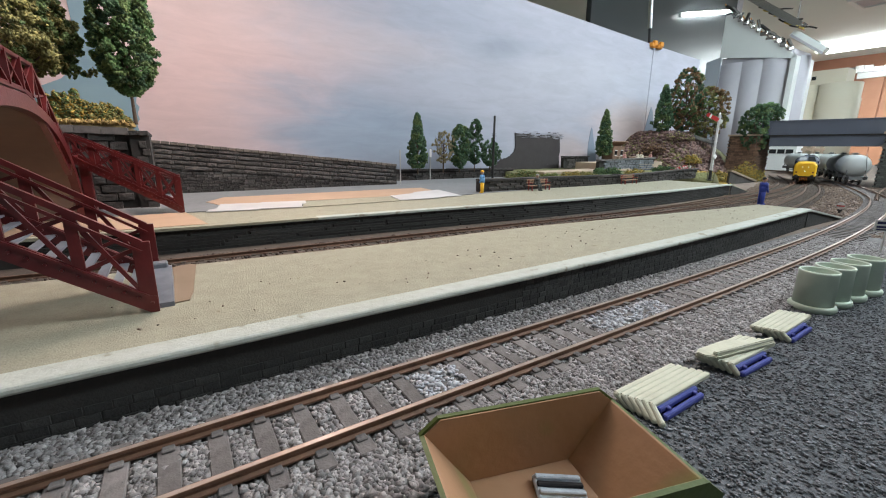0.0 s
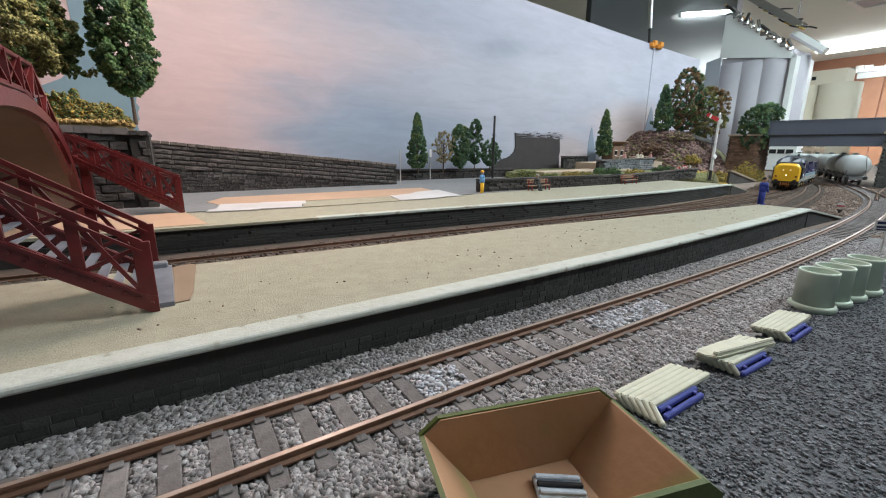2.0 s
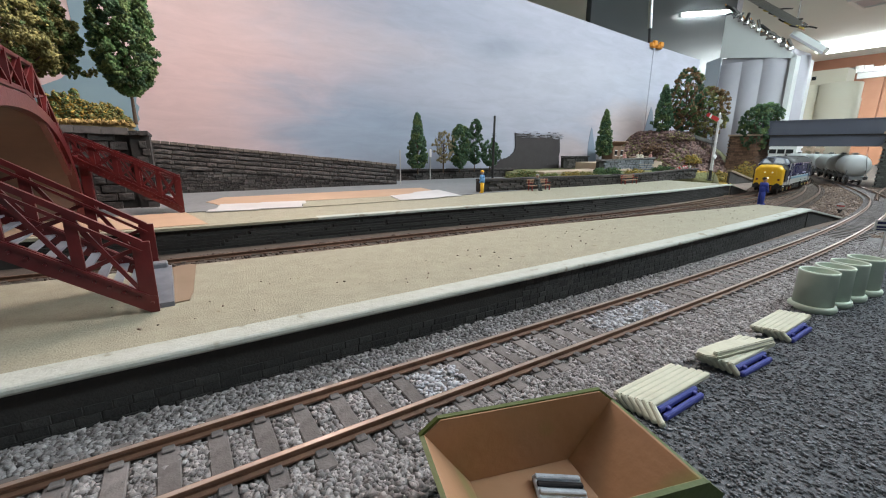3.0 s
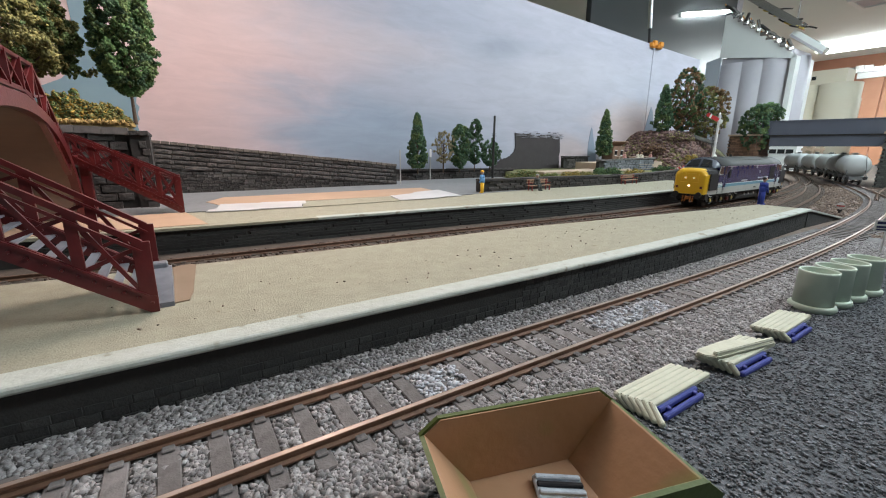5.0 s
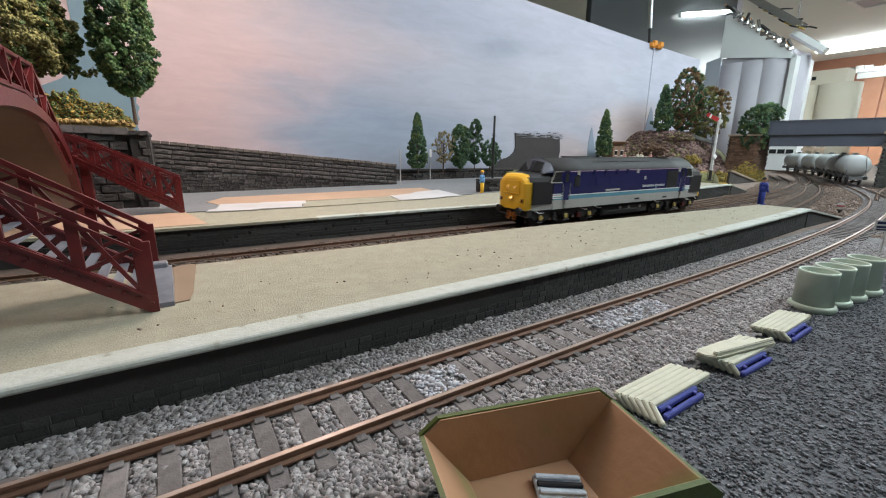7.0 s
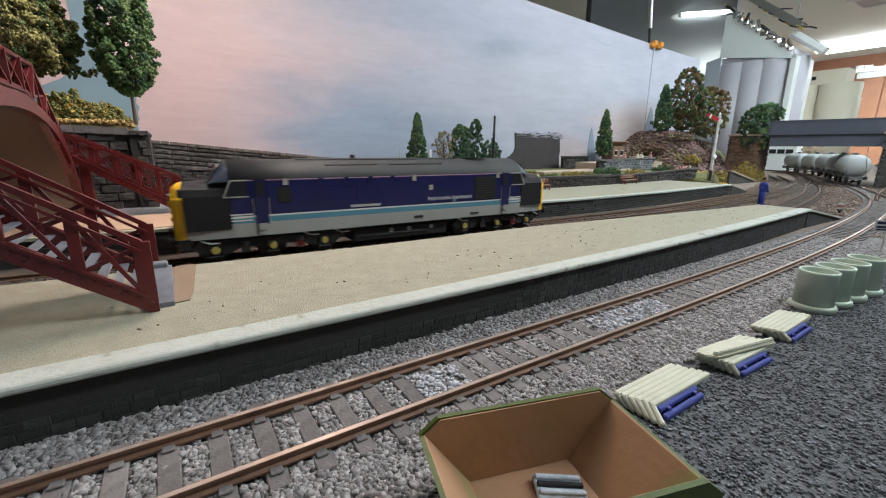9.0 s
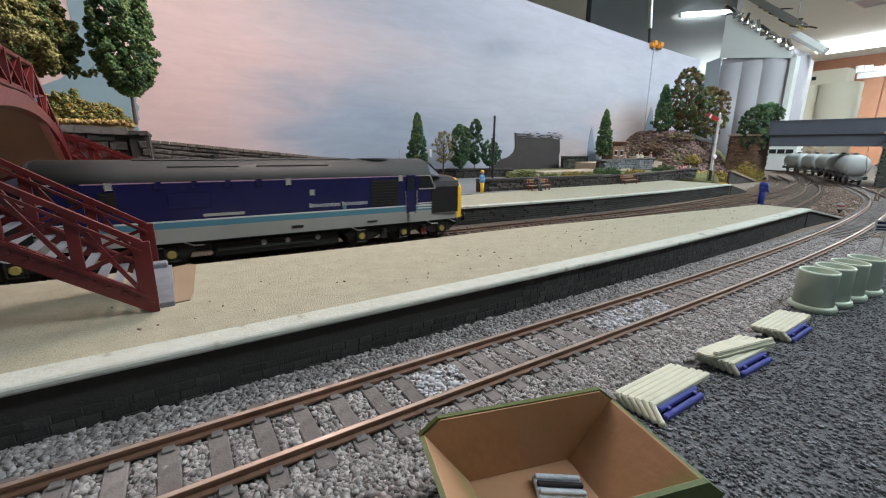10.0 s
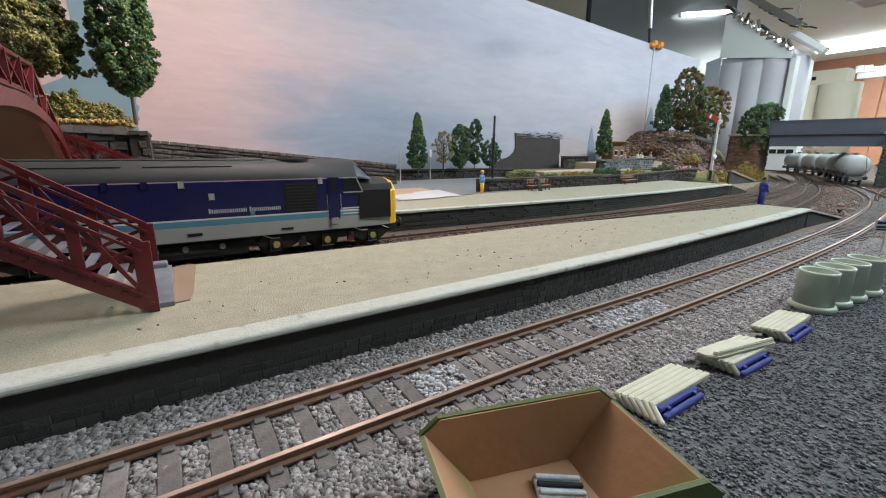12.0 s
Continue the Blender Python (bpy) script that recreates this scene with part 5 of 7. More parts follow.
# ---- planting ----
M_BARK = surf("twig_bark", (0.13, 0.09, 0.065), (0.08, 0.055, 0.04), 300, 0.9, 0.4)
M_LEAF_DARK = surf("dark_green_foam_leaf", (0.075, 0.145, 0.068), (0.036, 0.075, 0.036), 500, 0.85, 0.3, vary=0.5, island=True)
M_LEAF_MID = surf("mid_green_foam_leaf", (0.130, 0.185, 0.062), (0.075, 0.118, 0.040), 500, 0.85, 0.3, vary=0.5, island=True)
M_LEAF_FRESH = surf("fresh_green_foam_leaf", (0.120, 0.215, 0.075), (0.070, 0.140, 0.047), 500, 0.85, 0.3, vary=0.45, island=True)
M_LEAF_OLIVE = surf("olive_foam_leaf", (0.270, 0.245, 0.085), (0.150, 0.145, 0.050), 500, 0.85, 0.3, vary=0.5, island=True)
M_LEAF_RUST = surf("russet_foam_leaf", (0.26, 0.155, 0.07), (0.15, 0.09, 0.042), 500, 0.85, 0.3, vary=0.5, island=True)
M_LEAF_PALE = surf("pale_dry_leaf", (0.32, 0.27, 0.15), (0.22, 0.18, 0.09), 500, 0.85, 0.3, vary=0.4, island=True)
M_OCHRE = surf("ochre_grass", (0.42, 0.27, 0.05), (0.27, 0.18, 0.035), 500, 0.9, 0.3, vary=0.5, island=True)
M_STRAW = surf("straw_grass", (0.42, 0.29, 0.11), (0.30, 0.19, 0.06), 500, 0.9, 0.3, vary=0.4, island=True)
M_HEATHER = surf("purple_brown_heather", (0.20, 0.12, 0.105), (0.10, 0.06, 0.05), 500, 0.9, 0.3, vary=0.5, island=True)


def tree(label, x, y, z, trunk, height, radius, n, mats, shape="round", size=3.0, lean=0, seed=1, gap=0.25, limbs=7):
    rg = np.random.default_rng(seed)
    t = thing("model_tree", label, "tree", at(x, y, z, 0, lean, rg.random() * 360 if not lean else 0))
    bm = bmesh.new()
    rod(bm, (0, 0, -2), (0, 0, trunk), radius * .075, radius * .055, 8)
    rod(bm, (0, 0, trunk), (radius * .06, 0, trunk + height * .8), radius * .055, radius * .012, 7)
    part("trunk", bm, M_BARK, t, "brown twig trunk")
    tips = []
    for k in range(limbs):
        a = 2.4 * k + rg.random()
        h0 = trunk + height * (.02 + .6 * k / limbs)
        rr = radius * (0.75 if shape in ("round", "dome") else .5)
        p1 = (rr * math.cos(a), rr * math.sin(a), h0 + height * .22)
        if shape == "dome":
            h0 = trunk * (.35 + .4 * rg.random())
            p1 = (rr * math.cos(a), rr * math.sin(a), trunk + height * (.05 + .2 * rg.random()))
        bm = bmesh.new()
        rod(bm, (0, 0, h0), p1, radius * .035, radius * .012, 6)
        part("limb", bm, M_BARK, t)
        tips.append(p1)
    cores, tries = [], 0
    ph = rg.random(3) * 6
    per = 26
    while len(cores) < n // per and tries < n * 4:
        tries += 1
        u = rg.random()
        a = rg.random() * 2 * math.pi
        if shape == "cone":
            prof = (1 - u) ** .75 * (0.55 + .45 * min(1, u * 6)) + .04
        elif shape == "poplar":
            prof = (min(1, u * 5) ** .5) * (1 - max(0, u - .5) / .5 * .5) + .02
        elif shape == "dome":
            prof = math.sqrt(max(0, 1 - u * u)) * (.82 + .18 * min(1, u * 5)) * (1 + .2 * math.sin(3 * a + ph[0]))
        else:
            prof = math.sqrt(max(0, 1 - (2 * u - 1) ** 2)) * (1 + .22 * math.sin(3 * a + ph[0]) * math.sin(5 * u + ph[1]))
        r = radius * prof * (1 + .12 * math.sin(6 * a + 9 * u + ph[2])) * (1 - .5 * rg.random() ** 2)
        p = Vector((r * math.cos(a), r * math.sin(a), trunk + height * u))
        if noise.noise(p * (2.6 / radius) + Vector((seed * 7.1, 0, 0))) < -0.42 + gap:
            continue
        cores.append(p)
    ball_r = size * 1.5
    pts = []
    for p in cores:
        d = rg.normal(size=(per, 3))
        d /= np.linalg.norm(d, axis=1)[:, None]
        pts.extend((np.array(p) + d * (ball_r * (.45 + .6 * rg.random()) * (.75 + .4 * rg.random((per, 1))))).tolist())
    pts = np.array(pts)
    k = len(mats)
    which = (noise_pick(pts, radius, seed) * k).astype(int).clip(0, k - 1)
    for i, mt in enumerate(mats):
        sel = pts[which == i]
        if len(sel):
            crumbs("foliage", sel, size * .72 * (.6 + .7 * rg.random(len(sel))), mt, 1.0, t, "clumpy foam foliage", "", "", .5)
    return t


def noise_pick(pts, radius, seed):
    v = np.array([noise.noise(Vector(p) * (1.6 / radius) + Vector((0, seed * 3.3, 0))) for p in pts])
    return np.clip(.5 + .9 * v, 0, .999)


def bush(label, x, y, z, rx, ry, rz, n, mats, size=2.2, seed=1, name="bush", category="bush"):
    rg = np.random.default_rng(seed)
    n, size = int(n * 2.4), size * .62
    d = rg.normal(size=(n, 3))
    d /= np.linalg.norm(d, axis=1)[:, None]
    d[:, 2] = np.abs(d[:, 2])
    lump = 1 + .25 * np.sin(d[:, 0] * 7 + seed) * np.cos(d[:, 1] * 6) + .10 * np.sin(d[:, 0] * 19 + d[:, 2] * 15)
    p = d * np.array([rx, ry, rz]) * (lump * (1 - .5 * rg.random(n) ** 2))[:, None] + np.array([x, y, z])
    t = thing(name, label, category)
    k = len(mats)
    which = rg.integers(0, k, n)
    for i, mt in enumerate(mats):
        crumbs("foliage", p[which == i], size * (.5 + .9 * rg.random((which == i).sum())), mt, .9, t, "", "", "", .5)
    return t


tree("tall narrow dark green model tree on the grassy bank", -20.5, 428, 77, 21, 118, 19, 30000, [M_LEAF_DARK, M_LEAF_MID, M_LEAF_FRESH], "poplar", 1.7, seed=2, gap=-.05)
tree("broad olive green model tree with bare forked limbs", -93, 436, 77, 36, 62, 47, 26000, [M_LEAF_OLIVE, M_LEAF_MID, M_LEAF_OLIVE], "dome", 2.0, seed=3, gap=.18, limbs=11)
tree("small dark green conical model tree by the rear wall", 301, 533, 24, 8, 73, 15.5, 9000, [M_LEAF_DARK, M_LEAF_DARK, M_LEAF_MID], "cone", 1.8, seed=4, gap=.0)
tree("sparse pale straw-coloured model tree", 349, 538, 24, 14, 46, 18, 3600, [M_LEAF_PALE], "round", 1.2, seed=5, gap=.22, limbs=18)
tree("dark green bushy model tree by the rear wall", 378, 536, 24, 6, 62, 15, 5200, [M_LEAF_DARK, M_LEAF_DARK, M_LEAF_MID], "round", 2.1, seed=6, gap=.36)
tree("dark green bushy model tree by the rear wall", 410, 540, 24, 12, 66, 12, 2600, [M_LEAF_DARK], "round", 2.1, seed=7, gap=.46)
tree("dark green leaning model tree by the rear wall", 440, 538, 24, 8, 42, 16, 2600, [M_LEAF_DARK], "round", 2.1, seed=8, gap=.46)
tree("dark green conical model tree behind the garden", 728, 535, 36, 12, 86, 17, 9000, [M_LEAF_DARK, M_LEAF_MID], "cone", 2.0, seed=9, gap=.0)
tree("dark green conical model tree on the hillside", 900, 520, 92, 8, 92, 21, 9000, [M_LEAF_DARK, M_LEAF_DARK, M_LEAF_MID], "cone", 2.3, seed=10, gap=.0)
tree("tall twiggy russet and green model tree on the hillside", 946, 500, 80, 24, 124, 34, 13000, [M_LEAF_MID, M_LEAF_RUST, M_LEAF_DARK], "round", 2.3, seed=11, gap=.20, limbs=24)
tree("twiggy russet model tree on the hillside", 1000, 478, 66, 22, 104, 40, 11000, [M_LEAF_RUST, M_LEAF_OLIVE, M_LEAF_MID], "round", 2.3, seed=12, gap=.24, limbs=24)
tree("leafy green model tree by the bridge pier", 1068, 408, 44, 14, 96, 28, 9000, [M_LEAF_MID, M_LEAF_DARK, M_LEAF_DARK], "round", 2.3, seed=13, gap=.20, limbs=16)
tree("leafy green model tree by the bridge pier", 1128, 412, 62, 16, 84, 30, 9000, [M_LEAF_MID, M_LEAF_DARK, M_LEAF_FRESH], "round", 2.3, seed=14, gap=.20, limbs=16)


# ---- bank, garden and hill ----
def bank():
    bm = bmesh.new()
    box(bm, -190, -25.5, 394, 560, 12, 73)
    part("bank", bm, M_OCHRE_BED, None, "ochre grass bank above the block wall", kind="structure")
    rg = np.random.default_rng(21)
    n = 5200
    x, y = -185 + 163 * rg.random(n), 392 + 48 * rg.random(n)
    crumbs("bank_grass", np.stack([x, y, 73.2 + 2.2 * rg.random(n)], 1), 1.3 + 1.1 * rg.random(n), M_STRAW, 1.0, None, "short ochre and straw grass on the bank", "grass", "stuff", .22)
    bush("ochre and green hedge along the bank", -60, 417, 76, 16, 9, 18, 2200, [M_LEAF_OLIVE, M_LEAF_MID, M_OCHRE], 1.9, 31, "hedge", "hedge")
    bush("ochre and green hedge along the bank", -39, 417, 76, 13, 8, 12, 1800, [M_LEAF_OLIVE, M_LEAF_OLIVE, M_OCHRE, M_LEAF_MID], 1.8, 32, "hedge", "hedge")
    bush("green hedge along the bank", -92, 417, 76, 20, 9, 17, 2000, [M_LEAF_OLIVE, M_LEAF_MID], 1.9, 33, "hedge", "hedge")


M_OCHRE_BED = surf("ochre_earth", (0.26, 0.19, 0.07), (0.14, 0.11, 0.05), 150, 0.95, 0.8, 600)
M_HILL = surf("brown_green_hill", (0.15, 0.125, 0.05), (0.075, 0.075, 0.035), 60, 0.95, 1.0, 500)
M_LAWN = surf("dull_green_garden", (0.20, 0.19, 0.085), (0.11, 0.12, 0.045), 70, 0.95, 0.8, 600)
M_PATH = surf("pale_garden_path", (0.50, 0.38, 0.28), (0.42, 0.32, 0.24), 70, 0.9, 0.3)
M_BRICK = surf("brown_brick", (0.23, 0.135, 0.085), (0.14, 0.085, 0.06), 200, 0.9, 0.4, 900, vary=0.35)
M_BRICK_J = surf("brown_brick_mass", (0.23, 0.135, 0.085), (0.14, 0.085, 0.06), 200, 0.9, 0.4, 900, vary=0.35, island=True)


def smooth(u):
    u = max(0.0, min(1.0, u))
    return u * u * (3 - 2 * u)


def hill_z(x, y):
    toe = 364 if x < 775 else 350 + (x - 775) * .16
    low = 21.5 if x < 775 else 21.5 - 25 * smooth((x - 775) / 60)
    up = smooth((x - 770) / 140) * smooth((y - toe - 18) / 120)
    dip = 1 - .25 * smooth((x - 1020) / 140)
    z = low + (97 - low) * up * dip
    return z + 2.2 * noise.noise(Vector((x * .03, y * .03, 0))) * (1 if x > 600 else .3)


def hill():
    for nm, x0, x1, mt, lab in (("garden_ground", 365, 775, M_LAWN, "dull green garden ground behind the platform wall"), ("hillside", 775, 1180, M_HILL, "rough brown and ochre hillside by the bridge")):
        bm = bmesh.new()
        nx, ny = int((x1 - x0) / 8), 28
        g = []
        for i in range(nx + 1):
            x = x0 + (x1 - x0) * i / nx
            toe = 362 if x < 560 else (362 + (x - 560) * .07 if x < 775 else 346 + (x - 775) * .16)
            row = []
            for j in range(ny + 1):
                y = toe + (584 - toe) * j / ny
                xs = x + (y - toe) * .633 * (1 - i / nx) if x1 == 775 else x
                row.append(bm.verts.new((xs, y, hill_z(xs, y))))
            g.append(row)
        for i in range(nx):
            for j in range(ny):
                bm.faces.new((g[i][j], g[i + 1][j], g[i + 1][j + 1], g[i][j + 1]))
        ed = bmesh.ops.extrude_face_region(bm, geom=list(bm.faces))
        for v in ed["geom"]:
            if isinstance(v, bmesh.types.BMVert):
                v.co.z = -4.5
        part(nm, bm, mt, None, lab, kind="structure", smooth=True)
    rg = np.random.default_rng(22)
    n = 9000
    x = 790 + 300 * rg.random(n)
    y = 350 + (x - 775) * .16 + 6 + rg.random(n) ** 1.2 * 210
    y = np.minimum(y, 578)
    z = np.array([hill_z(a, b) for a, b in zip(x, y)])
    ok = z > 12
    crumbs("hill_scrub", np.stack([x, y, z + .6], 1)[ok], (1.5 + 5.2 * rg.random(n) ** 3)[ok], M_HEATHER, .9, None, "purple-brown heather and rock scrub on the hill", "scrub")
    n = 2600
    x = 800 + 270 * rg.random(n)
    y = np.minimum(350 + (x - 775) * .16 + 20 + rg.random(n) * 180, 575)
    z = np.array([hill_z(a, b) for a, b in zip(x, y)])
    ok = np.sin(x * .045) + np.cos(y * .06 + x * .02) > .15
    crumbs("hill_grass", np.stack([x, y, z + .8], 1)[ok], (1.6 + 1.8 * rg.random(n))[ok], M_LEAF_OLIVE, .8, None, "olive and straw grass on the hillside", "grass", "stuff", .4)
    n = 2600
    x = 780 + 260 * rg.random(n)
    y = 350 + (x - 775) * .16 + 2 + rg.random(n) * 46
    z = np.array([hill_z(a, b) for a, b in zip(x, y)])
    crumbs("ochre_scrub", np.stack([x, y, z + .6], 1), 1.6 + 2.2 * rg.random(n), M_OCHRE, 1.0, None, "ochre dry grass on the lower slope", "grass")
    for i, (bx, by, r, h, mats, lab) in enumerate(((850, 500, 30, 18, [M_HEATHER, M_LEAF_RUST], "purple-brown heather mound on the hillside"), (905, 480, 34, 16, [M_HEATHER, M_HEATHER, M_LEAF_OLIVE], "purple-brown heather mound on the hillside"),
                                                   (960, 450, 26, 13, [M_HEATHER], "purple-brown heather mound on the hillside"), (880, 440, 22, 14, [M_OCHRE, M_OCHRE, M_LEAF_OLIVE], "ochre gorse bush on the slope"),
                                                   (838, 412, 20, 13, [M_OCHRE, M_OCHRE, M_LEAF_OLIVE], "ochre gorse bush on the slope"), (800, 395, 14, 9, [M_OCHRE, M_LEAF_OLIVE], "ochre gorse bush on the slope"),
                                                   (945, 412, 22, 16, [M_OCHRE, M_LEAF_OLIVE], "ochre gorse bush on the slope"), (1020, 394, 32, 36, [M_OCHRE, M_OCHRE, M_LEAF_OLIVE], "ochre gorse heaped before the pier"), (1062, 388, 22, 22, [M_OCHRE, M_LEAF_OLIVE], "ochre gorse heaped before the pier"), (985, 396, 26, 18, [M_OCHRE], "ochre dry grass clump before the pier"), (1030, 400, 24, 9, [M_OCHRE, M_LEAF_OLIVE], "ochre dry grass clump before the pier"), (905, 396, 24, 12, [M_OCHRE, M_OCHRE, M_LEAF_OLIVE], "ochre gorse bush on the slope"))):
        bush(lab, bx, by, hill_z(bx, by) - 2, r, r * .7, h, 900, mats, 2.4, 40 + i)
    for i, (bx, by, rx, h, mats) in enumerate(((372, 384, 30, 9, [M_LEAF_OLIVE, M_LEAF_MID]), (420, 388, 22, 5, [M_LEAF_MID, M_LEAF_OLIVE]), (470, 392, 26, 6, [M_OCHRE, M_LEAF_OLIVE]), (545, 402, 14, 9, [M_LEAF_DARK, M_LEAF_MID]),
                                               (572, 398, 14, 9, [M_LEAF_MID, M_LEAF_DARK]), (630, 398, 24, 6, [M_OCHRE, M_LEAF_OLIVE]), (700, 396, 20, 10, [M_LEAF_MID, M_LEAF_DARK]), (725, 392, 12, 8, [M_LEAF_DARK]), (505, 396, 16, 5, [M_LEAF_OLIVE]))):
        bush("low green and olive garden bush behind the wall", bx, by, hill_z(bx, by) - 1, rx, 10, h * 1.2, 620, mats, 1.7, 60 + i)
    bm = bmesh.new()
    strip(bm, [(470, 470, 25.5), (600, 476, 26.5), (700, 480, 27.5)], [(470, 446, 24.6), (600, 449, 24.8), (700, 449, 25.4)], 3)
    part("garden_path", bm, M_PATH, None, "pale pinkish garden path", kind="structure")
    bm = bmesh.new()
    strip(bm, [(612, 505, 37), (700, 508, 37.5), (820, 512, 38)], [(612, 454, 36), (700, 458, 36.2), (820, 464, 36.6)], 18)
    part("terrace_ground", bm, M_PATH, None, "pale trodden terrace above the garden wall", kind="structure")
    # sloping stone handrail wall up the hill
    bm = bmesh.new()
    bar(bm, (925, 500, 99), (1010, 455, 74), 5, 7)
    tagged(part("sloping_parapet", bm, M_STONE_J, None), "sloping grey stone parapet on the hill", "wall")


bank()
hill()


def dark_patch():
    rg = np.random.default_rng(17)
    edge = [(470, 12), (484, 26), (502, 40), (520, 44), (534, 54), (537, 62), (535.5, 86), (560, 87), (590, 84), (625, 86), (654, 84), (656, 60), (655, 40), (657, 12)]
    pts = []
    for a, b in zip(edge, edge[1:]):
        for k in range(6):
            u = k / 6
            pts.append((a[0] + (b[0] - a[0]) * u + rg.normal() * .9, a[1] + (b[1] - a[1]) * u + rg.normal() * .7))
    pts.append(edge[-1])
    bm = bmesh.new()
    prism(bm, pts, 583.2, 584.7, "xz")
    ob = part("unfinished_paint_patch", bm, surf("dark_brown_paint", (0.040, 0.032, 0.033), (0.055, 0.046, 0.046), 60, 0.8, 0.4, 300, spots=(190, .74, (.22, .2, .2))), None, "dark brown unfinished patch on the sky board", category="paint patch", kind="structure")
    for k in range(46):
        x, z = 534 + 122 * rg.random(), 79 + 12 * rg.random() ** 1.4
        L, h = 6 + 14 * rg.random(), .5 + .9 * rg.random()
        x1 = min(x + L, 664)
        bm = bmesh.new()
        prism(bm, [(x, z), ((x + x1) / 2, z - h * .5 + rg.normal() * .4), (x1, z + rg.normal() * .6), (x1 - 1, z + h), ((x + x1) / 2, z + h * 1.2), (x + 1, z + h * .7)], 582.7, 583.15, "xz")
        part("brush_stroke", bm, M_STROKE if k % 3 else M_STROKE_DARK, ob, "dry pale brush stroke" if k % 3 else "dry dark brush stroke")


M_STROKE = surf("dry_grey_brush_paint", (0.36, 0.35, 0.39), (0.24, 0.23, 0.26), 200, 0.8, 0.3)
M_STROKE_DARK = surf("dry_brown_brush_paint", (0.10, 0.09, 0.09), None, 200, 0.8, 0.3)
dark_patch()


# ---- small figures: one plain mesh each ----
def figurine(m, label, legs, top, extra=None, sit=False, hat=None):
    bm = bmesh.new()
    done = set()
    def mark(i):
        for f in bm.faces:
            if f not in done:
                f.material_index = i
                done.add(f)
    if sit:
        for y in (-1.4, 1.4):
            rod(bm, (0, y, 6), (-5, y, 6.4), 1.5, 1.3, 8)
            rod(bm, (-5, y, 6.4), (-5.6, y, .6), 1.3, 1.0, 8)
            box(bm, -8, -5, y - 1, y + 1, 0, 1.4, .3)
        base = 5.5
    else:
        for y in (-1.6, 1.6):
            rod(bm, (0, y, 1.0), (0, y * .8, 11.5), 1.35, 1.9, 8)
            box(bm, -2.4, 1.2, y - 1.1, y + 1.1, 0, 1.5, .3)
        base = 11
    mark(0)
    rod(bm, (0, 0, base), (-.3, 0, base + 5), 2.6, 2.9, 10)
    rod(bm, (-.3, 0, base + 5), (-.3, 0, base + 8.6), 2.9, 2.2, 10)
    for y in (-1, 1):
        rod(bm, (-.3, y * 3.0, base + 8), (-.6, y * 3.9, base + 3.6), 1.1, .95, 8)
        rod(bm, (-.6, y * 3.9, base + 3.6), (-2.2, y * 3.5, base + .2), .95, .8, 8)
    mark(1)
    ball(bm, (-.5, 0, base + 11.1), 1.85, 2, (1, .9, 1.15))
    rod(bm, (-.3, 0, base + 8.4), (-.4, 0, base + 9.8), .9, None, 8)
    mark(2)
    if hat:
        ball(bm, (-.3, 0, base + 12.1), 1.95, 2, (1, 1, .75))
    else:
        ball(bm, (.25, 0, base + 11.9), 1.75, 2, (1, .95, .8))
    mark(3)
    if extra:
        box(bm, -4.0, -.6, -5.6, -3.2, base - 4.5, base - .2, .5)
        mark(4)
    ob = part("figurine", bm, [legs, top, M_SKIN, hat or M_BLACK, extra or M_BLACK], None, label, m=m, category="figurine", smooth=True)


M_SKIN = surf("painted_skin_tone", (0.48, 0.29, 0.20), None, 200, 0.6)
M_OVERALL = surf("blue_overall_paint", (0.018, 0.045, 0.33), (0.012, 0.03, 0.24), 300, 0.6)
M_SKYBLUE = surf("light_blue_paint", (0.13, 0.32, 0.60), None, 200, 0.6)
M_COAT = surf("dark_green_grey_coat", (0.05, 0.055, 0.05), None, 200, 0.7)
figurine(at(438.5, 153.5, PZ + .3, 0, 0, 150), "painted model worker in blue overalls carrying a yellow bag", M_OVERALL, M_OVERALL, M_YELLOW)
figurine(at(277, 350, PZ + .3, 0, 0, -50), "painted model worker in yellow trousers and a blue shirt", M_YELLOW, M_SKYBLUE, None, False, M_YELLOW)


def platform_bench(m):
    t = thing("platform_bench", "brown slatted platform bench with red iron ends before the wall", "bench", m, "platform benches")
    for k in range(3):
        bm = bmesh.new()
        box(bm, -17, 17, -4.5 + k * 2, -3.0 + k * 2, 5.4, 6.1, .15)
        part("seat_slat", bm, M_WOOD, t)
    for k in range(2):
        bm = bmesh.new()
        box(bm, -17, 17, 2.0, 2.7, 8.2 + k * 2.6, 10.2 + k * 2.6, .15)
        part("back_slat", bm, M_WOOD, t)
    for x in (-14, 14):
        bm = bmesh.new()
        box(bm, x - .7, x + .7, -4.6, -3.4, 0, 5.5, .15)
        box(bm, x - .7, x + .7, 1.4, 2.4, 0, 12.6, .15)
        box(bm, x - .7, x + .7, -4.6, 2.4, 4.6, 5.5, .1)
        box(bm, x - .7, x + .7, -4.6, 2.0, 8.4, 9.1, .1)
        part("iron_end", bm, M_IRONRED, t, "red painted iron bench end")
    return t


M_WOOD = surf("brown_painted_wood", (0.33, 0.20, 0.125), (0.25, 0.15, 0.09), 200, 0.7, 0.2)
M_IRONRED = surf("dull_red_iron_paint", (0.24, 0.035, 0.03), None, 200, 0.6)
pb = platform_bench(at(356, 344.5, PZ + .3))
copy_thing(pb, at(540, 350.5, PZ + .3, 0, 0, 2))
figurine(at(353, 344.5, PZ + .3, 0, 0, 90), "painted model passenger in a dark coat seated on the bench", M_COAT, M_COAT, None, True, surf("grey_hair", (.4, .4, .38)))


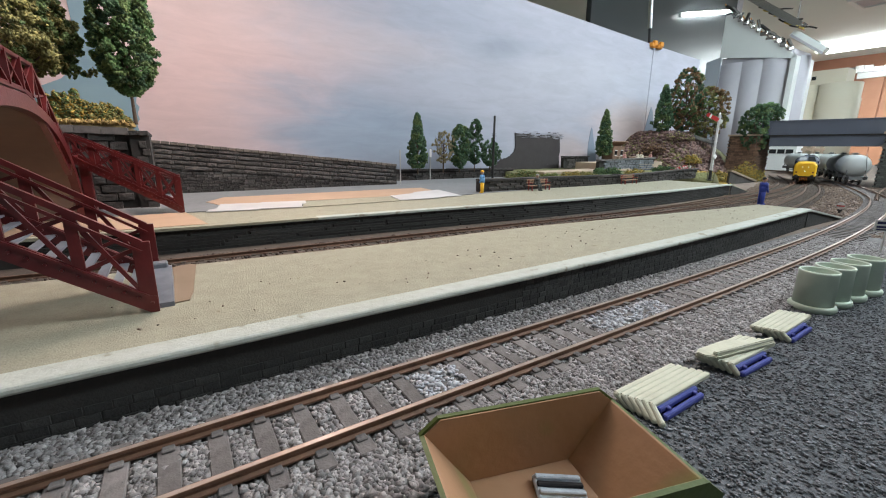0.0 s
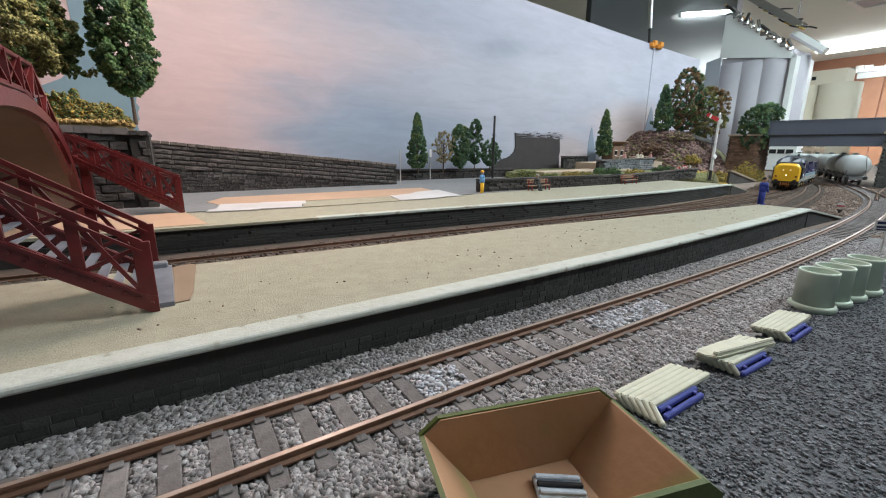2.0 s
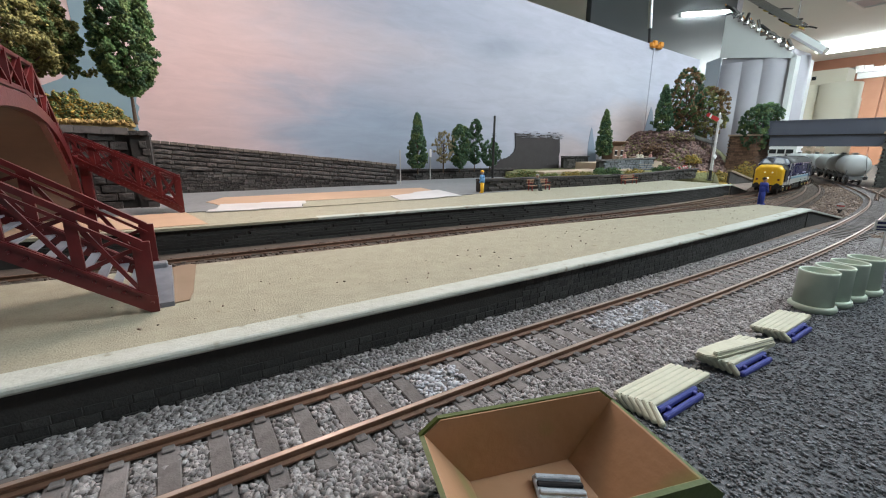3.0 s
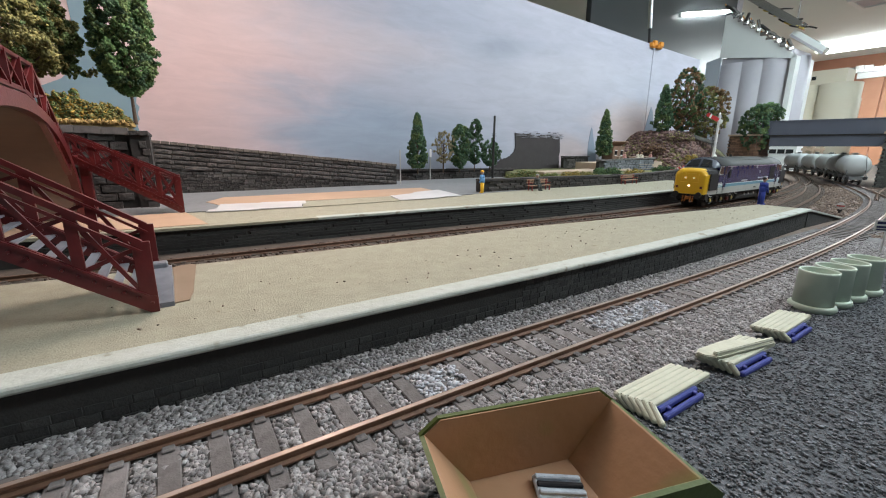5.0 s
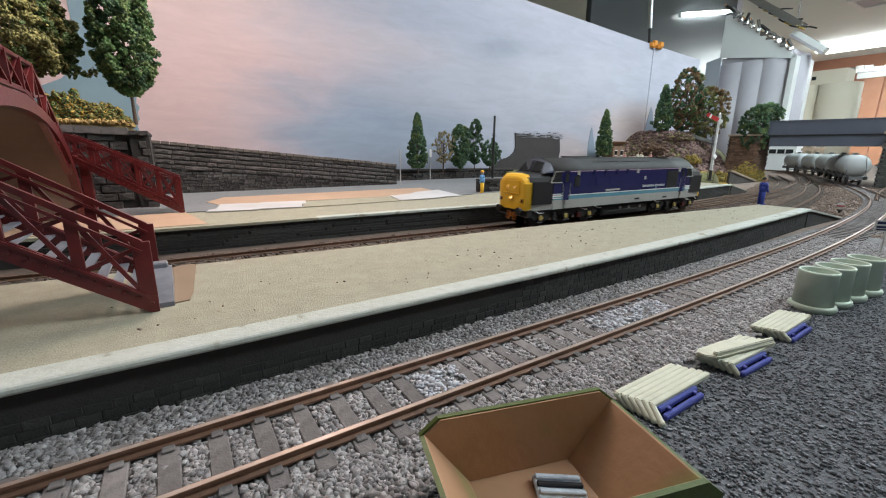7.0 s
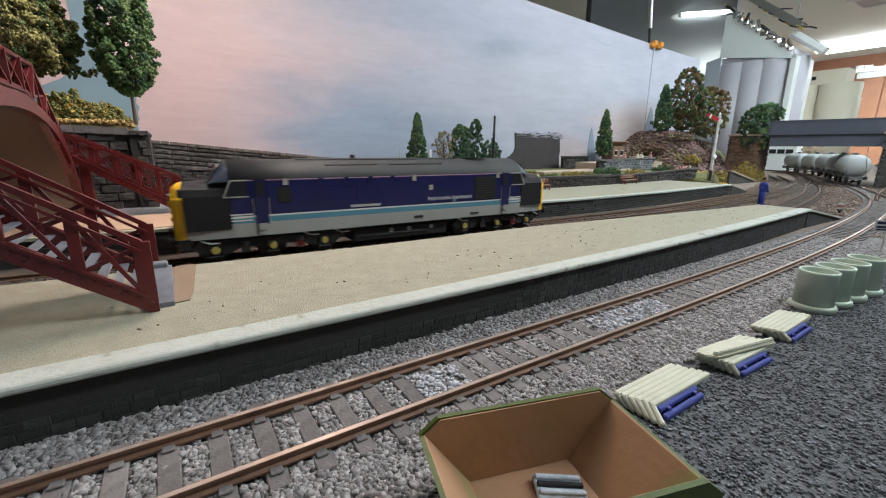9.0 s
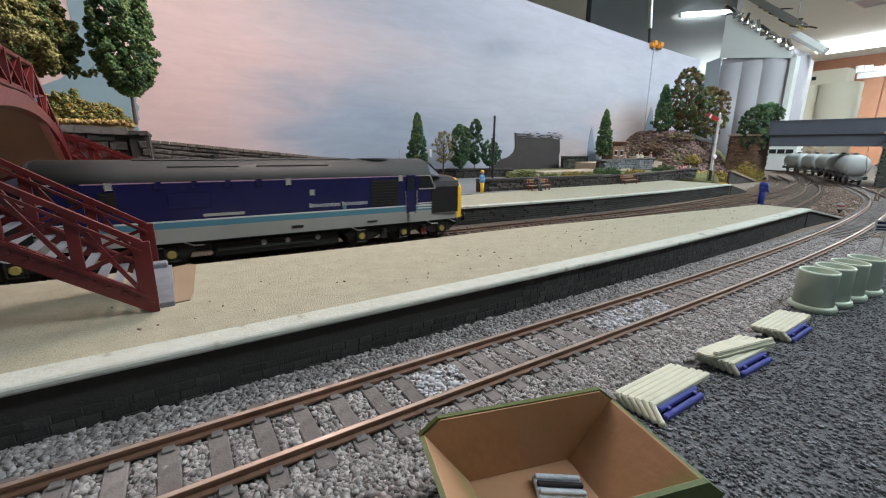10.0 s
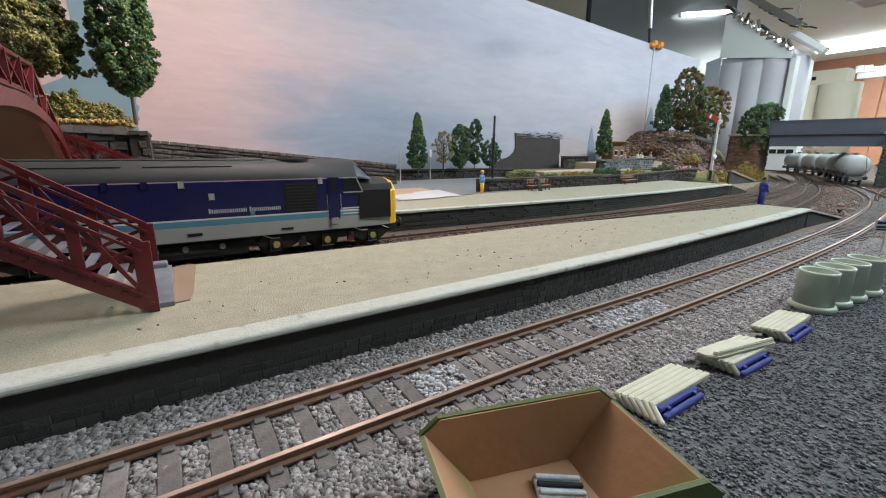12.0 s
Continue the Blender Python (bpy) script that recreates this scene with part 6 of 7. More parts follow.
M_ROSE = surf("faded_rose_paint", (0.55, 0.26, 0.22), None, 200, 0.6)
M_CREAMCOAT = surf("cream_coat_paint", (0.62, 0.56, 0.44), None, 200, 0.6)
for gx, gy, turn, legs, coat in ((700, 468, 90, M_COAT, M_ROSE), (742, 469, 100, M_SKYBLUE, M_CREAMCOAT), (756, 470, 70, M_CREAMCOAT, M_CREAMCOAT), (788, 471, 82, M_COAT, M_ROSE)):
    figurine(at(gx, gy, 36.7, 0, 0, turn), "painted model visitor seated at a garden table", legs, coat, None, True)
bush("red and white flowers along the garden wall", 752, 384, 27, 26, 5, 5, 160, [M_REDP, M_WHITE, M_LEAF_MID], 2.6, 91, "flower_bed", "flowers")
bush("red flowers along the garden wall", 700, 378, hill_z(700, 378) + 2, 9, 4, 4, 90, [M_REDP, M_LEAF_DARK], 2.4, 92, "flower_bed", "flowers")
M_KERB = surf("tan_ramp_kerb", (0.34, 0.27, 0.19), (0.22, 0.17, 0.12), 150, 0.9, 0.4)


def ramp_kerb():
    t = thing("ramp_kerb", "tan kerb and grey stone side of the ramp below the hill", "kerb", kind="structure")
    bm = bmesh.new()
    bar(bm, (891, 371, 22.3), (1012, 371, -2.0), 8, 3.5)
    part("kerb", bm, M_KERB, t)
    bm = bmesh.new()
    prism(bm, [(891, 20.8), (1012, -3.5), (891, -4)], 369, 373, "xz")
    part("side", bm, M_STONE, t)


ramp_kerb()


# ---- posts and signals ----
def semaphore():
    t = thing("semaphore_signal", "white lattice-free semaphore signal post with red arm and ladder", "signal", at(735, 333, PZ, 0, 0, 0))
    bm = bmesh.new()
    rod(bm, (0, 0, 16), (0, 0, 103), 2.3, 1.6, 12)
    part("post", bm, M_WHITE, t)
    bm = bmesh.new()
    rod(bm, (0, 0, 0), (0, 0, 16.2), 2.5, 2.4, 12)
    box(bm, -3.5, 3.5, -3.5, 3.5, -.2, 1.5, .3)
    part("post_foot", bm, M_BLACK, t, "black post foot")
    bm = bmesh.new()
    rod(bm, (0, 0, 103), (0, 0, 106), 1.9, .3, 12)
    part("finial", bm, M_WHITE, t)
    arm = new("arm")
    arm.parent = t
    arm.matrix_basis = at(0, -2.6, 92, 0, 26, -35)
    tagged(arm, "red semaphore arm with a white band")
    bm = bmesh.new()
    box(bm, -25, -4, -.4, .4, -2.8, 2.8, .15)
    part("blade", bm, M_REDP, arm)
    bm = bmesh.new()
    box(bm, -20, -17, -.6, .6, -2.9, 2.9)
    part("band", bm, M_WHITE, arm)
    bm = bmesh.new()
    box(bm, -4, 3, -.5, .5, -3.2, 3.2, .4)
    part("spectacle", bm, M_WHITE, arm)
    bm = bmesh.new()
    prism(bm, [(-6.5, 38), (0, 42.5), (6.5, 38), (0, 33.5)], -3.0, -2.2, "xz")
    part("diamond_plate", bm, M_WHITE, t, "white diamond plate")
    for y in (3.5, 7.5):
        bm = bmesh.new()
        rod(bm, (8, y, 0), (4.5, y, 88), .4, None, 6)
        part("ladder_stile", bm, M_BLACK, t)
    for k in range(20):
        bm = bmesh.new()
        z = 3 + k * 4.3
        x = 8 - 3.5 * z / 88
        rod(bm, (x, 3.5, z), (x, 7.5, z), .25, None, 5)
        part("ladder_rung", bm, M_BLACK, t)


def lamp_post():
    t = thing("telegraph_post", "black wooden telegraph post with small fittings", "post", at(349, 420, 12))
    bm = bmesh.new()
    rod(bm, (0, 0, 0), (0, 0, 85.5), 1.7, 1.3, 10)
    part("pole", bm, M_BLACK, t)
    for z in (62, 64.5):
        bm = bmesh.new()
        box(bm, -3.4, 3.4, -.5, .5, z, z + .9, .1)
        part("step_iron", bm, M_BLACK, t)
    bm = bmesh.new()
    rod(bm, (0, 0, 85.5), (0, 0, 87), 1.6, 1.2, 10)
    part("cap", bm, M_BLACK, t)


def sign_pole(x, y, z, h, w, lab):
    t = thing("sign_pole", lab, "sign", at(x, y, z))
    bm = bmesh.new()
    rod(bm, (0, 0, 0), (0, 0, h), .8, None, 8)
    part("pole", bm, M_LGREY, t)
    if w:
        bm = bmesh.new()
        box(bm, -w / 2, w / 2, -1.4, -.7, h - 12, h - 1, .2)
        part("plate", bm, M_WHITE, t)


def ground_signal():
    t = thing("ground_signal", "small white disc ground signal with a red bar", "signal", at(569, 130, -4, 0, 0, -75))
    bm = bmesh.new()
    box(bm, -3, 3, -2, 3, 0, 1.2, .3)
    rod(bm, (0, 0, 1), (0, 0, 6), 1.2, 1.0, 10)
    box(bm, -1.8, 1.8, -.5, 2.0, 3, 5.8, .4)
    part("base", bm, M_BLACK, t)
    bm = bmesh.new()
    rod(bm, (0, -.6, 8.6), (0, -1.4, 8.6), 3.6, None, 24)
    d = part("disc", bm, M_WHITE, t)
    bm = bmesh.new()
    box(bm, -3.2, 3.2, -1.7, -1.3, 8.0, 9.2)
    part("bar", bm, M_REDP, d, "red bar")


semaphore()
lamp_post()
ground_signal()
sign_pole(324, 536, 12, 46, 3.6, "thin pole with a small white sign by the rear wall")
sign_pole(742, 556, 30, 42, 0, "thin pale pole beside the conical tree")
sign_pole(250, 489, 12, 44, 0, "thin pale pole at the end of the retaining wall")


def lineside_hut():
    t = thing("garden_hut", "small brown brick hut among the garden", "hut", at(775, 545, 44, 0, 0, 8))
    bm = bmesh.new()
    box(bm, -24, 24, -12, 12, -8, 22, .3)
    part("wall", bm, M_BRICK, t)
    for s in (-1, 1):
        bm = bmesh.new()
        bar(bm, (-27, s * 7.5, 27), (27, s * 7.5, 27), 17, 1.4, (0, -s * .62, 1))
        part("roof_slope", bm, M_WOOD, t, "brown roof slope")
    for x in (-12, 12):
        bm = bmesh.new()
        box(bm, x - 4, x + 4, -12.6, -11.8, 4, 14)
        w = part("window", bm, M_GLASS, t)
        bm = bmesh.new()
        for z in (4, 14):
            box(bm, x - 4.6, x + 4.6, -12.9, -11.8, z - .6, z + .6)
        part("frame", bm, M_WHITE, w, "white window frame")


lineside_hut()


def picnic_table(m):
    t = thing("garden_table", "pale brown wooden garden table", "table", m, "garden tables")
    bm = bmesh.new()
    box(bm, -9, 9, -4, 4, 9, 10, .2)
    part("top", bm, M_PATH, t)
    for x in (-7, 7):
        bm = bmesh.new()
        box(bm, x - .6, x + .6, -3.4, 3.4, 0, 9, .1)
        part("leg", bm, M_PATH, t)
    for y in (-7, 7):
        bm = bmesh.new()
        box(bm, -9, 9, y - 1.3, y + 1.3, 5, 5.8, .1)
        part("seat", bm, M_PATH, t)
    bm = bmesh.new()
    box(bm, -6.4, -5.6, -7, 7, 4.4, 5.2)
    box(bm, 5.6, 6.4, -7, 7, 4.4, 5.2)
    part("bearer", bm, M_PATH, t)
    return t


g = picnic_table(at(700, 476, 36.6))
copy_thing(g, at(742, 478, 36.8, 0, 0, 10))
copy_thing(g, at(785, 480, 37, 0, 0, -8))


# ---- road bridge ----
M_GIRDER = surf("blue_grey_girder_paint", (0.105, 0.115, 0.15), (0.085, 0.095, 0.125), 30, 0.55, 0.05)


def road_bridge():
    t = thing("road_bridge", "blue-grey girder road bridge on brick piers over the tracks", "bridge", at(1098, 292, 0, 0, 0, 101))
    # local x runs across the tracks
    bm = bmesh.new()
    box(bm, -150, 92, -3, 6, 69, 90, .6)
    part("lower_girder", bm, M_GIRDER, t)
    bm = bmesh.new()
    box(bm, -150, 110, -5, 4, 92, 119, .6)
    part("parapet_girder", bm, M_GIRDER, t)
    bm = bmesh.new()
    box(bm, -150, 112, -6, 5, 119, 121, .3)
    part("parapet_cap", bm, M_GIRDER, t)
    # black colour draws the line of shade under the parapet girder
    bm = bmesh.new()
    box(bm, -150, 110, -8, 8, 89.6, 92.2, .3)
    part("ledge", bm, M_BLACK, t, "ledge coloured black for the shade line between girders")
    bm = bmesh.new()
    box(bm, -150, 108, -90, -4, 84, 92, .3)
    part("deck", bm, M_DGREY, t)
    for k in range(9):
        bm = bmesh.new()
        x = -140 + k * 29
        box(bm, x - .6, x + .6, 3.9, 4.6, 92, 119)
        part("stiffener", bm, M_GIRDER, t)


road_bridge()
brickA = thing("bridge_pier", "brown brick bridge pier with a stone ledge beside the grassy slope", "pier", kind="structure")


def pier(t, x0, x1, y0, y1, z1, mats, h, L, seed, cap=True):
    bm = bmesh.new()
    box(bm, x0 + .6, x1 - .6, y0 + .6, y1 - .6, -4, z1)
    part("pier_core", bm, M_MORTAR, t)
    brick_face(t, [(x0, y0 + .6), ((x0 + x1) / 2, y0 + .6), (x1 + L, y0 + .6)], -3.5, z1 - 1, h, L, mats, 150, x0 - 1, x1 + 1, .5, seed)
    brick_face(t, [(x0 + .6, y1), (x0 + .6, (y0 + y1) / 2), (x0 + .6, y0 - L)], -3.5, z1 - 1, h, L, mats, 150, x0 - 2, x0 + 2, .5, seed + 1)
    if cap:
        bm = bmesh.new()
        box(bm, x0 - 2.5, x1 + 2.5, y0 - 2.5, y1 + 2.5, z1, z1 + 4, .5)
        part("ledge_stone", bm, M_PATH, t, "tan stone ledge")


pier(brickA, 1052, 1120, 396, 450, 90, (M_BRICK, M_BRICK_J), 3.4, 9, 30)
brickB = thing("bridge_abutment", "grey block bridge abutment beside the tank wagons", "abutment", kind="structure")
M_BLOCKG = surf("grey_green_block", (0.13, 0.135, 0.125), (0.08, 0.085, 0.08), 150, 0.9, 0.4, 700, vary=0.25)
M_BLOCKG_J = surf("grey_green_block_mass", (0.13, 0.135, 0.125), (0.08, 0.085, 0.08), 150, 0.9, 0.4, 700, vary=0.25, island=True)
pier(brickB, 1062, 1300, 140, 206, 90, (M_BLOCKG, M_BLOCKG_J), 3.4, 8, 34)

# ---- tank wagons ----
M_TANK = surf("weathered_grey_tank", (0.54, 0.57, 0.57), (0.40, 0.425, 0.425), 40, 0.5, 0.1, 200, spots=(28, .62, (.26, .26, .25)))
M_UNDER = surf("grey_wagon_frame", (0.20, 0.21, 0.21), (0.12, 0.12, 0.12), 90, 0.7, 0.2)


def tank_wagon(m):
    t = thing("tank_wagon", "weathered pale grey model tank wagon standing on the siding", "tank wagon", m, "rake of tank wagons")
    bm = bmesh.new()
    prof = [(0.1, -53), (6.5, -52.5), (13, -50.5), (17.6, -47), (19.4, -43), (19.4, 43), (17.6, 47), (13, 50.5), (6.5, 52.5), (0.1, 53)]
    turned(bm, prof, 36)
    bmesh.ops.rotate(bm, verts=bm.verts, matrix=Matrix.Rotation(radians(90), 3, "Y"))
    bmesh.ops.translate(bm, verts=bm.verts, vec=(0, 0, 34.5))
    part("barrel", bm, M_TANK, t, smooth=True)
    bm = bmesh.new()
    rod(bm, (0, 0, 54), (0, 0, 57.5), 4.2, 4, 14)
    box(bm, -16, 16, -5, 5, 55, 55.8, .1)
    part("hatch", bm, M_UNDER, t)
    for y in (-11, 11):
        bm = bmesh.new()
        box(bm, -56, 56, y - 1.5, y + 1.5, 12, 16.5, .3)
        part("sole_bar", bm, M_UNDER, t)
        for x in (-34, 34):
            bm = bmesh.new()
            prism(bm, [(x - 6, 12), (x + 6, 12), (x + 2.2, 4.5), (x - 2.2, 4.5)], y - .8, y + .8, "xz")
            part("axle_guard", bm, M_UNDER, t)
    for x in (-34, 34):
        bm = bmesh.new()
        rod(bm, (x, -11, 6.6), (x, 11, 6.6), 1, None, 8)
        for s in (-1, 1):
            rod(bm, (x, s * 7.4, 6.6), (x, s * 10, 6.6), 6.55, None, 22)
        part("wheelset", bm, M_WHEEL, t, "dark wheelset")
    for x in (-30, 30):
        bm = bmesh.new()
        prism(bm, [(-14, 16), (14, 16), (16, 30), (-16, 30)], x - 1.5, x + 1.5, "yz")
        part("saddle", bm, M_UNDER, t)
    for e in (-1, 1):
        bm = bmesh.new()
        box(bm, e * 54.5, e * 57, -16, 16, 10.5, 16.5, .3)
        b = part("headstock", bm, M_UNDER, t)
        for y in (-11.5, 11.5):
            bm = bmesh.new()
            rod(bm, (e * 57, y, 13.5), (e * 61, y, 13.5), 1.5, None, 10)
            rod(bm, (e * 61, y, 13.5), (e * 62.2, y, 13.5), 2.9, None, 14)
            part("buffer", bm, M_BLACK, b)
        for s in (-1, 1):
            bm = bmesh.new()
            bar(bm, (e * 56, s * 14, 15), (e * 46, s * 11, 32), 1.2, 1.2)
            part("end_stay", bm, M_UNDER, t)
    bm = bmesh.new()
    rod(bm, (-56, -13, 17), (-50, -9, 55), .5, None, 6)
    part("end_ladder", bm, M_UNDER, t)
    return t


def rake():
    line = NEAR_LINE
    run = [0.0]
    for a, b in zip(line, line[1:]):
        run.append(run[-1] + (b - a).length)
    xs = [p.x for p in line]
    s = float(np.interp(1012, xs, run)) + 62
    first = None
    for k in range(5):
        a = Vector((np.interp(s - 34, run, xs), np.interp(s - 34, run, [p.y for p in line]), 0))
        b = Vector((np.interp(s + 34, run, xs), np.interp(s + 34, run, [p.y for p in line]), 0))
        c = (a + b) / 2
        m = at(c.x, c.y, 0, 0, 0, math.degrees(math.atan2(b.y - a.y, b.x - a.x)))
        if first is None:
            first = tank_wagon(m)
        else:
            copy_thing(first, m)
        s += 126


rake()


# ---- far end of the room ----
M_BOARD = surf("white_foam_board", (0.72, 0.74, 0.73), (0.66, 0.68, 0.67), 6, 0.5)
M_LILAC = surf("lilac_grey_silo_paint", (0.50, 0.49, 0.53), (0.40, 0.38, 0.42), 14, 0.6, 0.1, 100)
M_CREAMSILO = surf("cream_silo_card", (0.74, 0.70, 0.58), (0.68, 0.58, 0.44), 10, 0.7, 0.05)
M_DOORWOOD = surf("brown_door_wood", (0.30, 0.13, 0.07), (0.22, 0.095, 0.05), 12, 0.55, 0.1, 100)
M_TUBE = surf("lit_fluorescent_tube", (0.93, 1.0, 1.0), (0.93, 1.0, 1.0), 5, 0.4, emit=22.0)
M_CHROME = surf("silver_pipe", (0.6, 0.6, 0.6), (0.5, 0.5, 0.5), 20, 0.25, metal=0.9)
M_WIRE = surf("yellow_wire_sleeve", (0.62, 0.48, 0.10), None, 50, 0.45)
M_ORANGE = surf("orange_clamp_plastic", (0.75, 0.28, 0.02), None, 50, 0.45)
M_PANEL = surf("dark_glossy_panel", (0.060, 0.068, 0.074), (0.045, 0.052, 0.056), 4, 0.32)


def far_end():
    t = thing("silo_building", "white foam-board silo block with lilac-grey cylinders", "model building", at(1400 * 1.36, 566 * 1.36, 57.8 * (1 - 1.36)))
    t.scale = (1.36, 1.36, 1.36)
    bm = bmesh.new()
    box(bm, 4, 130, -84, 88, -4, 322, .6)
    part("body", bm, M_LILAC, t)
    for y in (-46, 6, 56):
        bm = bmesh.new()
        rod(bm, (56, y, 0), (56, y, 306), 60, None, 48)
        part("silo", bm, M_LILAC, t, smooth=True)
    bm = bmesh.new()
    prism(bm, [(-92, 296), (92, 326), (92, 440), (84, 440), (-92, 304)], -4, 4, "yz")
    part("gable_board", bm, M_BOARD, t, "bare white sloping board")
    bm = bmesh.new()
    prism(bm, [(-96, -4), (-84, -4), (-84, 302), (-96, 302)], -4, 120, "yz")
    part("side_board", bm, M_BOARD, t, "bare white side board")
    bm = bmesh.new()
    prism(bm, [(88, -4), (128, -4), (128, 318), (88, 328)], -2, 3, "yz")
    part("end_board", bm, surf("pale_blue_board", (0.42, 0.46, 0.52), None, 10, .5), t, "pale blue-grey board")

    t = thing("cream_silos", "cream card silos with a small roof house", "model building", at(1900 * 1.36, 562 * 1.36, 57.8 * (1 - 1.36)))
    t.scale = (1.36, 1.36, 1.36)
    for y in (-48, 56):
        bm = bmesh.new()
        rod(bm, (40, y, -4), (40, y, 284), 56, None, 48)
        part("silo", bm, M_CREAMSILO, t, smooth=True)
    bm = bmesh.new()
    box(bm, 10, 90, -66, 78, 283, 330, .5)
    h = part("roof_house", bm, M_CREAMSILO, t)
    for y in (20, 55):
        bm = bmesh.new()
        box(bm, 9, 11, y - 6, y + 6, 300, 312)
        part("window", bm, M_GLASS, h)
    bm = bmesh.new()
    box(bm, 40, 120, -90, 95, -4, 240, .5)
    part("rear_block", bm, M_CREAMSILO, t)

    t = thing("glossy_wall_panel", "tall dark glossy panel standing behind the sky board", "panel", at(0, 1215, 0))
    bm = bmesh.new()
    box(bm, 1490, 2680, 0, 25, -1000, 880, 1)
    part("sheet", bm, M_PANEL, t)
    bm = bmesh.new()
    box(bm, 2680, 2720, -10, 30, -1000, 880, 1)
    part("edge_post", bm, M_LILAC, t)
    # glowing tube built where the glossy panel mirrors a ceiling tube
    t = thing("wall_tube_light", "glowing tube set on the dark panel in place of a reflected tube", "lamp", at(0, 1195, 0))
    bm = bmesh.new()
    rod(bm, (2150, 0, 692), (2560, 0, 772), 9, None, 14)
    part("tube", bm, M_TUBE, t, "glowing white tube")
    bm = bmesh.new()
    bar(bm, (2130, 16, 690), (2580, 16, 778), 8, 20)
    part("batten", bm, M_BOARD, t)
    for x0, y0, x1, y1 in ((4380, 750, 4720, 1420),):
        t = thing("ceiling_light", "lit fluorescent batten on the ceiling", "lamp", at(0, 0, 0))
        bm = bmesh.new()
        box(bm, x0 + 150, x0 + 230, y0 - 500, y1, 868, 899, 3)
        part("batten", bm, M_BOARD, t)
        bm = bmesh.new()
        box(bm, x0 + 110, x0 + 270, y0 - 500, y1 - 20, 845, 866, 5)
        part("tube", bm, M_TUBE, t, "glowing white diffuser")
    t = thing("ceiling_vent", "square white ceiling vent", "vent", at(3450, 820, 0))
    bm = bmesh.new()
    for a in ((-120, 120, -120, -95), (-120, 120, 95, 120), (-120, -95, -95, 95), (95, 120, -95, 95)):
        box(bm, *a, 885, 899, 2)
    part("frame", bm, M_BOARD, t)
    bm = bmesh.new()
    box(bm, -95, 95, -95, 95, 893, 899)
    part("grille", bm, M_LILAC, t)
    t = thing("hanging_strut", "silver telescopic strut clamped above the sky board", "strut", at(939, 594, 0))
    bm = bmesh.new()
    rod(bm, (-4, 0, 286), (-10, 0, 330), 2.6, None, 12)
    part("lower_tube", bm, M_DGREY, t)
    bm = bmesh.new()
    rod(bm, (-9, 0, 322), (-17, 0, 384), 4.6, None, 12)
    part("middle_tube", bm, M_CHROME, t)
    bm = bmesh.new()
    turned(bm, [(5.4, 0), (5.9, 1), (5.9, 8), (5.4, 9)], 14, (-17, 0, 380))
    part("collar", bm, M_BLACK, t, "black collar")
    bm = bmesh.new()
    rod(bm, (-18, 0, 386), (-34, 0, 520), 6.0, None, 12)
    part("upper_tube", bm, M_CHROME, t)
    for x in (-8, 16):
        bm = bmesh.new()
        box(bm, x - 8, x + 9, -16, 4, 281, 291, 2)
        box(bm, x - 3, x + 9, -18, -12, 285, 295, 1)
        part("clamp", bm, M_ORANGE, t, "orange plastic clamp")
    t = thing("wooden_doors", "brown panelled wooden doors in the brick end wall", "door", at(5290, 0, 0))
    for k in range(4):
        bm = bmesh.new()
        box(bm, -12, 6, 640 + k * 160, 790 + k * 160, -1000, 700, 3)
        part("leaf", bm, M_DOORWOOD, t)
    bm = bmesh.new()
    box(bm, -25, 8, 600, 1300, 700, 790, 3)
    part("lintel", bm, M_BOARD, t, "white lintel")
    # clutter on top of the silo board
    rg = np.random.default_rng(9)
    for k in range(11):
        y = (566 + 84 - k * 16) * 1.36
        zt = 57.8 + (440 - (k * 16) * .76 - 57.8) * 1.36
        t = thing("scrap_bracket", "silver metal bracket lying on the board's top edge", "bracket", at(1400 * 1.36, y, zt - 3, 0, 0, rg.random() * 90), "brackets on the board")
        bm = bmesh.new()
        box(bm, -14, 14, -8, 8, 0, 7 + 7 * rg.random(), 1.5)
        part("foot", bm, M_CHROME, t)
        bm = bmesh.new()
        rod(bm, (-14, 0, 12), (16, 5, 26 + 18 * rg.random()), 5.5, None, 10)
        part("tube", bm, M_CHROME if k % 3 else M_BLACK, t)
        bm = bmesh.new()
        rod(bm, (12, -8, 8), (18, 10, 34 + 14 * rg.random()), 1.6, None, 8)
        part("wire", bm, M_BLACK if k % 2 else M_ORANGE, t)
    t = thing("cable_tray", "silver cable tray with loose wires hung below the ceiling", "cable tray", at(1960, 800, 0))
    bm = bmesh.new()
    bar(bm, (0, -140, 486), (0, 50, 632), 46, 5)
    part("tray", bm, M_CHROME, t)
    for s in (-1, 1):
        bm = bmesh.new()
        bar(bm, (s * 23, -140, 496), (s * 23, 50, 642), 4, 22)
        part("side_lip", bm, M_CHROME, t)
    for y, z in ((-120, 505), (40, 628)):
        bm = bmesh.new()
        rod(bm, (0, y, z), (0, y, 900), 2.2, None, 8)
        part("hanger", bm, M_CHROME, t, "thin hanger rod")
    for k in range(7):
        bm = bmesh.new()
        p = Vector((-30 + 9 * k, -110 + 22 * k, 500 + 17 * k))
        for m in range(4):
            q = p + Vector((8 * rg.normal(), -18 + 6 * rg.normal(), -14 + 16 * rg.random()))
            rod(bm, p, q, 2.6, 2.6, 8)
            p = q
        part("loose_wire", bm, M_WIRE if k % 2 else M_BLACK, t, "loose yellow wire" if k % 2 else "loose black wire")
    t = thing("trunking_box", "white trunking box fixed beyond the silo board", "trunking", at(1960, 640, 0))
    bm = bmesh.new()
    bar(bm, (0, 44, 478), (0, -60, 398), 40, 26)
    bmesh.ops.bevel(bm, geom=list(bm.edges), offset=3, segments=2, affect="EDGES")
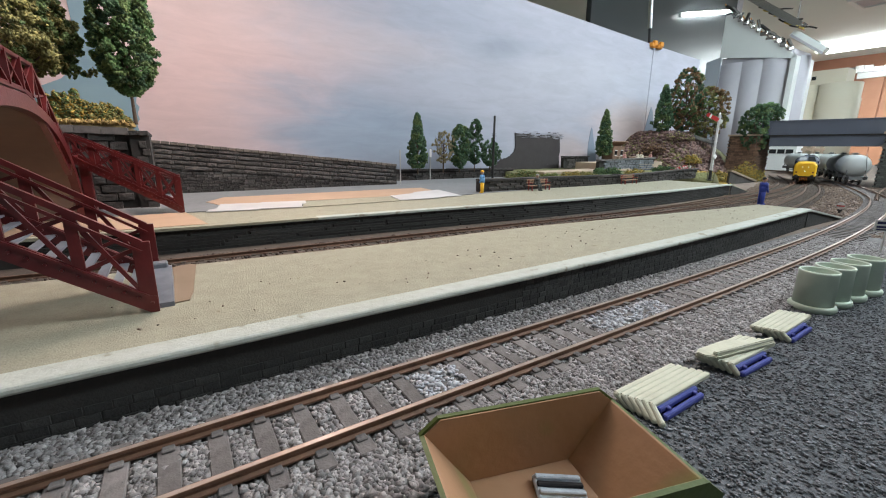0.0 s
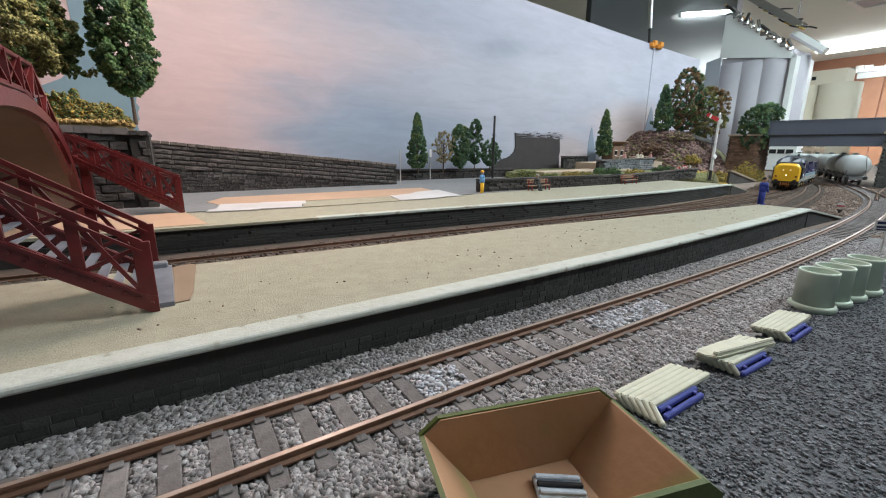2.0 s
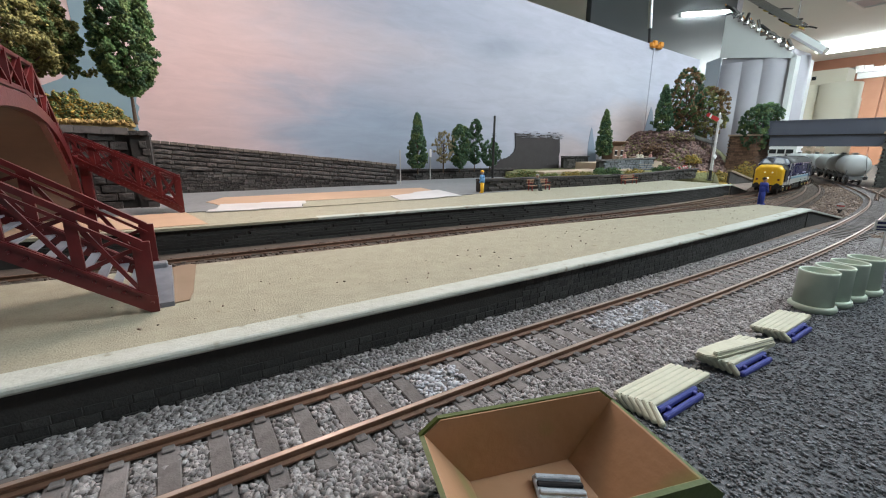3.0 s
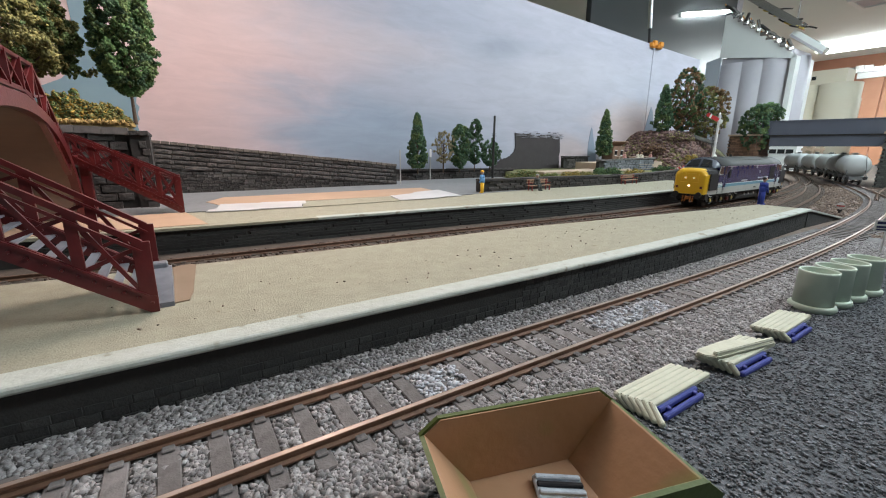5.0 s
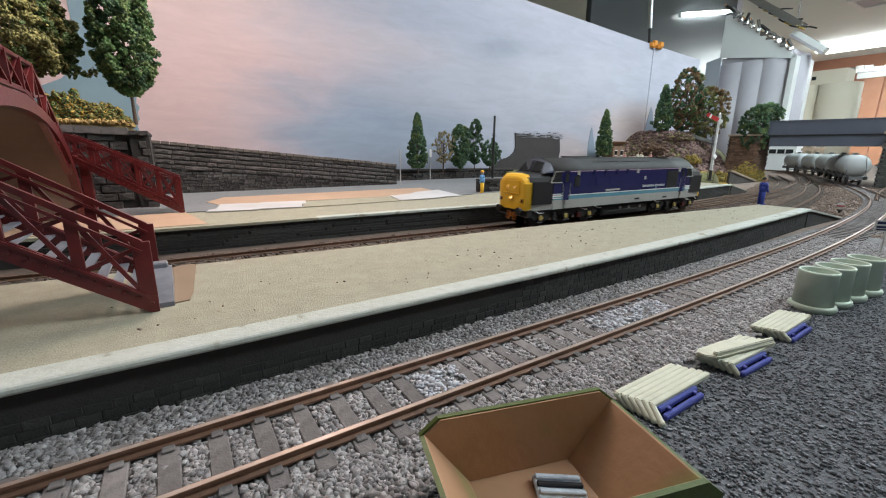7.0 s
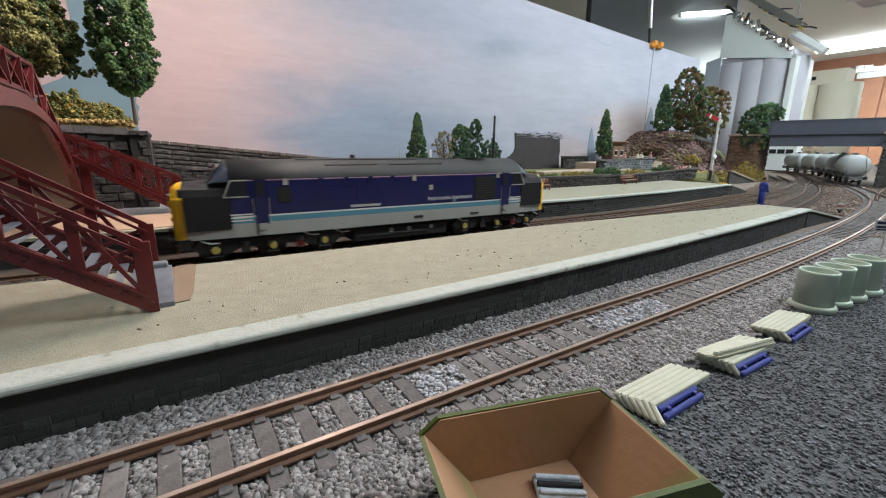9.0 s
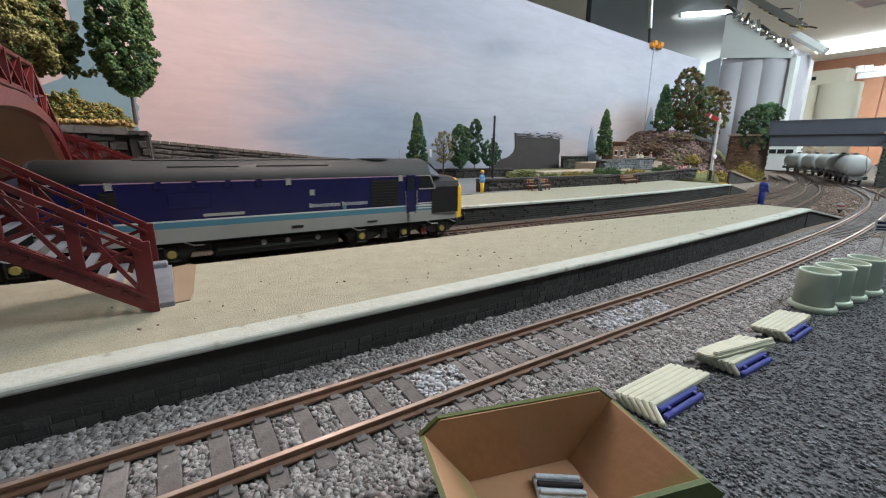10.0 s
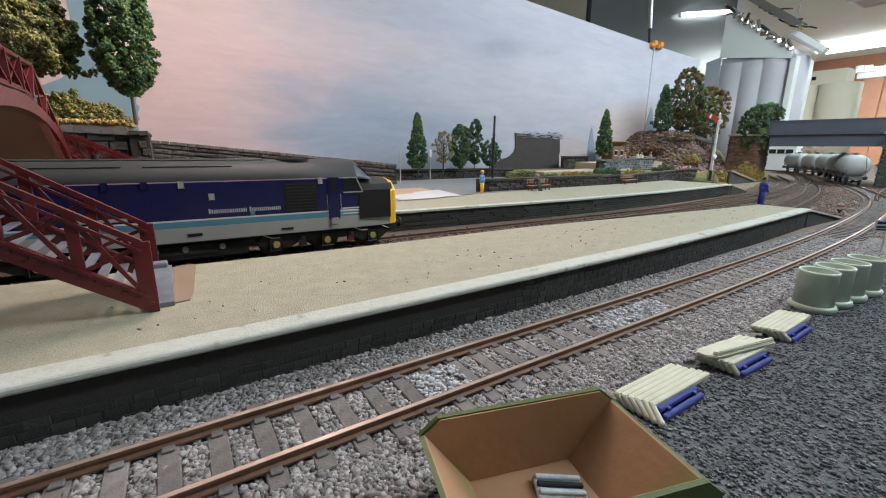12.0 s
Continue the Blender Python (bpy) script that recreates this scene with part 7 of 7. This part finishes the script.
    part("casing", bm, M_BOARD, t)
    bm = bmesh.new()
    bar(bm, (-21, 44, 470), (-21, -60, 390), 3, 6)
    part("cover_lip", bm, M_LILAC, t)
    t = thing("foil_strip", "crumpled silver insulation foil along the brick wall", "foil", at(5282, 0, 0))
    for k in range(16):
        bm = bmesh.new()
        y = 520 + k * 62
        box(bm, -14 - 10 * rg.random(), 6, y, y + 60, 742 + 14 * rg.normal(), 800 + 10 * rg.normal(), 4)
        part("fold", bm, M_CHROME, t)

    t = thing("white_depot", "low white model depot front with a dark window band", "model building", at(1750, 0, 0))
    bm = bmesh.new()
    box(bm, 0, 60, 540, 668, -4, 76, .5)
    part("front", bm, M_BOARD, t)
    for k in range(5):
        bm = bmesh.new()
        box(bm, -1.2, 1, 548 + k * 24, 568 + k * 24, 52, 66)
        part("window", bm, M_GLASS, t)
    t = thing("timber_frame", "tan timber trestle under the road bridge", "trestle", at(1760, 0, 0))
    for y in (478, 500, 522):
        bm = bmesh.new()
        box(bm, -4, 4, y - 4, y + 4, -4, 76, .5)
        part("post", bm, M_PATH, t)
    for z in (44, 66):
        bm = bmesh.new()
        box(bm, -5, -1, 470, 530, z - 4, z + 4, .5)
        part("rail", bm, M_PATH, t)


far_end()


# ---- what moves ----
def motions():
    rail = FAR_LINE
    run = [0.0]
    for a, b in zip(rail, rail[1:]):
        run.append(run[-1] + (b - a).length)
    xs = [p.x for p in rail]

    def on(s):
        i = max(0, min(len(run) - 2, int(np.searchsorted(run, s)) - 1))
        return rail[i] + (rail[i + 1] - rail[i]) * ((s - run[i]) / (run[i + 1] - run[i]))

    # where the leading axle stands, along x, second by second
    times = [0, 1, 2, 3, 4, 5, 5.5, 6.0, 6.5, 7.0, 8.0, 8.8, 9.0, 9.5, 10.0, 10.5, 11.0, 11.5, 12.0]
    lead = [1008, 912, 810, 699, 585, 471, 411.5, 350, 288.5, 230, 115, 32.4, 13.7, -26.6, -58.8, -80.9, -95.2, -103.7, -106.1]
    arc = [float(np.interp(x, xs, run)) for x in lead]

    def slope(i):
        if i == 0 or i == len(times) - 1:
            return 0 if i else (arc[1] - arc[0]) / (times[1] - times[0])
        a = (arc[i] - arc[i - 1]) / (times[i] - times[i - 1])
        b = (arc[i + 1] - arc[i]) / (times[i + 1] - times[i])
        return (a + b) / 2

    def travel(t):
        i = max(0, min(len(times) - 2, int(np.searchsorted(times, t)) - 1))
        h = times[i + 1] - times[i]
        u = (t - times[i]) / h
        return ((2 * u ** 3 - 3 * u * u + 1) * arc[i] + (u ** 3 - 2 * u * u + u) * h * slope(i)
                + (3 * u * u - 2 * u ** 3) * arc[i + 1] + (u ** 3 - u * u) * h * slope(i + 1))

    rows, turns = [], []
    for k in range(0, 181):
        t = min(12.0, k / 15)
        s = travel(t)
        a, b = on(s + 27.07), on(s + 27.07 + 148.4)
        c = (a + b) / 2
        rows.append((t, at(c.x, c.y, 0.05, 0, 0, math.degrees(math.atan2(b.y - a.y, b.x - a.x)))))
        turns.append((t, math.degrees((s - travel(0)) / 7.45)))
    walk(LOCO, rows)
    for w in WHEELS:
        x = round(w.matrix_basis.translation.x / MM, 2)
        walk(w, [(t, at(x, 0, 7.5, 0, a, 0)) for t, a in turns])


motions()
